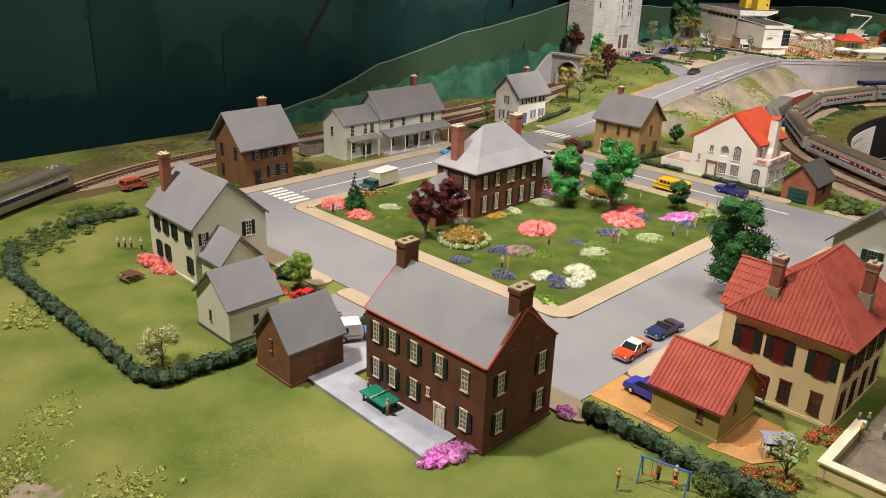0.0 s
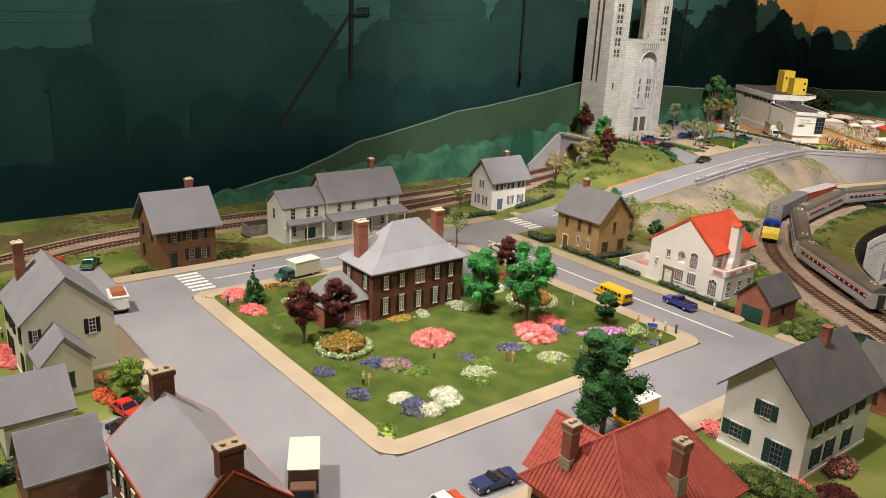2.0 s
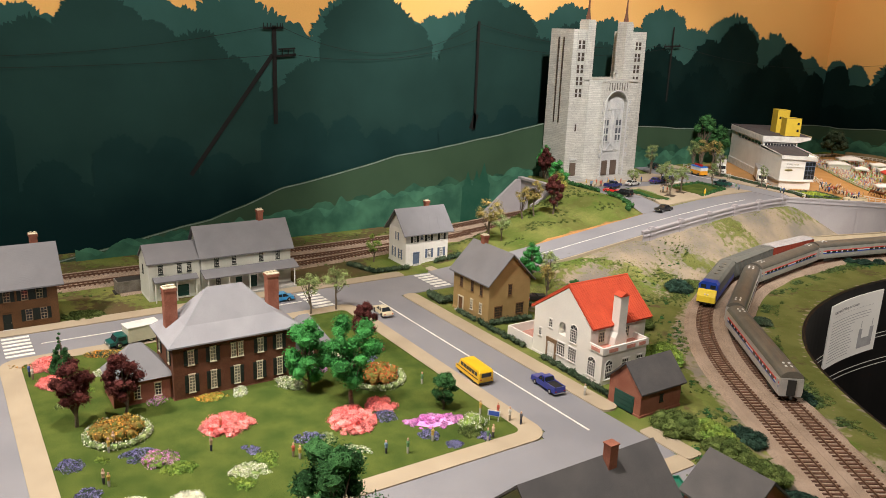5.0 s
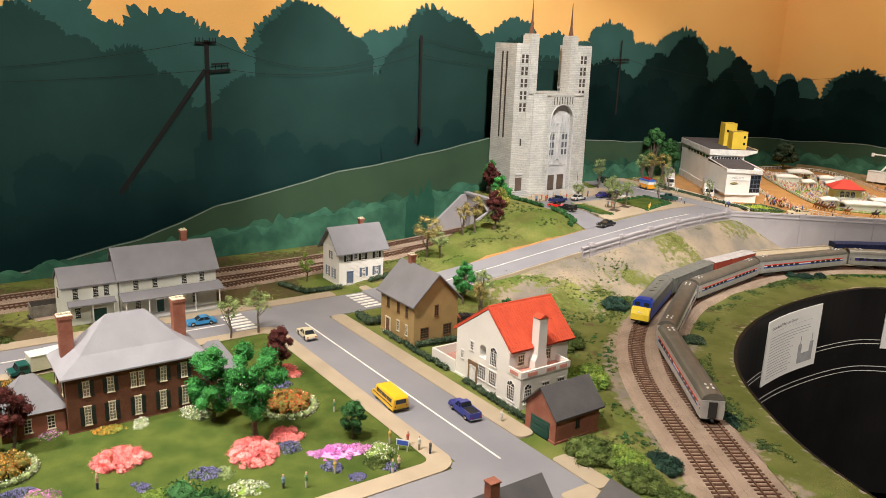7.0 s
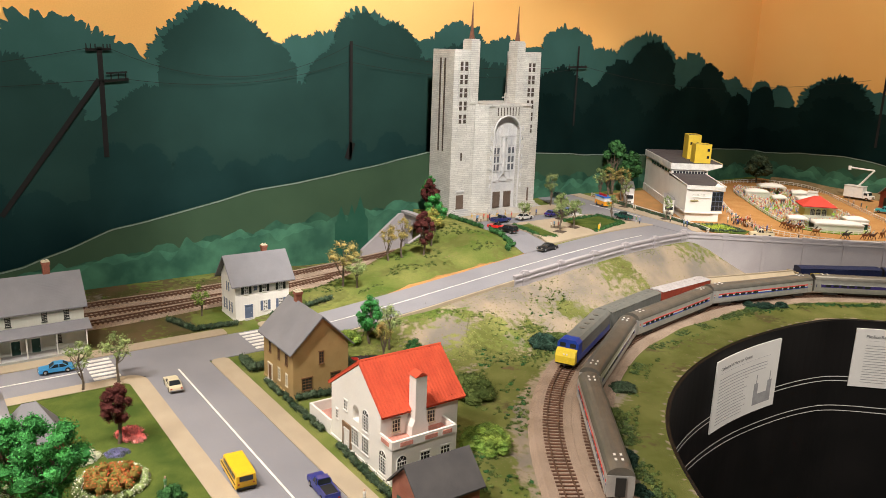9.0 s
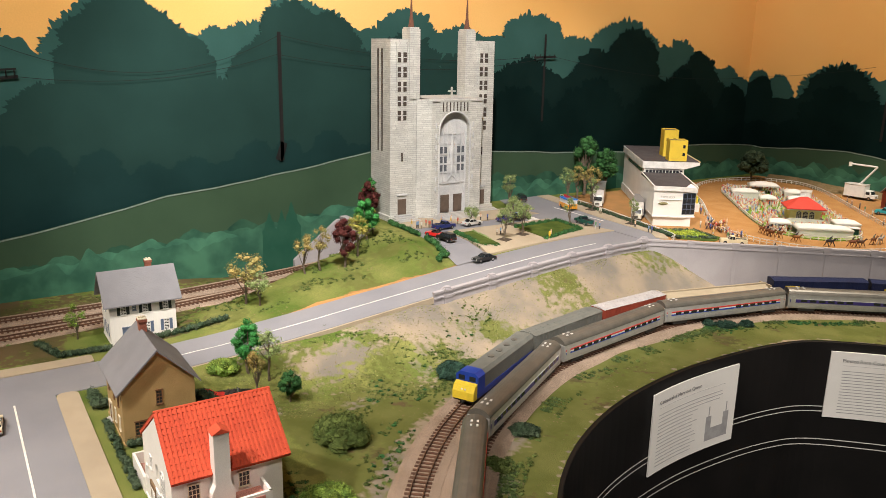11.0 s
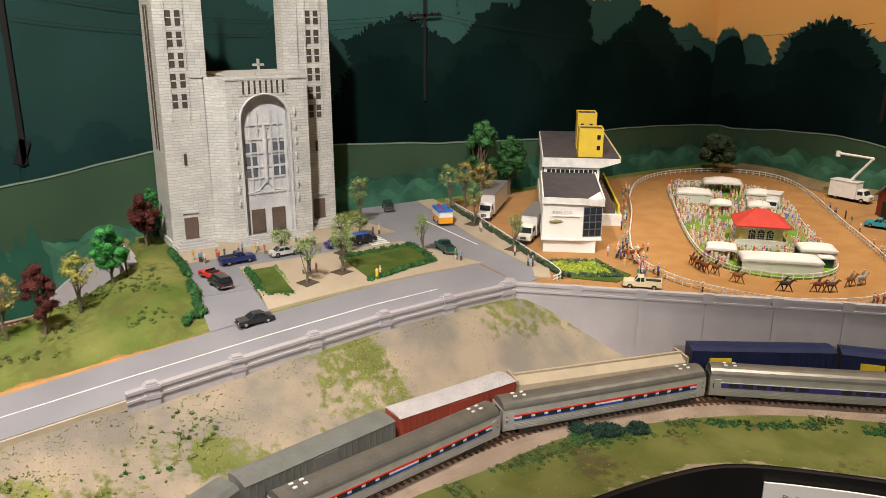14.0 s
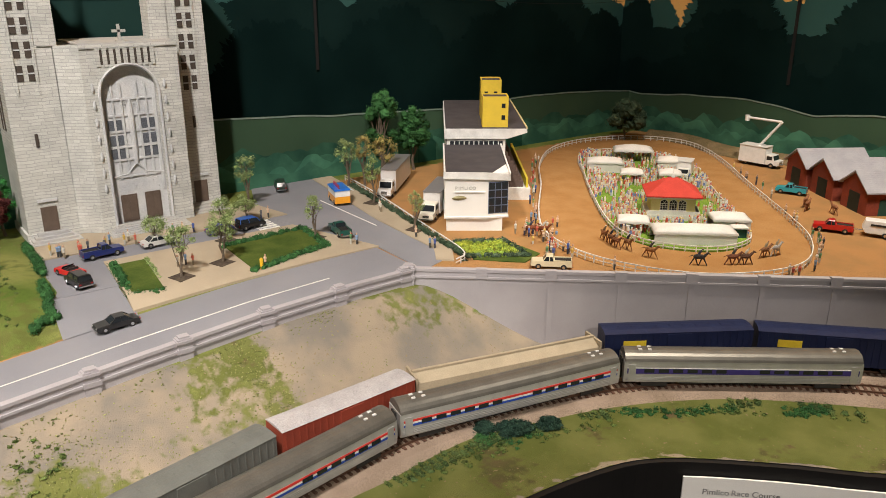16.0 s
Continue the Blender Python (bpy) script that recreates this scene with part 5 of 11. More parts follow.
door(B, "E", 0.070, 0.013, 0.028, M_GSHUT, M_WTRIM)
door(B, "E", 0.100, 0.013, 0.028, M_GSHUT, M_WTRIM)
part("porch_roof", MB().prism([(0.037, 0.048), (0.070, 0.040), (0.070, 0.042), (0.037, 0.051)], "y", -0.092, 0.095), M_SLATE, B)
part("porch_floor", MB().box(0.037, 0.068, -0.089, 0.089, -0.003, 0.004), M_STONE2, B)
for y in (-0.085, -0.045, -0.005, 0.040, 0.086):
    part("porch_post", MB().cyl(0.066, y, 0.004, 0.0012, 0.036, 8), M_WTRIM, B)
B2 = building("farmhouse_wing", "low clapboard wing of the farmhouse with grey roof", -1.308, -1.240, 0.970, 1.064, 0.072, M_SAGE, gable="y", ridge=0.098, siding=True)
gable_roof(B2, 0.068, 0.094, 0.072, 0.098, "y", M_SLATE, 0.003, tiles="shingle", n=12)
row(B2, "E", (0.022, 0.056, 0.074), 0.050, w=0.008, h=0.016, pane=M_PANE, frame=M_SHUT)
row(B2, "E", (0.024,), 0.014, w=0.008, h=0.016, pane=M_PANE, frame=M_SHUT)
door(B2, "E", 0.060, 0.024, 0.026, M_GSHUT, M_WTRIM, step=False)
row(B2, "S", (0.030,), 0.046, w=0.007, h=0.016, pane=M_PANE, frame=M_SHUT)
part("porch_roof", MB().prism([(0.030, 0.044), (0.050, 0.038), (0.050, 0.040), (0.030, 0.047)], "y", -0.040, 0.040), M_SLATE, B2)
for y in (-0.038, 0.0, 0.036):
    part("porch_post", MB().cyl(0.047, y, 0.0, 0.0012, 0.039, 8), M_WTRIM, B2)

# 7 white house with blue-grey shutters
B = building("white_house", "white house with blue-grey door, shutters and grey roof", -1.302, -1.228, 1.508, 1.617, 0.080, M_WHITE, gable="y", ridge=0.120, siding=True)
gable_roof(B, 0.074, 0.109, 0.080, 0.120, "y", M_SLATE, 0.010, tiles="shingle", n=18)
chimney(B, -0.006, 0.022, 0.10, 0.133, 0.009, 0.010, M_BRICK2)
row(B, "E", (0.022, 0.058, 0.092), 0.052, w=0.009, h=0.019, shutter=M_SHUT, pane=M_PANE, frame=M_WTRIM)
window(B, "E", 0.040, 0.058, w=0.006, h=0.010, pane=M_PANE, frame=M_BSHUT)
row(B, "E", (0.060, 0.092), 0.014, w=0.009, h=0.020, shutter=M_BSHUT, pane=M_PANE, frame=M_WTRIM)
door(B, "E", 0.026, 0.012, 0.028, M_BSHUT, M_BSHUT)
row(B, "S", (0.022, 0.050), 0.012, w=0.008, h=0.022, shutter=M_BSHUT, pane=M_PANE, frame=M_WTRIM)
row(B, "S", (0.036,), 0.052, w=0.007, h=0.018, shutter=M_BSHUT, pane=M_PANE, frame=M_WTRIM)

# 8 tan stone house
B = building("tan_house", "tan stone house with plain grey gabled roof", -0.964, -0.853, 1.457, 1.549, 0.079, M_TANW, gable="x", ridge=0.124)
gable_roof(B, 0.111, 0.092, 0.079, 0.124, "x", M_SLATE, 0.007, tiles="shingle", n=18)
chimney(B, -0.030, 0.002, 0.10, 0.140, 0.010, 0.010, M_BRICK2)
row(B, "S", (0.026, 0.060, 0.088), 0.048, w=0.008, h=0.019, pane=M_PANE, frame=M_BROWN)
row(B, "S", (0.060, 0.088), 0.014, w=0.008, h=0.019, pane=M_PANE, frame=M_TRIM)
door(B, "S", 0.026, 0.013, 0.028, M_BROWN, M_TRIM)
row(B, "E", (0.046,), 0.050, w=0.008, h=0.019, pane=M_PANE, frame=M_BROWN)
row(B, "E", (0.022, 0.070), 0.012, w=0.017, h=0.019, cols=3, pane=M_PANE, frame=M_BROWN)

# 9 white stucco house with bright red tiled roof
B = building("stucco_house", "white stucco house with bright red tiled roof", -0.735, -0.600, 1.468, 1.560, 0.070, M_WHITE, gable="y", ridge=0.133)
B.matrix_basis = Matrix.Translation((-0.651, 1.5025, 0)) @ Matrix.Diagonal((1.13, 1.0, 1.07, 1))
roofpts = [(-0.074, 0.068), (-0.001, 0.1215), (0.052, 0.074), (0.052, 0.0765), (-0.001, 0.125), (-0.075, 0.0705)]
for ob in [o for o in B.children if o.name.startswith("wall")]:
    bpy.data.objects.remove(ob)
part("wall", MB().prism([(-0.0675, -0.004), (0.0475, -0.004), (0.0475, 0.074), (-0.001, 0.1205), (-0.0675, 0.072)], "y", -0.034, 0.070), M_WHITE, B)
niche = [(-0.0075 + 0.0072 * math.cos(radians(180 - 15 * k)), 0.0588 + 0.0072 * math.sin(radians(180 - 15 * k))) for k in range(13)]
part("front_wall", MB().prism([(-0.0675, -0.004), (-0.0147, -0.004)] + niche + [(-0.0003, -0.004), (0.0475, -0.004), (0.0475, 0.074), (-0.001, 0.1205), (-0.0675, 0.072)], "y", -0.046, -0.0341).box(-0.0147, -0.0003, -0.046, -0.0341, -0.004, 0.046), M_WHITE, B, "white stucco front with an arched loggia niche")
rf = part("roof", MB().prism(roofpts, "y", -0.047, 0.078), M_REDTILE, B)
tb = MB()
for a, c in (((0.053, 0.0765), (-0.001, 0.125)), ((-0.075, 0.0705), (-0.001, 0.125))):
    p = [(a[0], -0.047, a[1]), (a[0], 0.078, a[1]), (c[0], 0.078, c[1]), (c[0], -0.047, c[1])]
    ribs(tb, *p, 26, 0.0019)
    nrm = Vector((c[1] - a[1], 0, a[0] - c[0])) * (1 if a[0] < 0 else -1)
    nrm = Vector((-abs(nrm.x) if a[0] < 0 else abs(nrm.x), 0, abs(nrm.z))).normalized()
    courses(tb, *p, 12, 0.0013, nrm)
tb.tube([(-0.001, -0.047, 0.1255), (-0.001, 0.078, 0.1255)], 0.0016, 8)
part("roof_tiles", tb, M_REDTILE, rf)
ch_ = part("chimney", MB().prism([(-0.010, -0.002), (0.014, -0.002), (0.014, 0.060), (0.010, 0.068), (0.010, 0.121), (-0.006, 0.121), (-0.006, 0.068), (-0.010, 0.060)], "x", 0.0482, 0.0615), M_WHITE, B)
part("chimney_cap", MB().prism([(-0.0075, 0.121), (0.0115, 0.121), (0.002, 0.1262)], "x", 0.0472, 0.0625), M_REDTILE, ch_, "red tiled cap")
part("sun_room", MB().box(0.0475, 0.0720, -0.046, 0.046, -0.003, 0.046), M_WHITE, B)
pr = MB()
for x0_, x1_, y0_, y1_ in ((0.0475, 0.0735, -0.0475, -0.0445), (0.0710, 0.0740, -0.0445, 0.048), (0.0475, 0.0735, 0.045, 0.048)):
    pr.box(x0_, x1_, y0_, y1_, 0.046, 0.056)
par = part("parapet", pr, M_WHITE, B)
M_SALMON = mat("salmon_paint", (0.62, 0.28, 0.22), scale=60)
for pan in ((0.0742, 0.0748, -0.036, -0.018, 0.0485, 0.0535), (0.0742, 0.0748, 0.0, 0.018, 0.0485, 0.0535), (0.0742, 0.0748, 0.026, 0.040, 0.0485, 0.0535), (0.052, 0.068, -0.0482, -0.0476, 0.0485, 0.0535)):
    part("parapet_panel", MB().box(*pan), M_SALMON, par, "salmon painted panel")
part("balcony_floor", MB().box(0.0476, 0.0708, -0.0444, 0.0445, 0.0461, 0.0475), M_SALMON, B, "salmon tiled balcony floor")
row(B, "S", (0.083,), 0.043, w=0.0145, h=0.020, cols=4, rows=5, arch=True, pane=M_PANE, frame=M_WTRIM, lintel=False)
row(B, "S", (0.036,), 0.050, w=0.008, h=0.013, cols=2, rows=3, pane=M_PANE, frame=M_WTRIM)
row(B, "S", (0.060, 0.083), 0.014, w=0.0165, h=0.021, cols=4, rows=5, pane=M_PANE, frame=M_WTRIM)
row(B, "S", (0.015,), 0.030, w=0.006, h=0.012, cols=2, rows=3, pane=M_PANE, frame=M_WTRIM)
part("door_surround", MB().box(-0.0375, -0.0340, -0.0476, -0.0455, 0.0032, 0.0285).box(-0.0200, -0.0165, -0.0476, -0.0455, 0.0032, 0.0285).box(-0.0380, -0.0160, -0.0480, -0.0455, 0.0286, 0.034), mat("brown_stone_surround", (0.22, 0.14, 0.08), scale=80), B)
door(B, "S", 0.0405, 0.010, 0.025, M_WHITE, M_WTRIM)
row(B, "S", (0.121,), 0.008, w=0.0155, h=0.021, cols=4, rows=5, arch=True, pane=M_PANE, frame=M_WTRIM, lintel=False)
window(B, "E", 0.014, 0.008, w=0.0145, h=0.021, cols=4, rows=4, arch=True, pane=M_PANE, frame=M_WTRIM, lintel=False, out=0.0045)
row(B, "E", (0.048, 0.078), 0.012, w=0.0145, h=0.021, cols=3, rows=4, pane=M_PANE, frame=M_WTRIM, out=0.0045)
row(B, "E", (0.022, 0.074), 0.052, w=0.012, h=0.016, cols=3, rows=3, pane=M_PANE, frame=M_TRIM, out=-0.020)
tw = MB()
for x0_, x1_, y0_, y1_ in ((-0.125, -0.0675, -0.048, -0.045), (-0.125, -0.122, -0.045, 0.03), (-0.122, -0.0675, 0.027, 0.03)):
    tw.box(x0_, x1_, y0_, y1_, -0.003, 0.020)
part("terrace_wall", tw, M_WHITE, B)
part("terrace_floor", MB().box(-0.122, -0.0675, -0.045, 0.027, -0.003, 0.006), mat("salmon_tiles", (0.55, 0.30, 0.25), scale=80), B)

# 10 small brick garage with a green door
B = building("brick_garage", "small red brick garage with dark roof and green door", -0.528, -0.468, 1.432, 1.512, 0.040, M_BRICK2, "garage", gable="y", ridge=0.070)
gable_roof(B, 0.060, 0.080, 0.040, 0.070, "y", M_DKSLATE, 0.005, tiles="shingle", n=12)
gd = part("garage_door", MB().box(-0.018, 0.018, -0.0412, -0.039, 0, 0.026), M_GSHUT, B)
for za in (0.002, 0.009, 0.016):
    part("door_panel", MB().box(-0.016, 0.016, -0.0418, -0.0412, za, za + 0.0058), M_GSHUT, gd)
window(B, "E", 0.040, 0.016, w=0.006, h=0.010, frame=M_SHUT, pane=M_PANE)

# 11 brick town hall in the park
B = building("town_hall", "brick town hall with flared pale hip roof and twin chimneys", -0.902, -0.814, 0.903, 1.078, 0.080, M_BRICK)
hip_roof(B, 0.088, 0.175, 0.081, 0.143, "y", M_PALESL, 0.050, 0.007, 0.006)
for s in (-1, 1):
    chimney(B, -0.012, s * 0.074, 0.08, 0.146, 0.014, 0.017, M_BRICK2, M_TRIM, 3)
row(B, "E", (0.024, 0.054, 0.122, 0.150), 0.050, w=0.0085, h=0.021, shutter=M_SHUT, frame=M_TRIM)
row(B, "E", (0.083, 0.093), 0.050, w=0.0075, h=0.021, frame=M_TRIM)
row(B, "E", (0.024, 0.054, 0.120, 0.150), 0.010, w=0.0085, h=0.026, rows=6, shutter=M_SHUT, frame=M_TRIM)
window(B, "E", 0.087, 0.010, w=0.0085, h=0.026, rows=6, shutter=M_SHUT, frame=M_TRIM)
row(B, "S", (0.020, 0.068), 0.050, w=0.0085, h=0.021, shutter=M_SHUT, frame=M_TRIM)
for y0_, y1_, nm in ((-0.0875 - 0.075, -0.0875, "S"), (0.0875, 0.0875 + 0.062, "N")):
    wg = part("wing_wall", MB().box(-0.030, 0.030, y0_, y1_, -0.004, 0.036), M_BRICK2, B)
    yc = (y0_ + y1_) / 2
    h2 = (y1_ - y0_) / 2 + 0.004
    part("wing_roof", MB().add([(-0.035, yc - h2, 0.036), (0.035, yc - h2, 0.036), (0.035, yc + h2, 0.036), (-0.035, yc + h2, 0.036), (0, yc - 0.008, 0.078), (0, yc + 0.008, 0.078)], [(0, 1, 4), (1, 2, 5, 4), (2, 3, 5), (3, 0, 4, 5), (3, 2, 1, 0)]), M_SLATE, wg)
window(B, "E", -0.045, 0.010, w=0.009, h=0.018, frame=M_TRIM, pane=M_PANE, out=-0.014)
window(B, "E", -0.018, 0.010, w=0.009, h=0.018, frame=M_TRIM, pane=M_PANE, out=-0.014)
window(B, "E", 0.205, 0.010, w=0.009, h=0.018, frame=M_TRIM, pane=M_PANE, out=-0.014)

M_TANST = mat("tan_chimney_stone", (0.36, 0.30, 0.22), (0.30, 0.25, 0.18), scale=120)
# 12 ivory villa with terracotta roof
B = building("villa", "ivory villa with terracotta tiled hip roof and brick chimneys", -0.286, -0.178, 0.722, 0.855, 0.086, M_IVORY)
hip_roof(B, 0.108, 0.133, 0.090, 0.150, "y", M_TILE, 0.072, 0.009, tiles="barrel")
for x, y in ((-0.026, -0.056), (0.042, -0.002)):
    ch = chimney(B, x, y, 0.098, 0.152, 0.0100, 0.0100, M_BRICK2, M_TANST, 2)
    part("chimney_cap", MB().box(x - 0.0060, x + 0.0060, y - 0.0060, y + 0.0060, 0.145, 0.1526), M_TANST, ch)
    part("chimney_base", MB().box(x - 0.0060, x + 0.0060, y - 0.0060, y + 0.0060, 0.100, 0.122), M_TANST, ch)
row(B, "S", (0.015, 0.048, 0.089), 0.050, w=0.013, h=0.024, cols=2, rows=4, shutter=M_SHUT, frame=M_MAROON, pane=mat("red_blind", (0.09, 0.016, 0.012), rough=0.3, scale=100))
row(B, "S", (0.060, 0.090), 0.010, w=0.011, h=0.022, cols=2, rows=4, frame=M_MAROON, pane=M_PANE)
door(B, "S", 0.036, 0.011, 0.028, M_MAROON, M_MAROON)
row(B, "E", (0.018, 0.048, 0.080, 0.112), 0.050, w=0.011, h=0.024, cols=2, rows=4, shutter=M_SHUT, frame=M_MAROON, pane=M_PANE)
row(B, "E", (0.018, 0.048, 0.080, 0.112), 0.008, w=0.012, h=0.027, cols=2, rows=4, frame=M_MAROON, pane=M_PANE)
wg = part("wing_wall", MB().box(-0.076, -0.054, -0.048, 0.020, -0.004, 0.084), M_IVORY, B)
wr_ = part("wing_roof", MB().prism([(-0.054, 0.084), (-0.016, 0.126), (0.024, 0.084)], "x", -0.080, -0.020), M_TILE, wg)
wt = MB()
for s_, e_ in ((-1, -0.054), (1, 0.024)):
    q_ = [(-0.080, e_, 0.0842), (-0.020, e_, 0.0842), (-0.020, -0.016, 0.1262), (-0.080, -0.016, 0.1262)]
    ribs(wt, *q_, 14, 0.0013)
    courses(wt, *q_, 7, 0.0011, Vector((0, s_ * 0.042, 0.039)).normalized())
wt.tube([(-0.080, -0.016, 0.1268), (-0.020, -0.016, 0.1268)], 0.0016, 6)
part("roof_tiles", wt, M_TILE, wr_)

# 13 mustard garage with red tiles
B = building("tiled_garage", "mustard stucco garage with red barrel-tiled roof", -0.312, -0.242, 0.618, 0.694, 0.036, M_MUSTARD, "garage", gable="x", ridge=0.068)
gable_roof(B, 0.070, 0.076, 0.036, 0.068, "x", M_TILE, 0.005, tiles="barrel")
window(B, "S", 0.050, 0.016, w=0.006, h=0.011, cols=1, rows=1, frame=M_BRICK2, pane=M_PANE)
window(B, "E", 0.030, 0.020, w=0.004, h=0.011, cols=1, rows=1, frame=M_BRICK2, pane=M_PANE)

# 14 cream house with dark green shutters, beside the east street, and its brick garage
B = building("clapboard_house", "pale cream house with dark roof and green shutters", -0.310, -0.212, 1.055, 1.205, 0.080, M_WHITE, gable="y", ridge=0.128)
gable_roof(B, 0.098, 0.150, 0.080, 0.128, "y", M_DKSLATE, 0.008, tiles="shingle", n=18)
chimney(B, 0.006, 0.020, 0.10, 0.144, 0.009, 0.010, M_BRICK2, M_BRICK2, 0, False)
row(B, "S", (0.050,), 0.056, w=0.012, h=0.018, cols=3, rows=3, shutter=M_GSHUT, pane=M_PANE, frame=M_BSHUT, ledge=M_WTRIM)
row(B, "S", (0.020,), 0.016, w=0.016, h=0.018, cols=3, rows=3, shutter=M_GSHUT, pane=M_PANE, frame=M_BSHUT, ledge=M_WTRIM)
row(B, "S", (0.070,), 0.006, w=0.014, h=0.028, cols=3, rows=4, shutter=M_GSHUT, pane=M_PANE, frame=M_BSHUT, ledge=M_WTRIM)
row(B, "E", (0.022, 0.050, 0.08, 0.12), 0.050, w=0.010, h=0.020, shutter=M_GSHUT, pane=M_PANE, frame=M_BSHUT, ledge=M_WTRIM)
row(B, "E", (0.030, 0.060, 0.10), 0.010, w=0.010, h=0.024, shutter=M_GSHUT, pane=M_PANE, frame=M_BSHUT, ledge=M_WTRIM)
B = building("brick_garage", "brick garage with dark roof behind the pale house", -0.276, -0.206, 1.292, 1.370, 0.042, M_BRICK2, "garage", gable="x", ridge=0.075)
gable_roof(B, 0.070, 0.078, 0.042, 0.075, "x", M_DKSLATE, 0.005, tiles="shingle", n=12)
window(B, "S", 0.035, 0.014, w=0.007, h=0.012, frame=M_SHUT, pane=M_PANE)


# ---- church ----
def brick_stone(name, a, b, c, rowh, width):
    """Coursed ashlar: blocks a little different in tone, with fine recessed joints."""
    m = mat(name, a, b, scale=25, fine=800, bump=0.2, speck=0.10, rough=0.85)
    nt = m.node_tree
    N, L = nt.nodes, nt.links
    bs = N["Principled BSDF"]
    link = bs.inputs["Base Color"].links[0]
    src = link.from_socket
    L.remove(link)
    tc = N["Texture Coordinate"]
    sep = N.new("ShaderNodeSeparateXYZ")
    L.new(tc.outputs["Object"], sep.inputs[0])
    ad = N.new("ShaderNodeMath")
    ad.operation = "ADD"
    L.new(sep.outputs["X"], ad.inputs[0])
    L.new(sep.outputs["Y"], ad.inputs[1])
    cb = N.new("ShaderNodeCombineXYZ")
    L.new(ad.outputs["Value"], cb.inputs["X"])
    L.new(sep.outputs["Z"], cb.inputs["Y"])
    br = N.new("ShaderNodeTexBrick")
    br.inputs["Color1"].default_value, br.inputs["Color2"].default_value, br.inputs["Mortar"].default_value = (1.06, 1.05, 1.03, 1), (0.90, 0.89, 0.87, 1), (*[c] * 3, 1)
    br.inputs["Scale"].default_value, br.inputs["Row Height"].default_value, br.inputs["Brick Width"].default_value = 1.0, rowh, width
    br.inputs["Mortar Size"].default_value = rowh * 0.10
    br.offset, br.squash, br.squash_frequency = 0.37, 0.62, 3
    wob, wsc, wad = N.new("ShaderNodeTexNoise"), N.new("ShaderNodeVectorMath"), N.new("ShaderNodeVectorMath")
    wob.inputs["Scale"].default_value, wob.inputs["Detail"].default_value = 55, 2
    wsc.operation, wad.operation = "SCALE", "ADD"
    wsc.inputs["Scale"].default_value = 0.0042
    L.new(tc.outputs["Object"], wob.inputs["Vector"])
    L.new(wob.outputs["Color"], wsc.inputs[0])
    L.new(cb.outputs[0], wad.inputs[0])
    L.new(wsc.outputs["Vector"], wad.inputs[1])
    L.new(wad.outputs["Vector"], br.inputs["Vector"])
    mx = N.new("ShaderNodeMix")
    mx.data_type, mx.blend_type = "RGBA", "MULTIPLY"
    mx.inputs["Factor"].default_value = 1.0
    L.new(src, mx.inputs["A"])
    L.new(br.outputs["Color"], mx.inputs["B"])
    L.new(mx.outputs["Result"], bs.inputs["Base Color"])
    bp = N.new("ShaderNodeBump")
    bp.inputs["Strength"].default_value, bp.inputs["Distance"].default_value = 0.5, 0.001
    bp.invert = True
    L.new(br.outputs["Fac"], bp.inputs["Height"])
    L.new(N["Bump"].outputs["Normal"], bp.inputs["Normal"])
    L.new(bp.outputs["Normal"], bs.inputs["Normal"])
    return m


M_ASHLAR = brick_stone("grey_ashlar", (0.60, 0.60, 0.575), (0.50, 0.505, 0.49), 0.70, 0.0050, 0.024)
M_SMOOTH = mat("smooth_grey_stone", (0.58, 0.58, 0.58), (0.46, 0.47, 0.49), scale=30, fine=600, bump=0.2, speck=0.12)
M_DOOR = plain("brown_church_door", (0.13, 0.095, 0.075), 0.5)
# dark brown of the louvres, doubling as painted-in shade of slits and frieze slots
M_SLOT = plain("dark_louvre_slot_shade", (0.07, 0.055, 0.045), 0.7)
ZC = PLATEAU
church = thing("church", "tall grey stone church with twin towers and arched front", "church", pose(0, 0, ZC))


def cz(z):
    return z - ZC


def panel_with_arch(x, t, y0, y1, z0, z1, c, r, spring, n=12):
    """A wall along y with a round-headed opening through it; x is its front."""
    mb = MB()
    arch = [(c + r * math.cos(math.pi * k / n), spring + r * math.sin(math.pi * k / n)) for k in range(n + 1)]
    return mb.prism([(y0, z0), (y0, z1), (y1, z1), (y1, z0), (c + r, z0)] + arch + [(c - r, z0)], "x", x - t, x)



AC, AR = 2.366, 0.043
FX = -1.482
part("front_wall", panel_with_arch(FX, 0.020, 2.300, 2.446, -0.005, cz(0.384), AC, AR, cz(0.309)), M_ASHLAR, church)
part("nave", MB().box(-1.608, FX - 0.020, 2.270, 2.446, -0.005, cz(0.382)).prism([(FX - 0.020, 2.270), (FX - 0.020, 2.300), (FX, 2.300)], "z", -0.005, cz(0.384)), M_ASHLAR, church)
part("nave_roof", MB().box(-1.608, FX, 2.300, 2.446, cz(0.384), cz(0.386)), M_STONE2, church)
# arch surround and ornaments
sb = MB().tube([(FX + 0.001, AC - AR - 0.002, 0.0)] + [(FX + 0.001, AC - (AR + 0.002) * math.cos(math.pi * k / 16), cz(0.309) + (AR + 0.002) * math.sin(math.pi * k / 16)) for k in range(17)] + [(FX + 0.001, AC + AR + 0.002, 0.0)], 0.0022, 6)
part("arch_moulding", sb, M_SMOOTH, church)
tymp = part("arched_screen", MB().prism([(AC - AR, 0.0)] + [(AC - AR * math.cos(math.pi * k / 14), cz(0.309) + AR * math.sin(math.pi * k / 14)) for k in range(15)] + [(AC + AR, 0.0)], "x", FX - 0.0195, FX - 0.012), M_SMOOTH, church)
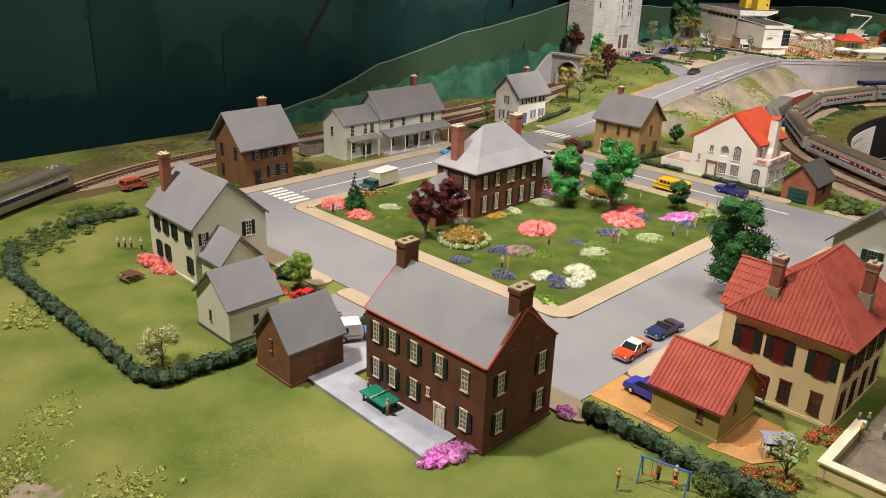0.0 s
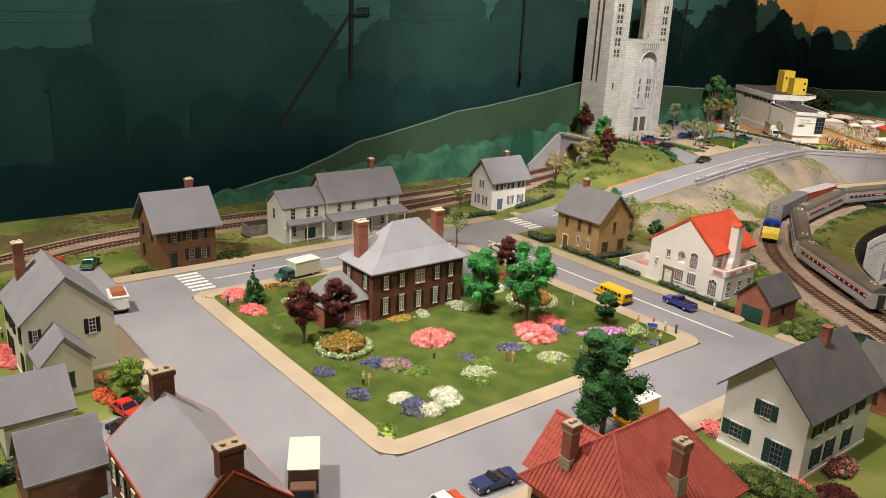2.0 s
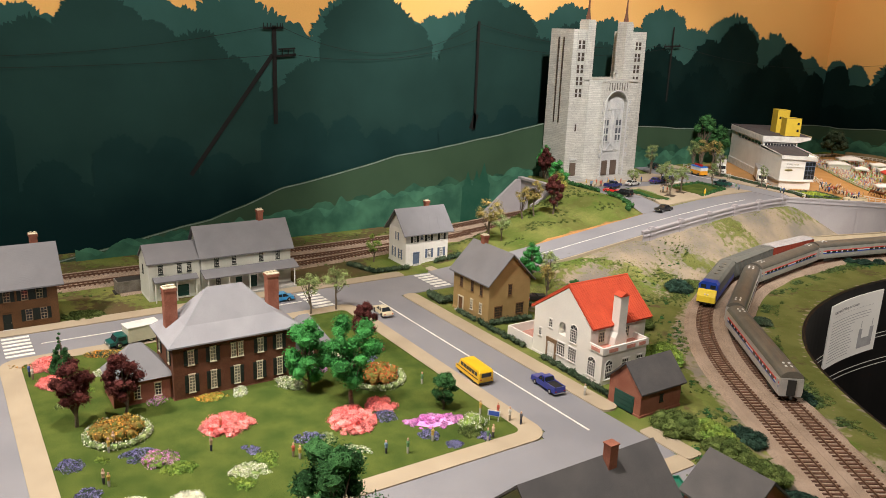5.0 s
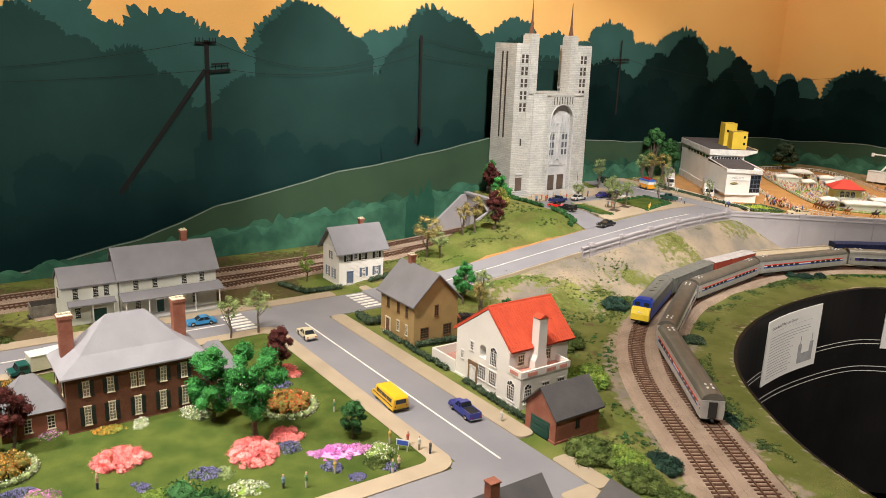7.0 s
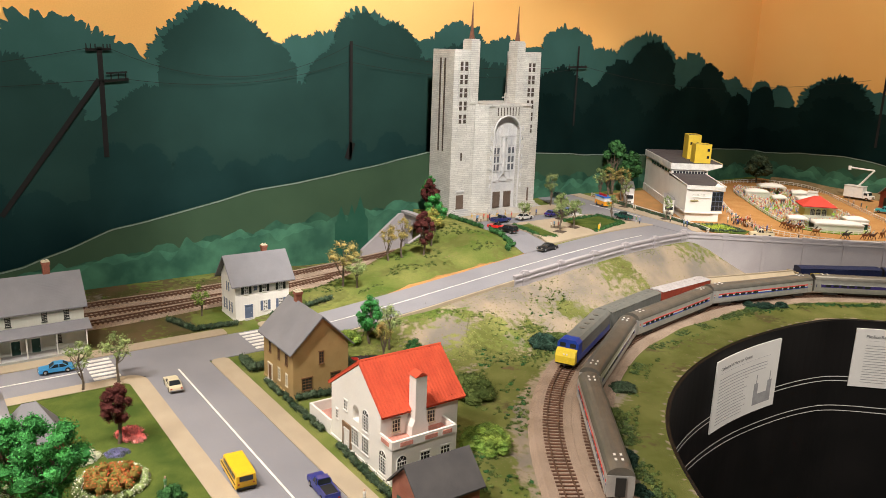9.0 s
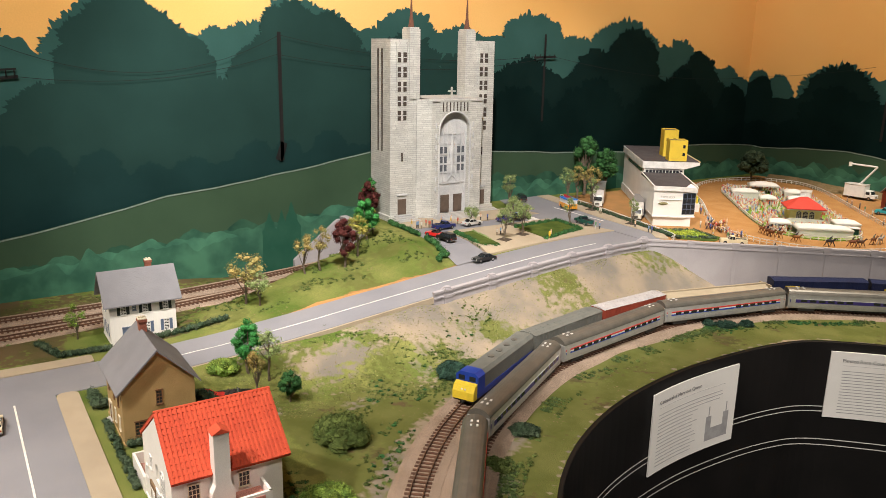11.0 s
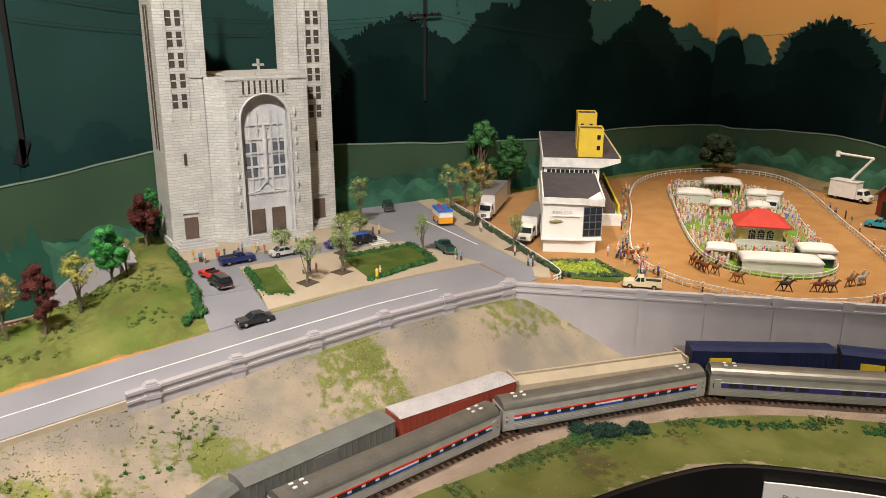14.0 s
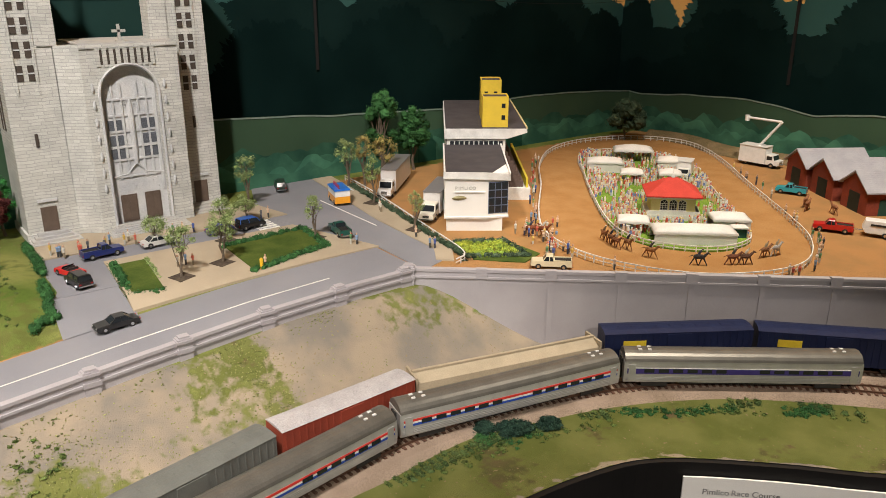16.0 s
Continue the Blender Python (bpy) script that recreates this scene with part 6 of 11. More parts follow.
for k in range(7):
    z = cz(0.165 + 0.026 * k)
    for s in (-1, 1):
        part("carved_ornament", MB().ball((FX + 0.0015, AC + s * (AR + 0.011), z), 0.0042, (0.6, 0.55, 1.7), 0.15, random.Random(k), 6, 8), M_SMOOTH, church)
for k in range(9):
    y = AC - 0.0405 + 0.0101 * k
    part("frieze_rib", MB().box(FX - 0.001, FX + 0.0020, y - 0.0030, y + 0.0030, cz(0.352), cz(0.3785)), M_ASHLAR, church)
# dark plate between the ribs: shade of the frieze recesses put into colour
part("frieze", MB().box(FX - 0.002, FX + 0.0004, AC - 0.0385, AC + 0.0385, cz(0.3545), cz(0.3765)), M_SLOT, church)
part("cornice", MB().box(FX - 0.001, FX + 0.0022, 2.3005, 2.4455, cz(0.3787), cz(0.3838)), M_ASHLAR, church)
# screen: mullions, window lights, carved middle figure panel, doors
ms = MB()
for y in (-0.0255, -0.0125, 0.0125, 0.0255):
    ms.box(FX - 0.012, FX - 0.0095, AC + y - 0.0014, AC + y + 0.0014, cz(0.175), cz(0.325))
for z in (0.178, 0.205, 0.225, 0.250, 0.275, 0.300):
    ms.box(FX - 0.012, FX - 0.0098, AC - 0.034, AC + 0.034, cz(z) - 0.0014, cz(z) + 0.0014)
part("screen_mullions", ms, M_SMOOTH, tymp)
for y in (-0.0315, -0.0195, 0.0195, 0.0315):
    for z in (0.207, 0.228, 0.252):
        part("window", MB().box(FX - 0.012, FX - 0.0113, AC + y - 0.0046, AC + y + 0.0046, cz(z), cz(z) + 0.016), mat("leaded_pane", (0.12, 0.13, 0.15), rough=0.25, scale=200, bump=0.0) if "leaded_pane" not in bpy.data.materials else bpy.data.materials["leaded_pane"], tymp)
SX = FX - 0.0115
part("carved_column", MB().tube([(SX, AC, cz(0.196)), (SX, AC, cz(0.215)), (SX, AC, cz(0.262)), (SX, AC, cz(0.284)), (SX, AC, cz(0.292)), (SX, AC, cz(0.300))], [0.0036, 0.0042, 0.0050, 0.0046, 0.0030, 0.0022], 10), M_SMOOTH, tymp)
for k in range(15):
    a = radians(-20 + 220 * k / 14)
    part("carved_ray", MB().tube([(SX, AC + 0.0055 * math.cos(a), cz(0.291) + 0.0060 * math.sin(a)), (SX, AC + 0.0110 * math.cos(a), cz(0.291) + 0.0130 * math.sin(a))], [0.0009, 0.0004], 5), M_SMOOTH, tymp)
for s in (-1, 1):
    part("raking_moulding", MB().tube([(SX + 0.001, AC + s * AR * 0.96, cz(0.178)), (SX + 0.001, AC + s * 0.016, cz(0.182)), (SX + 0.001, AC, cz(0.198))], 0.0016, 6), M_SMOOTH, tymp)
    part("side_pier", MB().box(SX - 0.0005, SX + 0.0018, AC + s * 0.0385 - 0.0022, AC + s * 0.0385 + 0.0022, cz(0.150), cz(0.318)), M_SMOOTH, tymp)
r_ = random.Random(5)
relief = MB()
for k in range(44):
    relief.ball((SX - 0.0005, AC + r_.uniform(-0.032, 0.032), cz(0.165) + r_.uniform(-0.010, 0.009)), r_.uniform(0.0012, 0.0026), (0.4, 1, 0.9), 0.2, r_, 4, 6)
part("carved_relief", relief, M_SMOOTH, tymp)
for s in (-1, 1):
    dd = part("door", MB().box(FX - 0.0125, FX - 0.0105, AC + s * 0.019 - 0.0125, AC + s * 0.019 + 0.0125, cz(0.104), cz(0.148)), M_DOOR, church)
    for q in (-0.00575, 0.00575):
        part("door_panel", MB().box(FX - 0.0105, FX - 0.0098, AC + s * 0.019 + q - 0.0047, AC + s * 0.019 + q + 0.0047, cz(0.107), cz(0.145)), M_DOOR, dd)
# cross on the nave roof
part("cross", MB().box(-1.500, -1.496, 2.363, 2.367, cz(0.386), cz(0.412)).box(-1.500, -1.496, 2.355, 2.375, cz(0.400), cz(0.404)).box(-1.503, -1.493, 2.359, 2.371, cz(0.386), cz(0.389)), M_STONE2, church)


def tower(y0, y1, x0, x1, top, tur_y, side):
    t = part("tower", MB().box(x0, x1, y0, y1, -0.005, cz(top), 0.002, 0.002).box(x0 - 0.003, x1 + 0.003, y0 - 0.003, y1 + 0.003, -0.005, 0.014), M_ASHLAR, church)
    tu = part("turret", MB().box(x1 - 0.036, x1 + 0.001, tur_y - 0.014, tur_y + 0.014, cz(0.384), cz(0.545), 0.0, 0.0).box(x1 - 0.034, x1 - 0.001, tur_y - 0.012, tur_y + 0.012, cz(0.545), cz(0.549)), M_ASHLAR, t)
    part("spire", MB().tube([(x1 - 0.018, tur_y, cz(0.549)), (x1 - 0.018, tur_y, cz(0.575)), (x1 - 0.018, tur_y, cz(0.640))], [0.0075, 0.0034, 0.0006], 8), mat("copper_brown_spire", (0.16, 0.07, 0.045), scale=90) if "copper_brown_spire" not in bpy.data.materials else bpy.data.materials["copper_brown_spire"], tu)
    # louvred belfry openings, two by five on the front, slits on the flank
    yc = (y0 + y1) / 2 + (-0.004 if side < 0 else 0.006)
    if side > 0:
        yc = y1 - 0.034
    for k in range(-1 if side > 0 else 0, 5):
        for s in (-1, 1):
            z = cz(0.335 + 0.0335 * k)
            # dark block for the opening, its inner shade given by colour
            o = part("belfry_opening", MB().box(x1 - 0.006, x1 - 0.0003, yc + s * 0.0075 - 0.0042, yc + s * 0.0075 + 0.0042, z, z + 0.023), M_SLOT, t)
            part("louvre", MB().box(x1 - 0.0012, x1 + 0.0006, yc + s * 0.0075 - 0.0042, yc + s * 0.0075 + 0.0042, z + 0.0105, z + 0.0125), M_SMOOTH, o)
    for s in (-1, 1):
        part("pilaster", MB().box(x1 - 0.002, x1 + 0.0010, yc + s * 0.0145 - 0.0016, yc + s * 0.0145 + 0.0016, cz(0.315), cz(0.515)), M_ASHLAR, t)
    # slits are dark bars, the shade of a narrow gap as flat colour
    for s in (-1, 1):
        xs = (x0 + x1) / 2 + s * 0.010
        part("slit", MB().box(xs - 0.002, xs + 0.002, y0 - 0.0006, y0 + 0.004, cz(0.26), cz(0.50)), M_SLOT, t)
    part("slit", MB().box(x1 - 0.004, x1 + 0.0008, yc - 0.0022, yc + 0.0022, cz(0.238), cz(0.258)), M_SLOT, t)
    d = part("door", MB().box(x1 - 0.003, x1 + 0.0012, yc - 0.0115, yc + 0.0115, cz(0.108), cz(0.146)), M_DOOR, t)
    part("door_lintel", MB().box(x1 - 0.002, x1 + 0.0022, yc - 0.014, yc + 0.014, cz(0.154), cz(0.158)), M_SMOOTH, d)
    st = MB()
    for k in range(4):
        e = 0.005 * (3 - k)
        st.box(x1 - 0.002, x1 + 0.012 + e * 1.3, yc - 0.022 - e, yc + 0.022 + e, -0.004, 0.0045 + 0.0036 * k)
    part("steps", st, M_STONE2, t)
    return t


tower(2.196, 2.270, -1.602, -1.502, 0.522, 2.262, -1)
tower(2.4465, 2.511, -1.602, -1.524, 0.522, 2.434, 1)
for k in range(7):
    e = 0.0062 * (6 - k)
    part("step", MB().box(FX - 0.002, FX + 0.008 + e, AC - 0.046 - e * 0.55, AC + 0.046 + e * 0.55, -0.004 if k == 0 else 0.0010 + 0.0016 * k, 0.0026 + 0.0016 * k), M_STONE2, church)

# ---- walls of the hill ----
def wall_run(path, name, label, h_fn, posts, base_fn):
    """A lavender concrete wall with mouldings, following the road; posts at given fractions."""
    w = thing(name, label, "wall", kind="structure")
    P = [Vector((x, y, 0)) for x, y in path]
    mbs = MB()

    def strip(off0, off1, zlo, zhi, mb):
        m0 = len(mb.v)
        for i, p in enumerate(P):
            d = (P[min(i + 1, len(P) - 1)] - P[max(i - 1, 0)]).normalized()
            s = Vector((d.y, -d.x, 0))
            for o, z in ((off0, zlo(p)), (off1, zlo(p)), (off1, zhi(p)), (off0, zhi(p))):
                mb.v.append((p.x + s.x * o, p.y + s.y * o, z))
        for i in range(len(P) - 1):
            for k in range(4):
                mb.f.append((m0 + 4 * i + k, m0 + 4 * i + 4 + k, m0 + 4 * i + 4 + (k + 1) % 4, m0 + 4 * i + (k + 1) % 4))
        mb.f.append((m0, m0 + 1, m0 + 2, m0 + 3))
        e = m0 + 4 * (len(P) - 1)
        mb.f.append((e + 3, e + 2, e + 1, e))
        return mb

    part("wall_body", strip(-0.003, 0.003, base_fn, lambda p: h_fn(p) - 0.002, MB()), M_CONC, w)
    part("coping", strip(-0.0045, 0.0045, lambda p: h_fn(p) - 0.004, h_fn, MB()), M_CONC, w)
    part("moulding", strip(0.003, 0.0050, lambda p: h_fn(p) - 0.0135, lambda p: h_fn(p) - 0.0105, MB()), M_CONC, w)
    part("moulding", strip(0.003, 0.0045, lambda p: h_fn(p) - 0.0290, lambda p: h_fn(p) - 0.0265, MB()), M_CONC, w) if base_fn(P[0]) > 0.01 else None
    for q in posts:
        i = min(range(len(P)), key=lambda k: (P[k].xy - Vector(q)).length)
        p = P[i]
        d = (P[min(i + 1, len(P) - 1)] - P[max(i - 1, 0)]).normalized()
        o = part("post", MB().box(-0.008, 0.008, -0.0062, 0.0062, base_fn(p) - h_fn(p) + 0.001, 0.0025).box(-0.0095, 0.0095, -0.0076, 0.0076, -0.003, 0.0005).box(-0.0095, 0.0095, -0.0072, 0.0072, -0.0150, -0.0095).box(-0.006, 0.006, -0.0048, 0.0048, 0.0025, 0.0050), M_CONC, w)
        o.matrix_basis = Matrix.Translation((p.x, p.y, h_fn(p))) @ Matrix.Rotation(math.atan2(d.y, d.x), 4, "Z")
    return w


pp = [(road_x(y) + 0.002, y) for y in [2.032 + 0.0147 * k for k in range(39)]]
wall_run(pp, "road_wall", "lavender-grey concrete parapet along the hill road", lambda p: road_z(p.y) + 0.010, [(road_x(y) + 0.002, y) for y in (2.056, 2.165, 2.265, 2.37, 2.475, 2.575)], lambda p: road_z(p.y) - 0.050)
wl = [(WALL_A + (WALL_B - WALL_A) * (k / 30)) for k in range(-0, 62)]
wl = [(p.x, p.y) for p in wl]
wall_run(wl, "race_course_wall", "tall lavender-grey retaining wall below the race course", lambda p: PLATEAU + 0.012, [tuple(WALL_A + (WALL_B - WALL_A).normalized() * s) for s in (0.008,)], lambda p: -0.025)
for k in range(10):
    p = WALL_A + (WALL_B - WALL_A).normalized() * (0.10 + 0.094 * k)
    d = (WALL_B - WALL_A).normalized()
    o = solo("wall_pier", MB().box(-0.0035, 0.0035, -0.0042, 0, -0.11, -0.012).box(-0.008, 0.008, -0.0052, 0.002, -0.0135, 0.001), M_CONC, "flat pier on the lavender-grey retaining wall", "wall pier", "piers of the retaining wall", kind="structure")
    o.matrix_basis = Matrix.Translation((p.x, p.y, PLATEAU + 0.0125)) @ Matrix.Rotation(math.atan2(d.y, d.x), 4, "Z")

# tunnel portal under the church hill
pt = thing("tunnel_portal", "lavender concrete tunnel mouth with sloping wing wall", "tunnel portal", pose(0, 0, 0), kind="structure")
pm = MB()
c, r, sp, y0 = -1.525, 0.045, 0.030, 2.115
pts = [(c - r * math.cos(math.pi * k / 12), sp + r * math.sin(math.pi * k / 12)) for k in range(13)]
pm.box(-1.608, c - r, y0, y0 + 0.012, -0.03, 0.090).box(c + r, -1.445, y0, y0 + 0.012, -0.03, 0.090)
for a, b in zip(pts, pts[1:]):
    pm.prism([a, b, (b[0], 0.090), (a[0], 0.090)], "y", y0, y0 + 0.012)
part("portal_face", pm, M_CONC, pt)
part("coping", MB().box(-1.610, -1.440, y0 - 0.004, y0 + 0.014, 0.0902, 0.0965), M_CONC, pt)
part("arch_ring", MB().tube([(x, y0 - 0.001, z) for x, z in [(c - r, -0.03)] + pts + [(c + r, -0.03)]], 0.003, 6), M_CONC, pt)
part("tunnel_dark", MB().box(c - r - 0.002, c + r + 0.002, y0 + 0.05, y0 + 0.06, -0.03, 0.09), M_BLACK, pt)
part("wing_wall", MB().prism([(1.985, -0.03), (2.115, -0.03), (2.115, 0.090), (2.10, 0.090), (1.985, 0.002)], "x", -1.602, -1.592), M_CONC, pt)
part("wing_wall", MB().prism([(2.03, -0.03), (2.115, -0.03), (2.115, 0.085), (2.10, 0.085), (2.03, 0.050)], "x", -1.444, -1.436), M_CONC, pt)


# ---- plants ----
def crown_blobs(h, r, form, rnd, base):
    """Centres and radii of the leaf clumps of a crown."""
    out = []
    if form == "cone":
        n = 9
        for i in range(n):
            t = i / (n - 1)
            z = base + (h - base) * (0.06 + 0.9 * t)
            R = r * (1 - t) ** 0.9
            k = max(1, int(7 * (1 - t)))
            for j in range(k):
                a = 2 * math.pi * (j + rnd.random() * 0.5) / k + i
                out.append((R * 0.72 * math.cos(a), R * 0.72 * math.sin(a), z, max(0.10 * r, R * 0.42)))
        return out
    n = {"round": 34, "open": 20, "bush": 16}[form]
    for i in range(n):
        while True:
            p = Vector((rnd.uniform(-1, 1), rnd.uniform(-1, 1), rnd.uniform(-1, 1)))
            if p.length < 1:
                break
        if p.length > 0.1:
            p = p.normalized() * (p.length ** 0.55)
        zz = base + (h - base) * (0.5 + 0.42 * p.z)
        taper = 1.0 - 0.35 * max(0, p.z)
        s = {"round": 0.31, "open": 0.27, "bush": 0.40}[form]
        out.append((p.x * r * 0.72 * taper, p.y * r * 0.72 * taper, zz, r * s * rnd.uniform(0.7, 1.15)))
    return out


def tree(name, label, x, y, h, r, leaf, form="round", seed=1, trunk=0.28, lean=0.0, z=None, dens=1.0, group=""):
    """A model tree: wire-like trunk with limbs, crown of foam clumps set with small leaves."""
    rnd = random.Random(seed * 7 + 3)
    z = land(x, y) if z is None else z
    t = thing(name, label, "tree" if form != "bush" else "shrub", pose(x, y, z, 0, lean, rnd.uniform(0, 360)), group)
    base = h * trunk
    blobs = crown_blobs(h, r, form, rnd, base)
    if form != "bush":
        tm = MB()
        tr = max(0.0012, h * 0.022)
        top = base + (h - base) * (0.9 if form == "cone" else 0.55)
        bend = [(0, 0, -0.003)] + [(rnd.gauss(0, 0.02) * h, rnd.gauss(0, 0.02) * h, top * k / 4) for k in range(1, 5)]
        tm.tube(bend, [tr * 1.25, tr, tr * 0.85, tr * 0.65, tr * 0.3], 7)
        if form != "cone":
            for b in blobs[::2]:
                s = Vector(bend[rnd.choice((1, 2, 3))])
                e = Vector(b[:3])
                tm.tube([s, s.lerp(e, 0.5) + Vector((0, 0, -0.03 * h)), e], [tr * 0.5, tr * 0.32, tr * 0.15], 5)
        part("trunk", tm, M_TRUNK, t)
    cm = MB()
    size = max(0.0010, min(0.0017, r * 0.05))
    for bx, by, bz, br in blobs:
        if form != "open":
            cm.ball((bx, by, bz), br * 0.72, (1, 1, 0.8), 0.3, rnd, 5, 8)
        else:
            cm.ball((bx, by, bz), br * 0.45, (1, 1, 0.7), 0.35, rnd, 4, 6)
        cm.leaves((bx, by, bz), br * (1.02 if form == "round" else 1.10), (1, 1, 0.9), int((210 if form != "open" else 90) * dens), size, rnd, 0.45)
    part("crown" if form != "bush" else "foliage", cm, leaf, t)
    return t


tree("conifer", "small dark green model conifer in the park", -0.978, 0.787, 0.066, 0.018, L_DEEP, "cone", 1, 0.1)
tree("maroon_tree", "maroon-leaved model tree in the park", -0.801, 0.778, 0.098, 0.030, L_RED, "round", 2)
tree("maroon_tree", "maroon-leaved model tree in the park", -0.803, 0.836, 0.092, 0.028, L_RED, "round", 3)
tree("green_tree", "bright green model tree beside the town hall", -0.757, 1.072, 0.112, 0.038, L_GREEN, "round", 4, 0.12, dens=1.4)
tree("green_tree", "tall bright green model tree in the park", -0.684, 1.104, 0.143, 0.046, L_GREEN, "round", 5, 0.22, dens=1.5)
tree("green_tree", "small round green model tree in the park", -0.617, 1.210, 0.060, 0.021, L_DEEP, "round", 6, 0.2)
tree("maroon_tree", "maroon-leaved model tree near the park corner", -0.842, 1.206, 0.092, 0.025, L_RED, "round", 7, 0.28)
tree("pale_tree", "sparse pale green model tree by the pavement", -1.040, 1.200, 0.080, 0.028, L_PALE, "open", 8, 0.5, dens=0.6)
tree("pale_tree", "sparse pale green model tree by the pavement", -1.043, 1.252, 0.085, 0.032, L_PALE, "open", 9, 0.5, dens=0.6)
tree("dark_tree", "large dark green model tree beside the villa", -0.384, 0.935, 0.148, 0.054, L_DEEP, "round", 10, 0.12, dens=1.6)
tree("lime_tree", "small yellow-green model tree by the driveway", -0.778, 0.532, 0.050, 0.024, L_LIME, "round", 11, 0.25)
tree("blossom_tree", "pale yellow flowering model tree by the hedge corner", -0.711, 0.310, 0.048, 0.029, leafmat("cream_blossom", (0.36, 0.37, 0.14), (0.58, 0.57, 0.32)), "open", 12, 0.3, dens=2.2)
tree("pale_tree", "thin light green model tree beside the white house", -1.290, 1.462, 0.068, 0.022, L_LIME, "open", 13, 0.3)
for i, (x, y, h, r, lf, fm, lb) in enumerate((
        (-1.262, 1.755, 0.106, 0.045, L_ORANGE, "open", "yellowing model tree beside the hill road"), (-1.232, 1.772, 0.070, 0.030, L_PALE, "open", "pale green model tree beside the hill road"),
        (-0.994, 1.668, 0.094, 0.027, L_GREEN, "round", "green model tree behind the tan house"), (-0.962, 1.690, 0.085, 0.026, L_PALE, "open", "bare-limbed pale model tree behind the tan house"),
        (-0.930, 1.660, 0.074, 0.022, L_ORANGE, "open", "brownish model tree behind the tan house"), (-0.894, 1.697, 0.052, 0.020, L_DEEP, "round", "small round green model tree on the grass"),
        (-1.308, 1.895, 0.086, 0.027, L_ORANGE, "open", "yellow autumn model tree on the bank"), (-1.300, 1.925, 0.098, 0.027, L_ORANGE, "open", "yellow autumn model tree on the bank"),
        (-1.280, 1.970, 0.105, 0.028, L_RED, "round", "maroon-leaved model tree on the bank"), (-1.325, 2.022, 0.094, 0.033, L_YELLOW, "open", "yellow autumn model tree on the bank"),
        (-1.392, 2.078, 0.096, 0.032, L_GREEN, "round", "green model tree on the bank below the church"), (-1.410, 2.102, 0.060, 0.016, L_YELLOW, "open", "small yellow model tree on the bank"),
        (-1.533, 2.157, 0.095, 0.029, L_RED, "round", "maroon-leaved model tree beside the church"), (-1.560, 2.172, 0.105, 0.026, L_GREEN, "round", "green model tree beside the church"),
        (-1.488, 2.545, 0.105, 0.026, L_PALE, "open", "pale green street tree beside the church"), (-1.217, 2.330, 0.086, 0.026, L_PALE, "open", "pale green model tree in the church square"),
        (-1.238, 2.396, 0.080, 0.030, L_PALE, "open", "pale green model tree in the church square"), (-1.372, 2.345, 0.050, 0.024, L_PALE, "open", "pale green model tree before the church steps"),
        (-1.330, 2.440, 0.075, 0.026, L_PALE, "open", "pale green model tree in the church square"), (-1.408, 2.507, 0.050, 0.025, L_PALE, "open", "pale green model tree by the church"),
        (-1.261, 2.556, 0.074, 0.019, L_PALE, "open", "slender pale green street tree"), (-1.502, 2.757, 0.105, 0.026, L_PALE, "open", "pale green street tree by the fence"),
        (-1.500, 2.795, 0.107, 0.026, L_ORANGE, "open", "orange autumn model tree by the fence"), (-1.470, 2.822, 0.105, 0.031, L_ORANGE, "open", "olive autumn model tree by the fence"),
        (-1.376, 2.735, 0.090, 0.022, L_PALE, "open", "pale green street tree by the fence"), (-1.200, 2.706, 0.070, 0.017, L_PALE, "open", "slender pale street tree by the fence"),
        (-1.560, 2.875, 0.185, 0.046, L_DEEP, "round", "tall dark green model tree before the hill panel"), (-1.555, 2.950, 0.140, 0.046, L_DEEP, "round", "dark green model tree before the hill panel"),
        (-1.500, 3.560, 0.100, 0.062, L_DARK, "round", "dark evergreen model tree before the hill panel"))):
    tree({L_RED: "maroon_tree", L_GREEN: "green_tree", L_DEEP: "dark_tree", L_DARK: "dark_tree"}.get(lf, "autumn_tree" if lf in (L_ORANGE, L_YELLOW) else "pale_tree"), lb, x, y, h, r, lf, fm, 30 + i, 0.42 if fm == "open" else 0.2, dens=0.9)


def bush(name, label, x, y, r, h, leaf, seed, category="shrub", flecks=None, stretch=1.0, turn=0.0, group=""):
    """A low clump of foam with flecks of leaves or blossom."""
    rnd = random.Random(seed * 13 + 1)
    z = land(x, y)
    t = thing(name, label, category, pose(x, y, z, 0, 0, turn), group)
    n = max(10, int(16 + r * 1300 * stretch))
    lm, fm = MB(), MB()
    lm.ball((0, 0, 0), 1.0, (r * stretch * 0.80, r * 0.80, h * 0.56), 0.10, rnd, 8, 22)
    for i in range(n):
        a, q = rnd.uniform(0, 2 * math.pi), math.sqrt(rnd.random())
        bx, by = q * r * stretch * math.cos(a), q * r * math.sin(a)
        br = h * rnd.uniform(0.22, 0.36)
        bz = (h - br) * (1 - 0.75 * q * q) * rnd.uniform(0.75, 1.0)
        lm.ball((bx, by, bz), br * 0.74, (1.2, 1.2, 0.9), 0.30, rnd, 5, 8)
        lm.leaves((bx, by, bz), br * 1.08, (1.2, 1.2, 0.9), 20 if flecks else int(70 + 9000 * br), 0.0013, rnd, 0.3)
        if flecks:
            fm.leaves((bx, by, bz), br * 1.12, (1.2, 1.2, 0.95), 50, 0.0012, rnd, 0.2)
    part("foliage", lm, leaf, t)
    if flecks:
        part("blossom", fm, flecks, t)
    return t


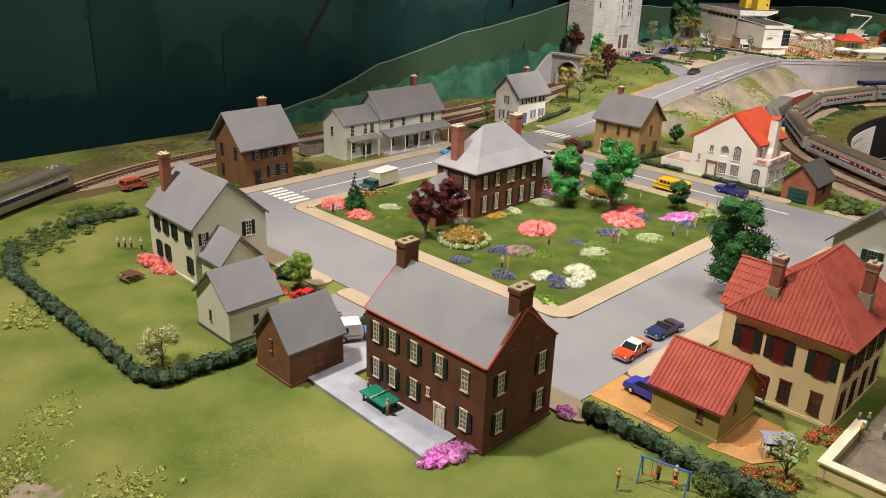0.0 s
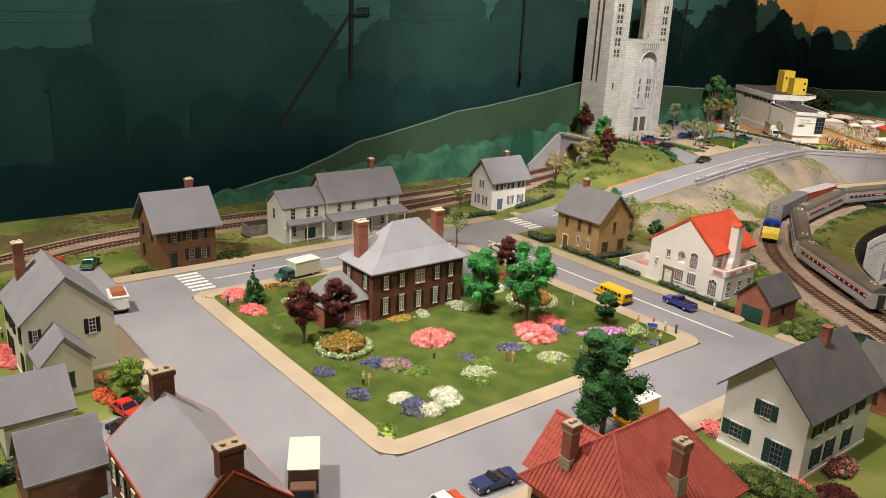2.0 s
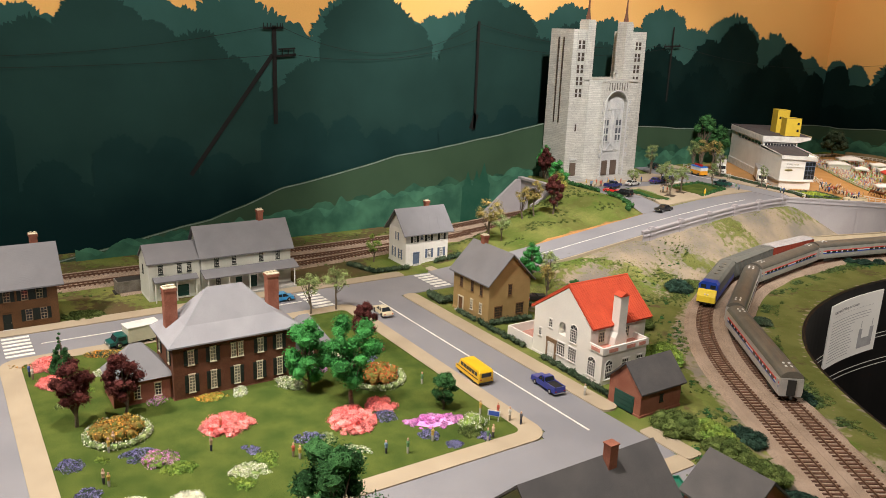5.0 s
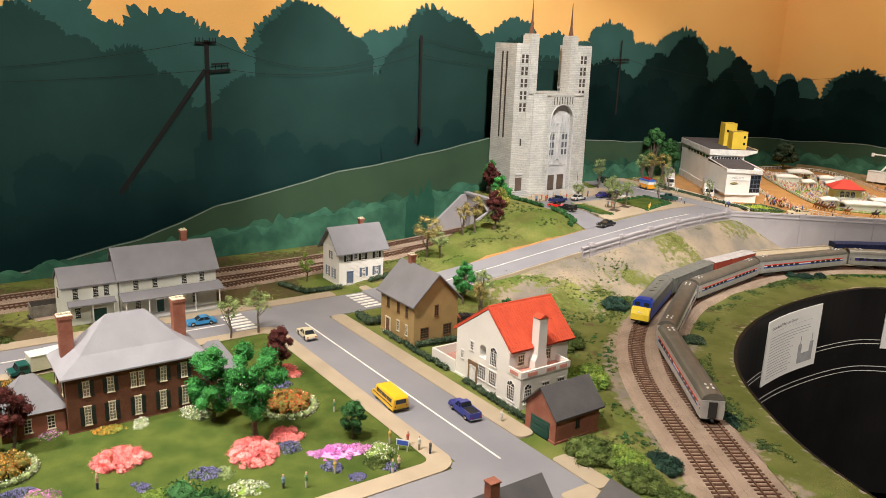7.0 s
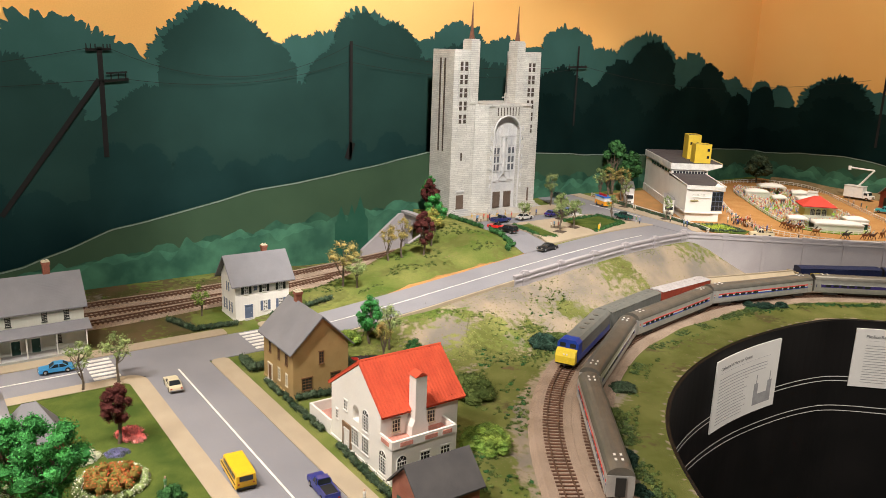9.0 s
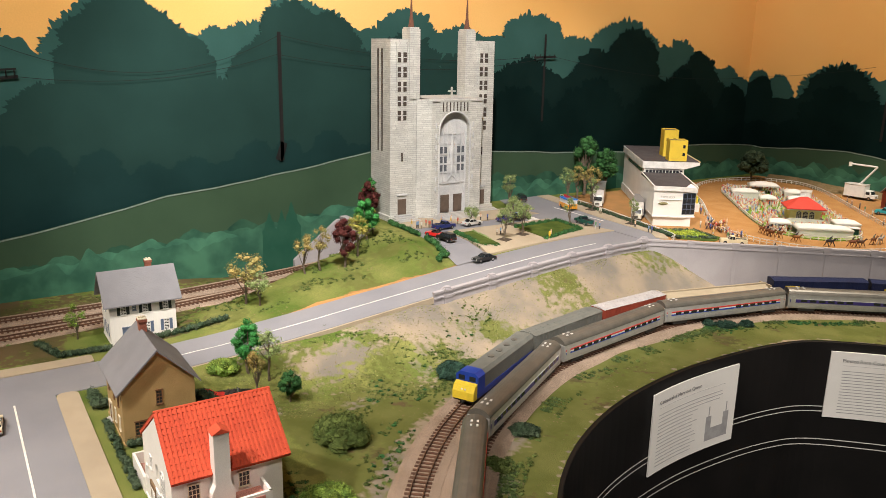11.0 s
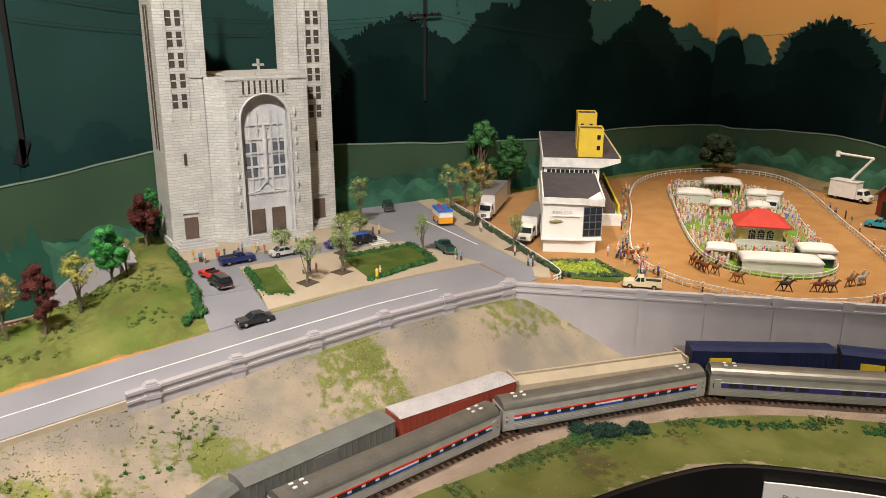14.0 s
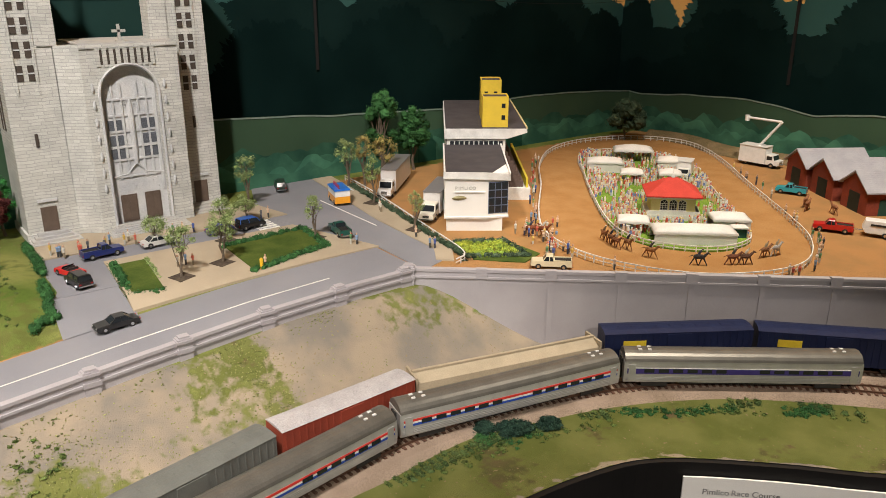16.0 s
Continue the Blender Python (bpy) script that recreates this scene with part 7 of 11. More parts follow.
BED = "flower beds of the park"
for i, (x, y, r, h, st, lf, fl, lb) in enumerate((
        (-1.015, 0.772, 0.020, 0.016, 1.2, F_PINK, F_PINK, "coral pink azalea mound"), (-0.944, 0.768, 0.0152, 0.015, 1.5, F_PINK, F_PINK, "coral pink azalea mound"),
        (-0.712, 0.942, 0.0272, 0.018, 1.15, F_PINK, F_PINK, "large coral pink azalea mound"), (-0.646, 1.086, 0.0288, 0.018, 1.3, F_PINK, F_PINK, "coral pink azalea mound under the tall tree"),
        (-0.664, 1.138, 0.0176, 0.016, 1.2, F_PINK, F_PINK, "coral pink azalea mound under the tall tree"), (-0.593, 1.180, 0.019, 0.010, 2.2, F_MAG, F_MAG, "long magenta flower bed on the lawn"),
        (-0.835, 0.885, 0.013, 0.010, 1.8, L_LIME, F_MAG, "magenta flowers at the town hall wing"), (-0.823, 1.110, 0.013, 0.012, 1.6, L_DEEP, F_MAG, "magenta flowers at the town hall wing"),
        (-0.800, 0.950, 0.012, 0.008, 1.8, L_LIME, F_ORANGE, "small mixed flowers below the town hall"), (-0.800, 0.988, 0.010, 0.007, 1.8, L_PALE, F_WHITE, "white flowers below the town hall"), (-0.790, 1.057, 0.016, 0.012, 1.5, L_PALE, F_WHITE, "white flowering shrub below the town hall"),
        (-0.828, 1.150, 0.018, 0.020, 1.4, F_WHITE, F_WHITE, "white flowering shrub beside the town hall wing"),
        (-0.562, 0.850, 0.017, 0.016, 1.2, F_WHITE, F_WHITE, "white hydrangea clump on the park lawn"), (-0.545, 0.815, 0.012, 0.014, 1.0, F_WHITE, F_WHITE, "white hydrangea clump on the park lawn"), (-0.590, 0.800, 0.012, 0.012, 1.2, F_WHITE, F_WHITE, "white hydrangea clump on the park lawn"),
        (-0.566, 0.800, 0.018, 0.010, 1.5, L_DARK, F_BLUE, "violet flowers before the hydrangeas"), (-0.705, 0.755, 0.013, 0.009, 1.3, L_DARK, F_BLUE, "violet flower tuft on the park lawn"), (-0.690, 0.830, 0.015, 0.009, 1.5, L_DARK, F_BLUE, "violet flower tuft on the park lawn"), (-0.628, 0.762, 0.013, 0.010, 1.4, L_DARK, F_BLUE, "violet flower tuft on the park lawn"),
        (-0.640, 0.948, 0.009, 0.006, 1.6, L_DARK, F_BLUE, "violet flower tuft on the park lawn"), (-0.630, 1.020, 0.015, 0.009, 1.4, L_DARK, F_BLUE, "violet flower tuft on the park lawn"), (-0.636, 1.130, 0.013, 0.010, 1.3, L_DARK, F_BLUE, "violet flower tuft on the park lawn"), (-0.565, 1.155, 0.011, 0.009, 1.3, L_DARK, F_BLUE, "violet flower tuft on the park lawn"),
        (-0.596, 0.930, 0.016, 0.010, 1.5, L_PALE, F_WHITE, "pale flower clump on the park lawn"), (-0.610, 0.955, 0.014, 0.009, 1.4, L_LIME, None, "lime green tuft on the park lawn"), (-0.575, 0.915, 0.013, 0.007, 1.5, L_LIME, None, "lime green tuft on the park lawn"), (-0.574, 1.048, 0.017, 0.009, 1.4, L_LIME, F_WHITE, "pale green flower clump on the lawn"), (-0.620, 1.040, 0.011, 0.007, 1.5, L_PALE, None, "pale green tuft on the park lawn"),
        (-0.668, 0.848, 0.017, 0.014, 1.2, L_LIME, F_MAG, "lilac flowering bush in the park"), (-0.640, 0.862, 0.014, 0.010, 1.4, L_LIME, None, "lime green tuft on the park lawn"), (-0.535, 0.742, 0.016, 0.006, 1.5, L_LIME, None, "lime green tuft at the lawn corner"),
        (-0.948, 0.838, 0.013, 0.008, 1.4, L_PALE, F_WHITE, "pale flower tuft on the park lawn"), (-1.020, 0.855, 0.010, 0.010, 3.4, L_DARK, F_ORANGE, "low hedge with orange flowers"), (-0.560, 1.218, 0.014, 0.020, 1.0, L_LIME, F_WHITE, "white flowering shrub at the park corner"), (-0.545, 1.205, 0.012, 0.013, 1.2, L_SCRUB, None, "low green shrub at the park corner"), (-0.530, 1.170, 0.009, 0.007, 1.2, L_DARK, F_BLUE, "violet flower tuft on the park lawn"), (-0.528, 1.215, 0.009, 0.007, 1.4, L_DARK, F_BLUE, "violet flower tuft on the park lawn"),
        (-0.700, 0.790, 0.008, 0.004, 1.5, L_LIME, None, "lime green tuft on the park lawn"), (-0.905, 0.805, 0.010, 0.005, 1.6, L_LIME, None, "lime green tuft on the park lawn"), (-0.870, 0.770, 0.009, 0.004, 1.6, L_PALE, None, "pale green tuft on the park lawn"), (-0.856, 1.226, 0.0150, 0.016, 1.4, F_PINK, F_PINK, "coral pink azalea mound under the maroon tree"), (-0.818, 1.198, 0.010, 0.009, 1.5, L_DARK, F_BLUE, "violet flower tuft under the maroon tree"))):
    bush("flower_bed", lb, x, y, r, h, lf, 200 + i, "flowers", fl, st, 45 * (i % 3) - 20, BED)
# round double bed under the maroon trees
M_RUST = mat("rust_foliage", (0.24, 0.13, 0.03), (0.12, 0.15, 0.03), scale=120)


def round_bed(label, x, y, k_, seed, blossom):
    """A round mound of flowers in a ring of low white ones."""
    ringm, ringf, inn, innf = MB(), MB(), MB(), MB()
    rr = random.Random(seed)
    for k in range(44):
        a = 2 * math.pi * k / 44
        p = (k_ * 0.036 * math.cos(a), k_ * 0.036 * math.sin(a), 0.004)
        ringm.ball(p, 0.0048, (1, 1, 0.9), 0.25, rr, 4, 6)
        ringf.leaves(p, 0.0058, (1, 1, 1), 26, 0.0015, rr, 0.1)
    for k in range(50):
        a, q = rr.uniform(0, 6.28), 0.029 * math.sqrt(rr.random())
        p = (k_ * q * math.cos(a), k_ * q * math.sin(a), 0.010 + 0.006 * (1 - q / 0.029))
        inn.ball(p, 0.0055, (1, 1, 1.1), 0.25, rr, 4, 6)
        innf.leaves(p, 0.0066, (1, 1, 1), 34, 0.0015, rr, 0.1)
    fb = thing("flower_bed", label, "flowers", pose(x, y, 0.001), BED)
    part("outer_ring", ringm, L_PALE, fb)
    part("white_blossom", ringf, F_WHITE, fb)
    part("inner_mound", inn, M_RUST, fb)
    part("orange_blossom", innf, blossom, fb)


round_bed("round bed of orange flowers ringed in white", -0.755, 0.818, 1.0, 77, F_ORANGE)
round_bed("round bed of red and orange marigolds ringed in white", -0.745, 1.176, 1.05, 78, F_RED)

for i, (nm, lb, x, y, r, h, lf, fl, st, tn) in enumerate((
        ("flower_bed", "pink flowers along the cream house", -0.968, 0.428, 0.012, 0.014, F_PINK, F_PINK, 3.6, 0), ("flower_bed", "magenta flowers at the patio's end", -0.398, 0.420, 0.012, 0.011, F_MAG, F_MAG, 2.3, 75), ("flower_bed", "magenta flowers beside the brick house", -0.366, 0.552, 0.007, 0.010, F_MAG, F_MAG, 1.4, 0),
        ("shrub", "dark green shrub by the driveway", -0.747, 0.525, 0.014, 0.016, L_BLUEG, None, 1.2, 0), ("shrub", "dark green shrub beside the patio", -0.640, 0.545, 0.015, 0.018, L_DARK, None, 1.0, 0), ("flower_bed", "orange-red flowers beside the drive", -0.792, 0.505, 0.010, 0.010, F_RED, F_RED, 1.8, 0), ("shrub", "dark shrub behind the cream house", -0.822, 0.545, 0.014, 0.020, L_BLUEG, None, 1.0, 0), ("flower_bed", "red and pink flowers by the cream wing", -0.835, 0.520, 0.010, 0.012, L_LIME, F_PINK, 1.3, 0),
        ("flower_bed", "orange flowers by the farm crossing", -1.030, 0.730, 0.012, 0.004, L_SCRUB, F_ORANGE, 1.5, 30),
        ("shrub", "yellow-green shrub by the brick garage", -0.418, 1.452, 0.026, 0.030, L_SCRUB, None, 1.2, 0), ("shrub", "green shrub along the railway embankment", -0.342, 1.456, 0.020, 0.024, L_SCRUB, None, 1.5, 10), ("shrub", "green shrub along the railway embankment", -0.290, 1.462, 0.016, 0.018, L_SCRUB, None, 1.8, 10), ("shrub", "dark shrub along the railway embankment", -0.235, 1.462, 0.014, 0.014, L_BLUEG, None, 2.0, 10), ("shrub", "blue-green shrub inside the curve", -0.476, 1.770, 0.013, 0.011, L_BLUEG, None, 2.0, -45), ("shrub", "blue-green shrub inside the curve", -0.404, 1.718, 0.013, 0.011, L_BLUEG, None, 2.0, -35), ("shrub", "yellow-green shrub by the brick garage", -0.385, 1.475, 0.022, 0.024, L_LIME, None, 1.3, 0), ("shrub", "yellow-green shrub behind the stucco house", -0.600, 1.625, 0.028, 0.034, L_LIME, None, 1.1, 0), ("shrub", "green shrub on the grass bank", -0.752, 1.712, 0.030, 0.040, L_SCRUB, None, 1.2, 0),
        ("shrub", "lime green shrub behind the tan house", -1.010, 1.632, 0.018, 0.026, L_LIME, None, 1.0, 0), ("shrub", "dark green shrub behind the tan house", -0.925, 1.575, 0.022, 0.026, L_DARK, None, 1.4, 0), ("shrub", "blue-green shrub beside the tracks", -0.855, 1.962, 0.020, 0.028, L_BLUEG, None, 1.3, 30), ("shrub", "bright green shrub beside the tracks", -0.862, 2.010, 0.020, 0.016, L_SCRUB, None, 1.6, 40), ("shrub", "blue-green shrub inside the curve", -0.640, 1.940, 0.016, 0.017, L_DARK, None, 1.3, 40),
        ("shrub", "blue-green shrub inside the curve", -0.585, 1.850, 0.014, 0.015, L_SCRUB, None, 1.5, 30), ("shrub", "dark shrub beside the inner track", -0.806, 2.522, 0.009, 0.015, L_BLUEG, None, 1.0, 0), ("shrub", "dark shrub beside the inner track", -0.786, 2.550, 0.015, 0.014, L_BLUEG, None, 1.5, 60), ("shrub", "dark shrub beside the inner track", -0.770, 2.590, 0.011, 0.014, L_BLUEG, None, 1.2, 60), ("shrub", "dark shrub near the brick garage", -0.365, 1.528, 0.020, 0.018, L_BLUEG, None, 1.3, 0),
        ("shrub", "green shrub beside the villa garden", -0.26, 0.97, 0.025, 0.03, L_SCRUB, None, 1.6, 0), ("shrub", "yellow-green shrub beside the clapboard house", -0.225, 1.018, 0.020, 0.022, L_SCRUB, None, 2.2, 20), ("flower_bed", "pink azalea beside the clapboard house", -0.205, 1.045, 0.009, 0.012, F_PINK, F_PINK, 1.3, 0), ("flower_bed", "pink azalea along the clapboard house", -0.196, 1.120, 0.012, 0.016, L_DARK, F_PINK, 2.0, 90), ("flower_bed", "pink azalea by the pavement", -0.325, 1.070, 0.012, 0.016, F_PINK, F_PINK, 1.2, 0), ("shrub", "maroon shrub beside the clapboard house", -0.17, 1.06, 0.014, 0.02, L_RED, None, 1.2, 0),
        ("flower_bed", "orange flowers along the terrace wall", -0.185, 0.600, 0.014, 0.012, L_SCRUB, F_RED, 1.8, 30), ("flower_bed", "red flowers beside the villa", -0.172, 0.705, 0.014, 0.010, L_SCRUB, F_RED, 1.5, 60), ("shrub", "green shrub on the lawn", -0.215, 0.555, 0.012, 0.014, L_SCRUB, None, 1.3, 0),
        ("shrub", "green shrub beside the brown house", -1.212, 0.690, 0.014, 0.012, L_SCRUB, None, 1.4, 90), ("shrub", "green shrub beside the brown house", -1.212, 0.85, 0.020, 0.012, L_SCRUB, None, 1.8, 80), ("flower_bed", "orange flowers behind the cream house", -1.13, 0.545, 0.012, 0.008, L_SCRUB, F_ORANGE, 1.5, 0))):
    bush(nm, lb, x, y, r, h, lf, 300 + i, "flowers" if nm == "flower_bed" else "shrub", fl, st, tn)


def hedge(label, pts, w, h, leaf, seed):
    """A clipped hedge along a line: a rough core set with small leaves."""
    rnd = random.Random(seed)
    P = [Vector((x, y, 0)) for x, y in pts]
    line = []
    for a, b in zip(P, P[1:]):
        n = max(2, int((b - a).length / 0.006))
        line += [a.lerp(b, k / n) for k in range(n)]
    line.append(P[-1])
    t = thing("hedge", label, "hedge", pose(line[0].x, line[0].y, land(line[0].x, line[0].y)))
    o = Vector((line[0].x, line[0].y, land(line[0].x, line[0].y)))
    mb = MB()
    for p in line:
        z = land(p.x, p.y)
        for k in range(2):
            c = Vector((p.x + rnd.uniform(-1, 1) * w * 0.22, p.y + rnd.uniform(-1, 1) * w * 0.22, z + h * rnd.uniform(0.35, 0.62))) - o
            mb.ball(c, min(w, h) * 0.36, (1, 1, 1.0), 0.25, rnd, 4, 7)
            mb.leaves(c, min(w, h) * 0.56, (1, 1, 1), 52, 0.0013, rnd, 0.4)
    part("foliage", mb, leaf, t)
    return t


hedge("dark clipped hedge round the cream house lawn", [(-1.135, 0.300), (-1.05, 0.272), (-0.86, 0.275), (-0.700, 0.280), (-0.675, 0.290), (-0.672, 0.340), (-0.668, 0.395)], 0.018, 0.018, L_DARK, 1)
hedge("dark hedge behind the cream house lawn", [(-1.19, 0.40), (-1.185, 0.50)], 0.014, 0.014, L_DARK, 2)
hedge("dark clipped hedge beside the mustard garage", [(-0.348, 0.566), (-0.24, 0.566), (-0.10, 0.570)], 0.020, 0.020, L_DARK, 3)
hedge("dark hedge before the white house", [(-1.285, 1.40), (-1.215, 1.425), (-1.207, 1.50)], 0.012, 0.012, L_DARK, 4)
hedge("dark hedge before the white house", [(-1.210, 1.575), (-1.212, 1.70)], 0.012, 0.012, L_DARK, 5)
hedge("dark hedge beside the tan house", [(-1.025, 1.445), (-0.985, 1.445), (-0.985, 1.465)], 0.018, 0.018, L_DARK, 6)
hedge("dark hedge along the tan house and stucco house", [(-0.93, 1.448), (-0.84, 1.448), (-0.74, 1.448)], 0.012, 0.010, L_DARK, 7)
hedge("dark hedge between the two houses", [(-0.848, 1.462), (-0.840, 1.54)], 0.014, 0.012, L_DARK, 8)
hedge("dark hedge along the stucco house", [(-0.69, 1.448), (-0.60, 1.445), (-0.535, 1.442)], 0.012, 0.010, L_DARK, 9)
hedge("green hedge beside the church drive", [(-1.48, 2.185), (-1.40, 2.185), (-1.34, 2.180)], 0.018, 0.012, L_DEEP, 10)
hedge("green hedge beside the church drive", [(-1.290, 2.170), (-1.245, 2.167), (-1.200, 2.165), (-1.184, 2.135)], 0.020, 0.013, L_DEEP, 11)
hedge("green hedge round the small church lawn", [(-1.320, 2.268), (-1.205, 2.258), (-1.192, 2.295)], 0.015, 0.011, L_DEEP, 12)
hedge("grey-green hedge round the small church lawn", [(-1.318, 2.314), (-1.20, 2.302)], 0.008, 0.006, L_PALE, 13)
hedge("green hedge round the church lawn", [(-1.300, 2.425), (-1.312, 2.560), (-1.215, 2.550), (-1.182, 2.420)], 0.016, 0.011, L_DEEP, 14)
hedge("green hedge along the white race course fence", [(-1.50, 2.765), (-1.30, 2.735), (-1.13, 2.702), (-1.045, 2.690)], 0.012, 0.011, L_DARK, 15)
solo("church_lawn", MB().prism([(-1.318, 2.270), (-1.205, 2.260), (-1.195, 2.298), (-1.318, 2.312)], "z", Z2 - 0.02, Z2 + 0.004), M_LAWN, "small clipped green lawn in the church square", "lawn", kind="structure")
solo("church_lawn", MB().prism([(-1.300, 2.425), (-1.312, 2.560), (-1.215, 2.550), (-1.182, 2.420)], "z", Z2, Z2 + 0.005), M_LAWN, "clipped green lawn in the church square", "lawn", kind="structure")

# low scrub, tufts and foam on the banks and beside the tracks
rnd = random.Random(99)


def scatter(name, label, leaf, spots, size, count_leaf, leafs=0.0017):
    mb = MB()
    for x, y, s in spots:
        z = land(x, y)
        mb.ball((x, y, z + s * 0.1), s * 0.5, (1.2, 1.2, 0.55), 0.4, rnd, 4, 6)
        mb.leaves((x, y, z + s * 0.2), s * 0.95, (1.2, 1.2, 0.6), count_leaf, leafs, rnd, 0.6)
    o = solo(name, mb, leaf, label, "scrub", kind="stuff")
    return o


def between(n, f):
    out = []
    while len(out) < n:
        q = f()
        if q:
            out.append(q)
    return out


def near_track(lo, hi, side, d0, d1, s0, s1):
    L = T_IN[1] if side > 0 else T_OUT[1]

    def f():
        p, q = (lambda i: (L[i], L[i + 1]))(rnd.randrange(len(L) - 1))
        if not (lo < p.y < hi) or p.x > -0.15:
            return None
        d = (q - p).normalized()
        o = rnd.uniform(d0, d1)
        x, y = p.x + d.y * o * side, p.y - d.x * o * side
        if noise.noise(Vector((x * 16, y * 16, 4))) < -0.05:
            return None
        return (x, y, rnd.uniform(s0, s1))
    return f


scatter("scrub", "low green scrub inside the railway curve", L_SCRUB, between(520, near_track(1.5, 3.2, 1, 0.035, 0.075, 0.002, 0.006)), 0, 22, 0.0013)
scatter("scrub", "muted green scrub thick along the inner ballast", leafmat("muted_scrub", (0.050, 0.085, 0.030), (0.085, 0.12, 0.045)), between(420, near_track(1.6, 3.2, 1, 0.040, 0.058, 0.003, 0.007)), 0, 26, 0.0013)
scatter("scrub", "low green scrub outside the railway curve", L_SCRUB, between(420, near_track(1.5, 2.15, -1, 0.035, 0.17, 0.002, 0.006)), 0, 20, 0.0013)
scatter("scrub", "dark green scrub outside the railway curve", L_DEEP, between(130, near_track(1.5, 2.1, -1, 0.04, 0.16, 0.002, 0.007)), 0, 24, 0.0013)


def bank_spot():
    y = rnd.uniform(1.62, 2.45)
    x = road_x(y) + rnd.uniform(0.012, 0.20)
    if noise.noise(Vector((x * 14, y * 14, 8))) < 0.12:
        return None
    return (x, y, rnd.uniform(0.0007, 0.0024))


scatter("tufts", "sparse green tufts on the sandy bank", leafmat("dry_tuft", (0.105, 0.125, 0.040), (0.17, 0.18, 0.065)), between(560, bank_spot), 0, 7, 0.0010)


def fine_spot():
    """Short static grass: thick in the green stripe and round the foot of the bank, thinning out over the sand."""
    y = rnd.uniform(1.64, 2.50)
    q = rnd.random()
    x = road_x(y) + 0.010 + 0.20 * q
    stripe = math.exp(-((y - 2.33 - 0.25 * (x + 1.0)) / 0.026) ** 2)
    if rnd.random() > max(0.95 * stripe, 0.08 + 0.75 * max(0.0, noise.noise(Vector((x * 16, y * 16, 3))) + 0.30 * smooth(0.5, 0.9, q) + 0.25 * smooth(2.05, 1.8, y))):
        return None
    return (x, y, rnd.uniform(0.0006, 0.0015))


scatter("tufts", "short olive static grass on the sandy bank", leafmat("static_grass", (0.150, 0.160, 0.052), (0.235, 0.235, 0.095)), between(5200, fine_spot), 0, 5, 0.0011)
scatter("pebbles", "olive and brown crumbs on the sandy bank", mat("brown_crumbs", (0.20, 0.165, 0.09), (0.27, 0.21, 0.12), scale=200), between(160, lambda: (lambda y: (road_x(y) + rnd.uniform(0.012, 0.2), y, rnd.uniform(0.0008, 0.002)))(rnd.uniform(1.62, 2.55))), 0, 3, 0.001)


def slope_spot():
    y = rnd.uniform(1.6, 2.14)
    x = rnd.uniform(-1.42, -1.20)
    if land(x, y) < 0.0 or noise.noise(Vector((x * 12, y * 12, 2))) < 0.05:
        return None
    return (x, y, rnd.uniform(0.002, 0.006))


scatter("scrub", "low scrub on the grassy church bank", L_SCRUB, between(420, slope_spot), 0, 20, 0.0013)
scatter("scrub", "low scrub beside the back tracks", L_SCRUB, between(200, lambda: (lambda y: (rnd.choice((-1.33, -1.34, -1.36, -1.53, -1.55)) + rnd.gauss(0, 0.012) + (0.10 if y < 0.55 else 0), y, rnd.uniform(0.002, 0.006)))(rnd.uniform(0.45, 1.9))), 0, 12)
scatter("scrub", "thick scrub beside the left curve of the track", L_SCRUB, between(420, lambda: (lambda t: (-1.05 - 0.19 * t + rnd.gauss(0, 0.020), 0.17 + 0.31 * t + rnd.gauss(0, 0.014), rnd.uniform(0.005, 0.012)))(rnd.random())), 0, 34, 0.0016)
def mat_spots(lines, n, spread, s0, s1):
    """Spots thick along short lines: ground-hugging mats of scrub."""
    out = []
    for k in range(n):
        ln = rnd.choice(lines)
        i = rnd.randrange(len(ln) - 1)
        p = Vector(ln[i]).lerp(Vector(ln[i + 1]), rnd.random())
        x, y = p.x + rnd.gauss(0, spread), p.y + rnd.gauss(0, spread)
        if not in_pit(x, y):
            out.append((x, y, rnd.uniform(s0, s1)))
    return out


scatter("scrub", "leafy green mats of scrub below the hill road", L_SCRUB, mat_spots([[(-1.047, 1.77), (-1.02, 1.834), (-0.968, 1.896), (-0.934, 1.935)], [(-0.83, 1.852), (-0.82, 1.90), (-0.835, 1.946)], [(-0.811, 1.728), (-0.815, 1.773)], [(-0.922, 1.959), (-0.903, 2.01)]], 300, 0.010, 0.0014, 0.0038), 0, 24, 0.0012)
scatter("scrub", "dark leafy scrub along the inner track", L_DEEP, mat_spots([[(-0.802, 2.515), (-0.783, 2.516), (-0.769, 2.573)], [(-0.744, 2.675), (-0.703, 2.730), (-0.662, 2.792)], [(-0.62, 2.84), (-0.598, 2.885)]], 200, 0.007, 0.003, 0.006), 0, 26, 0.0013)
scatter("tufts", "pale yellow-green tussocks in the rough front lawn", leafmat("tussock", (0.30, 0.34, 0.085), (0.38, 0.40, 0.13)), mat_spots([[(-0.918, 0.24), (-0.935, 0.259)], [(-0.90, 0.25), (-0.93, 0.245)], [(-0.70, 0.188), (-0.69, 0.195)], [(-0.537, 0.197), (-0.55, 0.19)], [(-0.65, 0.15), (-0.64, 0.145)], [(-0.613, 0.128), (-0.62, 0.12)]], 420, 0.015, 0.002, 0.0045), 0, 30, 0.0014)


# ---- vehicles ----
PAINT = {}


def paint(col, rough=0.28):
    key = tuple(col)
    if key not in PAINT:
        PAINT[key] = mat("car_paint_%d" % len(PAINT), col, [c * 0.92 for c in col], rough=rough, scale=120, fine=900, bump=0.02, speck=0.05, spec=0.5, coat=0.3)
    return PAINT[key]


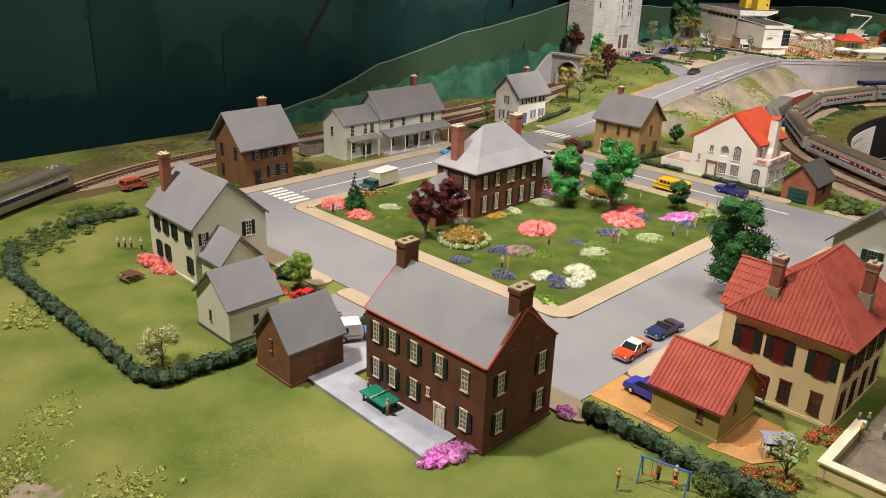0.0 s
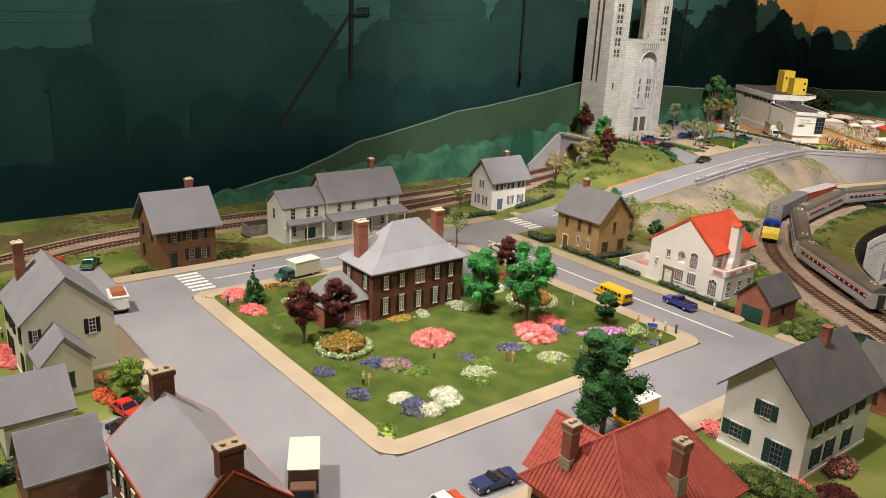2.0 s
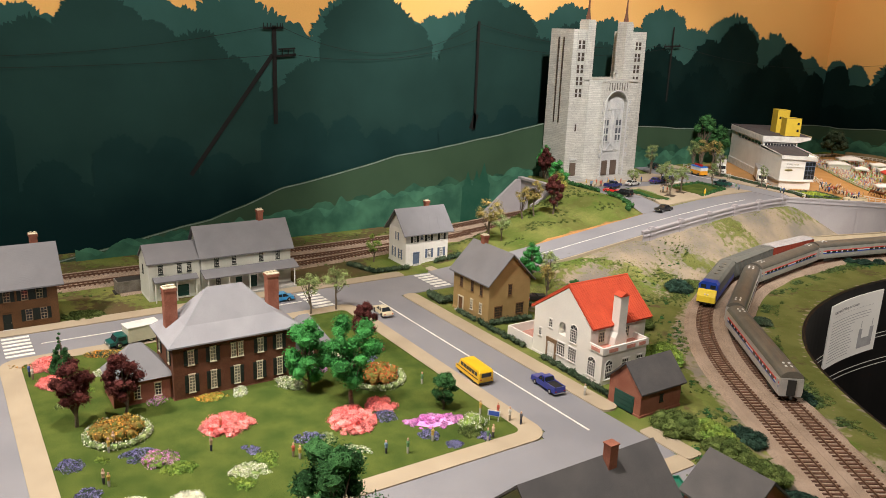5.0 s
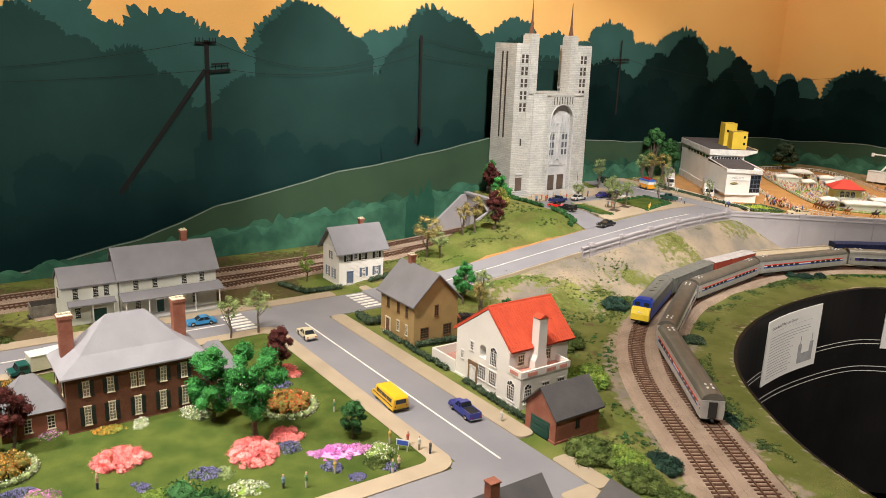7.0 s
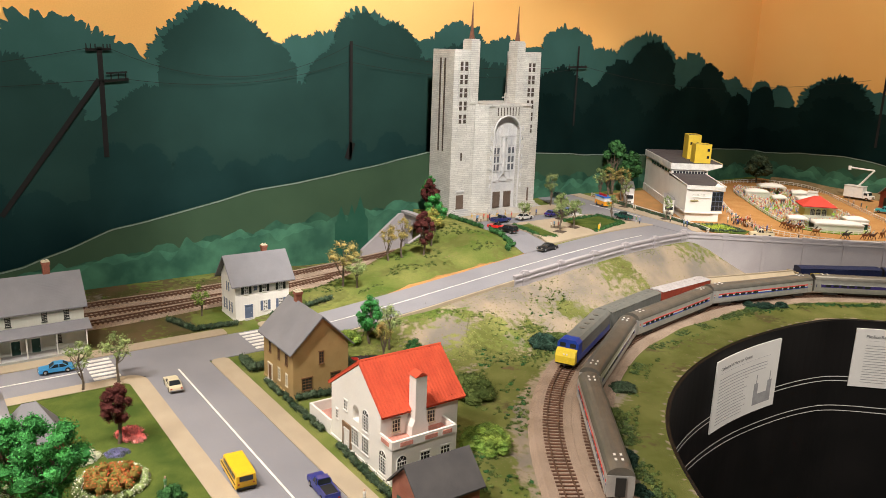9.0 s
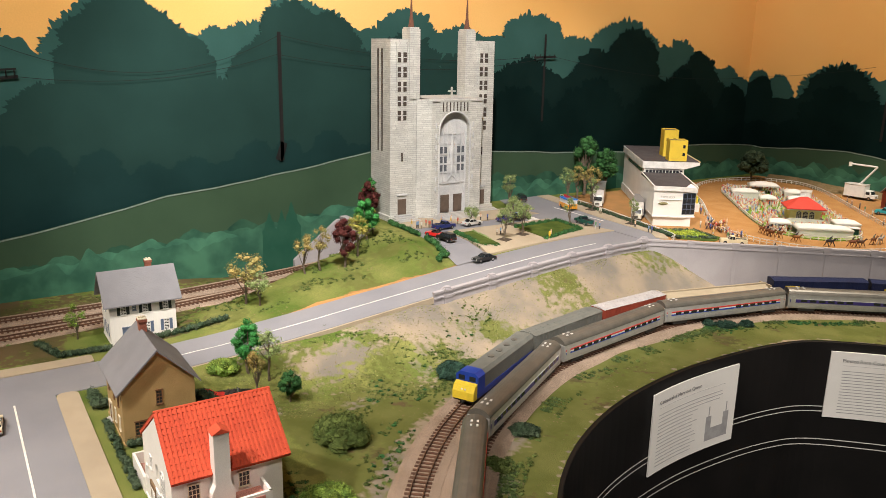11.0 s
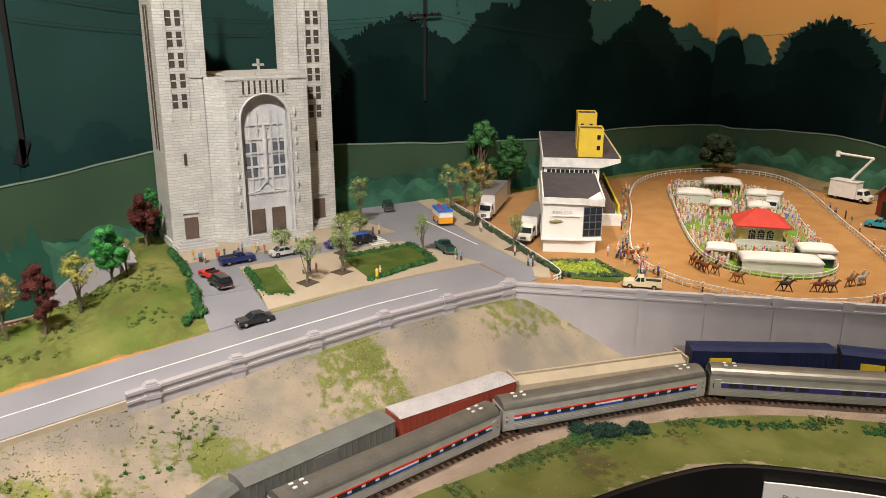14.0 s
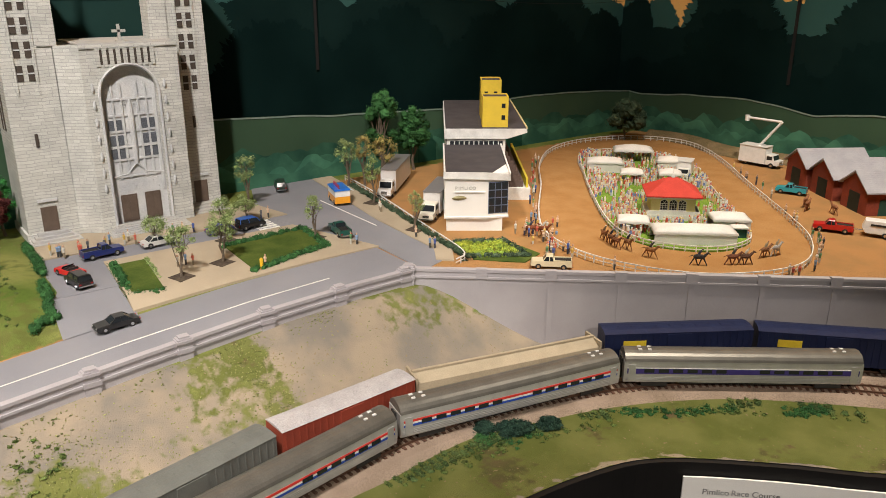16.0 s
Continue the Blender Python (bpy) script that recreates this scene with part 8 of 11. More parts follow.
M_TYRE = plain("tyre_rubber", (0.018, 0.018, 0.018), 0.8)
M_CHROME = plain("chrome", (0.6, 0.6, 0.6), 0.25, 0.9)
M_CARGLASS = glass("car_window", (0.02, 0.024, 0.028), 0.06)
M_LAMP = plain("headlamp_lens", (0.75, 0.74, 0.68), 0.2)
M_TAIL = plain("tail_lamp", (0.35, 0.02, 0.02), 0.3)


def wheel(parent, x, y, r=0.0042, w=0.003):
    s = 1 if y > 0 else -1
    o = hang("wheel", shared(("tyre", r, w, s), lambda: MB().tube([(0, -w / 2, 0), (0, -w / 2 + 0.0004, 0), (0, w / 2 - 0.0004, 0), (0, w / 2, 0)], [r * 0.86, r, r, r * 0.86], 14), M_TYRE), parent, pose(x, y, r))
    hang("rim", shared(("rim", r, w, s), lambda: MB().tube([(0, s * w * 0.30, 0), (0, s * (w / 2 + 0.0003), 0)], [r * 0.6, r * 0.5], 12), M_CHROME), o, Matrix())
    return o


def shell(profile, W, top_in=0.0, z_shoulder=None):
    """A vehicle body from its side profile (x, z), drawn in a little towards the top and rounded at the sides."""
    mb = MB()
    zs = [p[1] for p in profile]
    lo, hi = min(zs), max(zs)
    sec = [(-1.0, 0.92), (-0.9, 1.0), (0.9, 1.0), (1.0, 0.92)]
    n = len(profile)
    cx = sum(p[0] for p in profile) / n
    cz_ = sum(p[1] for p in profile) / n
    for s, k in sec:
        for x, z in profile:
            t = (z - lo) / (hi - lo)
            mb.v.append((cx + (x - cx) * (0.985 if abs(s) == 1 else 1), s * W / 2 * (1 - top_in * t), cz_ + (z - cz_) * k if abs(s) == 1 else z))
    for i in range(3):
        for j in range(n):
            a, b = i * n + j, i * n + (j + 1) % n
            mb.f.append((a, b, b + n, a + n))
    mb.f += [tuple(range(n - 1, -1, -1)), tuple(range(3 * n, 4 * n))]
    return mb


def car(name, label, x, y, turn, col, kind="sedan", roof=None, L=0.052, W=0.0205, z=None, pitch=0.0):
    """A model car: body, glass, roof, lamps, bumpers and wheels. turn: the way its nose points, in degrees from +x."""
    z = land(x, y) + 0.0018 if z is None else z
    t = thing(name, label, "car" if kind in ("sedan", "convertible", "suv") else "pickup", pose(x, y, z, 0, pitch, turn))
    h = L / 2
    p = paint(col)
    if kind in ("sedan", "convertible"):
        prof = [(-h, 0.0035), (h * 0.98, 0.003), (h, 0.0065), (h * 0.95, 0.0088), (h * 0.42, 0.0100), (-h * 0.55, 0.0102), (-h * 0.95, 0.0094), (-h, 0.0075)]
        cab = [(h * 0.40, 0.0098), (h * 0.12, 0.0150), (-h * 0.38, 0.0152), (-h * 0.66, 0.0099)]
    elif kind == "pickup":
        prof = [(-h, 0.0045), (h * 0.98, 0.0040), (h, 0.0075), (h * 0.96, 0.0112), (h * 0.42, 0.0122), (-h * 0.02, 0.0122), (-h * 0.02, 0.0122), (-h * 0.98, 0.0115), (-h, 0.0085)]
        cab = [(h * 0.42, 0.012), (h * 0.26, 0.0182), (-h * 0.06, 0.0184), (-h * 0.12, 0.012)]
    else:
        prof = [(-h, 0.0040), (h * 0.98, 0.0035), (h, 0.0080), (h * 0.95, 0.0105), (h * 0.55, 0.0118), (-h * 0.95, 0.0120), (-h, 0.010)]
        cab = [(h * 0.58, 0.0115), (h * 0.34, 0.0180), (-h * 0.88, 0.0182), (-h * 0.97, 0.0115)]
    body = part("body", shell(prof, W, 0.06), p, t, smooth=False)
    if kind == "convertible":
        part("cockpit", MB().box(-h * 0.5, h * 0.22, -W * 0.38, W * 0.38, 0.0098, 0.0106), plain("dark_seat", (0.04, 0.03, 0.03)) if "dark_seat" not in bpy.data.materials else bpy.data.materials["dark_seat"], t)
        part("seat", MB().box(-h * 0.40, -h * 0.30, -W * 0.34, W * 0.34, 0.0105, 0.0128).box(-h * 0.06, h * 0.02, -W * 0.34, -W * 0.05, 0.0105, 0.0128).box(-h * 0.06, h * 0.02, W * 0.05, W * 0.34, 0.0105, 0.0128), bpy.data.materials["dark_seat"], t)
        part("windscreen", MB().prism([(h * 0.22, 0.0100), (h * 0.30, 0.0100), (h * 0.12, 0.0142), (h * 0.10, 0.0142)], "y", -W * 0.40, W * 0.40), M_CARGLASS, t)
    else:
        part("window_glass", shell(cab, W * 0.90, 0.16), M_CARGLASS, t)
        a, b = cab[1], cab[2]
        part("roof", MB().add([(a[0] * 1.02, -W * 0.385, a[1]), (a[0] * 1.02, W * 0.385, a[1]), (b[0] * 1.02, W * 0.385, b[1]), (b[0] * 1.02, -W * 0.385, b[1]), (a[0] * 0.9, -W * 0.34, a[1] + 0.0011), (a[0] * 0.9, W * 0.34, a[1] + 0.0011), (b[0] * 0.92, W * 0.34, b[1] + 0.0010), (b[0] * 0.92, -W * 0.34, b[1] + 0.0010)], [(0, 1, 5, 4), (1, 2, 6, 5), (2, 3, 7, 6), (3, 0, 4, 7), (4, 5, 6, 7), (3, 2, 1, 0)]), paint(roof) if roof else p, t)
        xm = (a[0] + b[0]) / 2
        for s in (-1, 1):
            for (xa, za), (xb, zb) in ((cab[0], cab[1]), (cab[3], cab[2]), ((xm, cab[0][1]), (xm, a[1]))):
                part("pillar", MB().tube([(xa, s * W * 0.45, za), (xb, s * W * 0.385, zb)], 0.0006, 5), paint(roof) if roof else p, t)
    if kind == "pickup":
        part("load_bed", MB().box(-h * 0.95, -h * 0.16, -W * 0.40, W * 0.40, 0.0119, 0.0124), M_TYRE, t)
        rails = MB()
        for s in (-1, 1):
            rails.box(-h * 0.98, -h * 0.12, s * W * 0.42 - 0.0008, s * W * 0.42 + 0.0008, 0.0115, 0.0138)
        rails.box(-h * 0.98, -h * 0.94, -W * 0.42, W * 0.42, 0.0112, 0.0138)
        part("bed_sides", rails, p, t)
    for s in (-1, 1):
        part("headlamp", MB().ball((h * 0.985, s * W * 0.34, 0.0072), 0.0013, (0.5, 1, 1), rings=4, n=8), M_LAMP, t)
        part("tail_lamp", MB().box(-h - 0.0004, -h + 0.0005, s * W * 0.36 - 0.0014, s * W * 0.36 + 0.0014, 0.0070, 0.0088), M_TAIL, t)
    part("bumper", MB().box(h * 0.97, h * 1.02, -W * 0.47, W * 0.47, 0.0036, 0.0052), M_CHROME, t)
    part("bumper", MB().box(-h * 1.02, -h * 0.97, -W * 0.47, W * 0.47, 0.0040, 0.0056), M_CHROME, t)
    for s in (-1, 1):
        for q in (0.62, -0.60):
            wheel(t, h * q, s * W * 0.44)
    return t


ORG, WHT, NVY, BLU, RED, BLK, GRN, CRM, TEA, SKY, SIL, YEL = (0.50, 0.07, 0.02), (0.75, 0.74, 0.72), (0.018, 0.035, 0.11), (0.02, 0.035, 0.34), (0.55, 0.02, 0.02), (0.012, 0.012, 0.013), (0.02, 0.13, 0.06), (0.62, 0.55, 0.38), (0.015, 0.09, 0.08), (0.03, 0.22, 0.46), (0.5, 0.5, 0.48), (0.80, 0.48, 0.02)
car("coupe", "orange-red model coupe with a white roof", -0.388, 0.705, -90, ORG, "sedan", WHT)
car("convertible", "dark blue model convertible at the kerb", -0.390, 0.778, -95, NVY, "convertible")
car("van", "bright blue model estate car on the dirt drive", -0.325, 0.640, 175, BLU, "suv", L=0.056)
car("coupe", "red model sports car on the driveway", -0.735, 0.515, 15, RED, "sedan", L=0.046)
car("coupe", "black model car on the driveway", -0.690, 0.500, 20, BLK, "sedan", L=0.046)
car("coupe", "sky blue model car behind the camper", -0.606, 0.530, 60, SKY, "sedan")
car("green_car", "green model car on the grass", -1.279, 0.618, 150, GRN, "sedan")
car("orange_car", "orange model car near the tracks", -1.318, 0.560, 100, ORG, "suv", L=0.046)
car("blue_car", "turquoise blue model car in the street", -1.135, 1.180, -95, SKY, "sedan")
car("cream_car", "cream model car at the corner", -0.985, 1.318, 175, CRM, "sedan")
car("pickup", "dark blue model pickup truck at the kerb", -0.600, 1.381, 175, (0.02, 0.03, 0.22), "pickup", L=0.060)
car("red_car", "red model car behind the tan house", -0.935, 1.585, 70, RED, "sedan")
car("black_car", "black model convertible behind the tan house", -0.930, 1.625, 70, BLK, "convertible")
car("convertible", "red model convertible by the church", -1.318, 2.212, 200, RED, "convertible", z=PLATEAU + 0.002, L=0.046)
car("black_car", "black model estate car by the church", -1.272, 2.212, 190, BLK, "suv", z=PLATEAU + 0.002, L=0.046)
car("pickup", "navy blue model pickup before the church", -1.372, 2.268, 95, (0.012, 0.022, 0.12), "pickup", z=PLATEAU + 0.002, L=0.058)
car("silver_car", "silver model car before the church", -1.375, 2.350, 95, SIL, "sedan", z=PLATEAU + 0.002)
car("blue_car", "dark blue model car beside the church lawn", -1.375, 2.448, 95, (0.02, 0.02, 0.2), "sedan", z=PLATEAU + 0.002, L=0.044)
car("black_car", "black model car with a blue roof", -1.372, 2.498, 95, BLK, "suv", (0.03, 0.1, 0.4), z=PLATEAU + 0.002, L=0.046)
car("black_car", "dark green model car on the church road", -1.564, 2.645, 160, (0.015, 0.025, 0.02), "suv", z=PLATEAU + 0.003)
car("pickup", "dark teal model pickup on the church road", -1.255, 2.598, 170, (0.012, 0.07, 0.055), "pickup", z=PLATEAU + 0.003, L=0.058)
car("black_car", "black model saloon climbing the hill road", -1.142, 2.222, -87, BLK, "sedan", z=road_z(2.222) + 0.002, pitch=0)
car("pickup", "cream model pickup behind the retaining wall", -0.948, 2.762, 225, CRM, "pickup", z=PLATEAU + 0.001, L=0.058)
car("pickup", "turquoise model pickup beside the barns", -0.965, 3.411, 200, (0.03, 0.28, 0.33), "pickup", z=PLATEAU + 0.001, L=0.055)
car("pickup", "red model pickup with horse trailer", -0.797, 3.246, 205, (0.42, 0.015, 0.012), "pickup", z=PLATEAU + 0.001, L=0.060)


def bus():
    t = thing("school_bus", "yellow model minibus in the street", "bus", pose(-0.684, 1.308, 0.0018, 0, 0, 175))
    p = paint(YEL)
    part("body", shell([(-0.034, 0.004), (0.034, 0.004), (0.035, 0.010), (0.026, 0.0125), (0.022, 0.023), (-0.032, 0.024), (-0.035, 0.021)], 0.026, 0.10), p, t)
    for s in (-1, 1):
        for k in range(6):
            part("window", MB().box(-0.029 + 0.0082 * k, -0.0225 + 0.0082 * k, s * 0.0121 - 0.0006, s * 0.0121 + 0.0006, 0.0148, 0.0200), M_CARGLASS, t)
        part("stripe", MB().box(-0.033, 0.030, s * 0.01305 - 0.0003, s * 0.01305 + 0.0003, 0.0105, 0.0114), M_TYRE, t)
    part("rear_window", MB().box(-0.0357, -0.0345, -0.008, 0.008, 0.014, 0.020), M_CARGLASS, t)
    part("windscreen", MB().prism([(0.0262, 0.0128), (0.0270, 0.0128), (0.0234, 0.0215), (0.0225, 0.0215)], "y", -0.011, 0.011), M_CARGLASS, t)
    part("bumper", MB().box(-0.0362, -0.035, -0.012, 0.012, 0.004, 0.006), M_TYRE, t)
    for s in (-1, 1):
        wheel(t, 0.021, s * 0.011, 0.0048)
        wheel(t, -0.020, s * 0.011, 0.0048)
        part("tail_lamp", MB().ball((-0.0352, s * 0.009, 0.0105), 0.0011, (0.6, 1, 1), rings=4, n=8), M_TAIL, t)


bus()


def box_truck(name, label, x, y, turn, cab_col, box_col, L=0.09, W=0.028, H=0.040, z=None, roof=None, cabl=0.024, stripe=None, sign=None):
    """A lorry: cab with bonnet, cargo box, chassis and wheels."""
    z = land(x, y) + 0.0018 if z is None else z
    t = thing(name, label, "truck", pose(x, y, z, 0, 0, turn))
    h = L / 2
    cp, bp = paint(cab_col), paint(box_col)
    part("chassis", MB().box(-h, h - 0.002, -W * 0.30, W * 0.30, 0.004, 0.0065), M_TYRE, t)
    bx = h - cabl - 0.002
    box = part("cargo_box", MB().box(-h, bx, -W / 2, W / 2, 0.0066, H, 0.0006, 0.0006), bp, t)
    part("box_roof", MB().box(-h - 0.0006, bx + 0.0006, -W / 2 - 0.0006, W / 2 + 0.0006, H, H + 0.0012), paint(roof or box_col), box)
    if stripe:
        for s in (-1, 1):
            part("stripe", MB().box(-h + 0.002, bx - 0.002, s * W / 2 - 0.0004, s * W / 2 + 0.0004, H * 0.45, H * 0.62), paint(stripe), box)
    part("rear_door", MB().box(-h - 0.0007, -h, -W * 0.42, W * 0.42, 0.008, H - 0.003), bp, box)
    ch = H * 0.66
    part("cab", shell([(bx + 0.001, 0.006), (h, 0.006), (h, ch * 0.55), (h - cabl * 0.35, ch * 0.60), (h - cabl * 0.48, ch), (bx + 0.001, ch)], W * 0.86, 0.06), cp, t)
    part("windscreen", MB().prism([(h - cabl * 0.345, ch * 0.62), (h - cabl * 0.32, ch * 0.62), (h - cabl * 0.455, ch * 0.94), (h - cabl * 0.475, ch * 0.94)], "y", -W * 0.36, W * 0.36), M_CARGLASS, t)
    for s in (-1, 1):
        part("side_window", MB().box(bx + 0.003, h - cabl * 0.52, s * W * 0.412 - 0.0005, s * W * 0.412 + 0.0005, ch * 0.62, ch * 0.9), M_CARGLASS, t)
        part("headlamp", MB().ball((h, s * W * 0.30, ch * 0.38), 0.0015, (0.5, 1, 1), rings=4, n=8), M_LAMP, t)
        part("tail_lamp", MB().box(-h - 0.0012, -h - 0.0004, s * W * 0.38 - 0.0012, s * W * 0.38 + 0.0012, 0.007, 0.009), M_TAIL, t)
        wheel(t, h - cabl * 0.55, s * W * 0.40, 0.0055)
        wheel(t, -h * 0.62, s * W * 0.40, 0.0055)
        if L > 0.12:
            wheel(t, -h * 0.82, s * W * 0.40, 0.0055)
            wheel(t, h - cabl * 1.3, s * W * 0.40, 0.0055)
    part("bumper", MB().box(h, h + 0.0012, -W * 0.44, W * 0.44, 0.005, 0.0075), M_CHROME, t)
    part("grille", MB().box(h - 0.0004, h + 0.0005, -W * 0.18, W * 0.18, 0.009, ch * 0.48), M_CHROME, t)
    return t


box_truck("camper_truck", "white model camper truck with brown roof load", -1.066, 0.602, 172, WHT, WHT, 0.062, 0.026, 0.026, cabl=0.016)
solo("roof_load", MB().box(-0.018, 0.012, -0.010, 0.010, 0, 0.004).box(-0.016, 0.010, -0.008, 0.008, 0.004, 0.006), paint((0.36, 0.13, 0.06)), "brown boxes on the camper's roof", "luggage", m=pose(-1.058, 0.601, 0.0292, 0, 0, 172))
box_truck("delivery_truck", "model delivery truck with green cab and cream box", -1.050, 0.900, -82, TEA, (0.62, 0.58, 0.46), 0.080, 0.028, 0.030, roof=WHT, cabl=0.026)
box_truck("box_truck", "brown model truck with a pale roof", -0.490, 0.612, -30, (0.13, 0.075, 0.05), (0.15, 0.085, 0.06), 0.085, 0.030, 0.034, roof=(0.6, 0.56, 0.48))
box_truck("camper_van", "yellow model van with a white roof", -0.394, 1.006, -90, YEL, YEL, 0.060, 0.026, 0.030, roof=WHT, cabl=0.018)
box_truck("semi_truck", "white model articulated lorry behind the fence", -1.452, 2.832, -46, WHT, (0.55, 0.52, 0.50), 0.175, 0.030, 0.046, z=PLATEAU + 0.001, roof=(0.20, 0.19, 0.19), cabl=0.034)
box_truck("semi_truck", "cream model articulated lorry beside the grandstand", -1.272, 2.800, -50, (0.75, 0.71, 0.60), (0.62, 0.60, 0.58), 0.150, 0.030, 0.042, z=PLATEAU + 0.001, roof=(0.22, 0.21, 0.21), cabl=0.040)
box_truck("box_truck", "white model truck in the race course infield", -1.165, 3.352, -62, WHT, WHT, 0.062, 0.028, 0.034, z=PLATEAU + 0.001, cabl=0.020)
# food truck
ft = thing("food_truck", "orange and white food truck with blue roof and awning", "food truck", pose(-1.418, 2.690, PLATEAU + 0.003, 0, 0, 165))
part("lower_body", MB().box(-0.026, 0.026, -0.014, 0.014, 0.004, 0.016, 0.0005, 0.0005), paint((0.78, 0.33, 0.02)), ft)
part("upper_body", MB().box(-0.0255, 0.0255, -0.0135, 0.0135, 0.016, 0.027, 0.0005, 0.0005), paint(WHT), ft)
part("roof", MB().box(-0.0265, 0.0265, -0.0145, 0.0145, 0.027, 0.0295, 0.001, 0.001), paint((0.02, 0.16, 0.62)), ft)
part("hatch", MB().box(-0.010, 0.016, -0.0147, -0.0135, 0.0165, 0.0245), M_CARGLASS, ft)
part("awning", MB().prism([(-0.0140, 0.0255), (-0.024, 0.0215), (-0.024, 0.0222), (-0.0140, 0.0265)], "x", -0.012, 0.018), paint(WHT), ft)
part("sign_board", MB().box(-0.022, 0.018, 0.0045, 0.0055, 0.0295, 0.036), paint(RED), ft)
for s in (-1, 1):
    wheel(ft, 0.016, s * 0.0125, 0.005)
    wheel(ft, -0.016, s * 0.0125, 0.005)
# camper trailer by the patio
ct = thing("camper_trailer", "small white model camper trailer", "trailer", pose(-0.630, 0.487, 0.0015, 0, 0, 60))
part("body", shell([(-0.020, 0.004), (0.020, 0.004), (0.022, 0.012), (0.018, 0.023), (-0.018, 0.023), (-0.022, 0.012)], 0.022, 0.03), paint(WHT), ct)
part("stripe", MB().box(-0.018, 0.018, -0.0114, -0.0109, 0.008, 0.010), paint((0.5, 0.4, 0.2)), ct)
part("window", MB().box(-0.008, 0.004, -0.0115, -0.0108, 0.013, 0.019), M_CARGLASS, ct)
part("tow_bar", MB().tube([(0.021, 0, 0.005), (0.034, 0, 0.005)], 0.0009, 6), M_CHROME, ct)
for s in (-1, 1):
    wheel(ct, -0.002, s * 0.010, 0.0045)
# horse trailer
ht = thing("horse_trailer", "white model horse trailer", "trailer", pose(-0.735, 3.280, PLATEAU + 0.001, 0, 0, 205))
part("body", shell([(-0.028, 0.005), (0.024, 0.005), (0.030, 0.014), (0.026, 0.026), (-0.026, 0.027), (-0.029, 0.022)], 0.022, 0.05), paint(WHT), ht)
part("tow_bar", MB().tube([(0.028, 0, 0.007), (0.040, 0, 0.007)], 0.0009, 6), M_CHROME, ht)
for s in (-1, 1):
    part("window_slot", MB().box(-0.020, 0.018, s * 0.0111 - 0.0004, s * 0.0111 + 0.0004, 0.018, 0.021), M_CARGLASS, ht)
    wheel(ht, -0.004, s * 0.0105, 0.0045)
    wheel(ht, -0.014, s * 0.0105, 0.0045)
# bucket truck with raised arm
bt = box_truck("bucket_truck", "white model utility truck with raised bucket arm", -1.135, 3.580, 5, WHT, WHT, 0.088, 0.032, 0.042, z=PLATEAU + 0.001, cabl=0.026)
part("arm", MB().tube([(-0.012, 0.0, 0.040), (-0.004, 0.0, 0.046), (0.034, 0.004, 0.098)], 0.0030, 8), paint(WHT), bt)
part("arm", MB().tube([(0.034, 0.004, 0.098), (-0.036, -0.004, 0.100)], 0.0026, 8), paint(WHT), bt)
part("bucket", MB().cyl(-0.040, -0.005, 0.093, 0.0050, 0.012, 10), paint(WHT), bt)


# ---- trains ----
M_STEEL = mat("brushed_silver", (0.52, 0.515, 0.50), (0.44, 0.435, 0.425), rough=0.28, metal=0.45, scale=60, fine=900, bump=0.05, speck=0.08)
M_ROOFGREY = mat("dusty_grey_roof", (0.125, 0.120, 0.105), (0.165, 0.155, 0.135), rough=0.38, metal=0.4, scale=40, bump=0.08, speck=0.1)
M_TRUCKM = plain("dark_underframe", (0.03, 0.028, 0.026), 0.7)
M_PURPLE = plain("indigo_stripe", (0.055, 0.04, 0.20), 0.4)
M_STRED = plain("red_stripe", (0.60, 0.05, 0.04), 0.4)
M_STBLUE = plain("blue_stripe", (0.03, 0.08, 0.40), 0.4)
M_STWHITE = plain("white_stripe", (0.72, 0.72, 0.70), 0.4)
M_NAVYCAR = mat("navy_boxcar_paint", (0.008, 0.013, 0.048), (0.011, 0.018, 0.060), rough=0.5, scale=40, speck=0.08)
M_YELCAR = mat("yellow_boxcar_paint", (0.62, 0.30, 0.03), (0.56, 0.27, 0.03), rough=0.5, scale=40, speck=0.08)
M_REDCAR = mat("rust_red_boxcar_paint", (0.25, 0.045, 0.025), (0.20, 0.04, 0.025), rough=0.6, scale=40, speck=0.1)
M_TANCAR = mat("tan_gondola_paint", (0.36, 0.30, 0.21), (0.31, 0.26, 0.18), rough=0.6, scale=40, speck=0.1)
M_TANKW = mat("pale_blue_tank_paint", (0.50, 0.60, 0.66), (0.45, 0.55, 0.61), rough=0.4, scale=40, speck=0.06)
M_TANKB = plain("deep_blue_paint", (0.015, 0.05, 0.34), 0.4)
M_HOPW = mat("off_white_hopper_paint", (0.62, 0.60, 0.52), (0.55, 0.53, 0.46), rough=0.6, scale=40, speck=0.08)
M_GREYCAR = mat("grey_green_car_paint", (0.135, 0.140, 0.128), (0.11, 0.115, 0.105), rough=0.55, scale=40, speck=0.08)
M_YLET = plain("yellow_lettering", (0.70, 0.52, 0.04), 0.5)


def along(line, s):
    """The place at s metres along a track's line."""
    for a, b in zip(line, line[1:]):
        L = (b - a).length
        if s <= L:
            return a.lerp(b, s / L)
        s -= L
    return line[-1].copy()


def track_s(line, y, lo=0.0):
    """How far along the line it first passes y."""
    s = 0.0
    for a, b in zip(line, line[1:]):
        L = (b - a).length
        if s >= lo and (a.y - y) * (b.y - y) <= 0:
            return s + L * abs(y - a.y) / max(1e-9, abs(b.y - a.y))
        s += L
    return 0.0


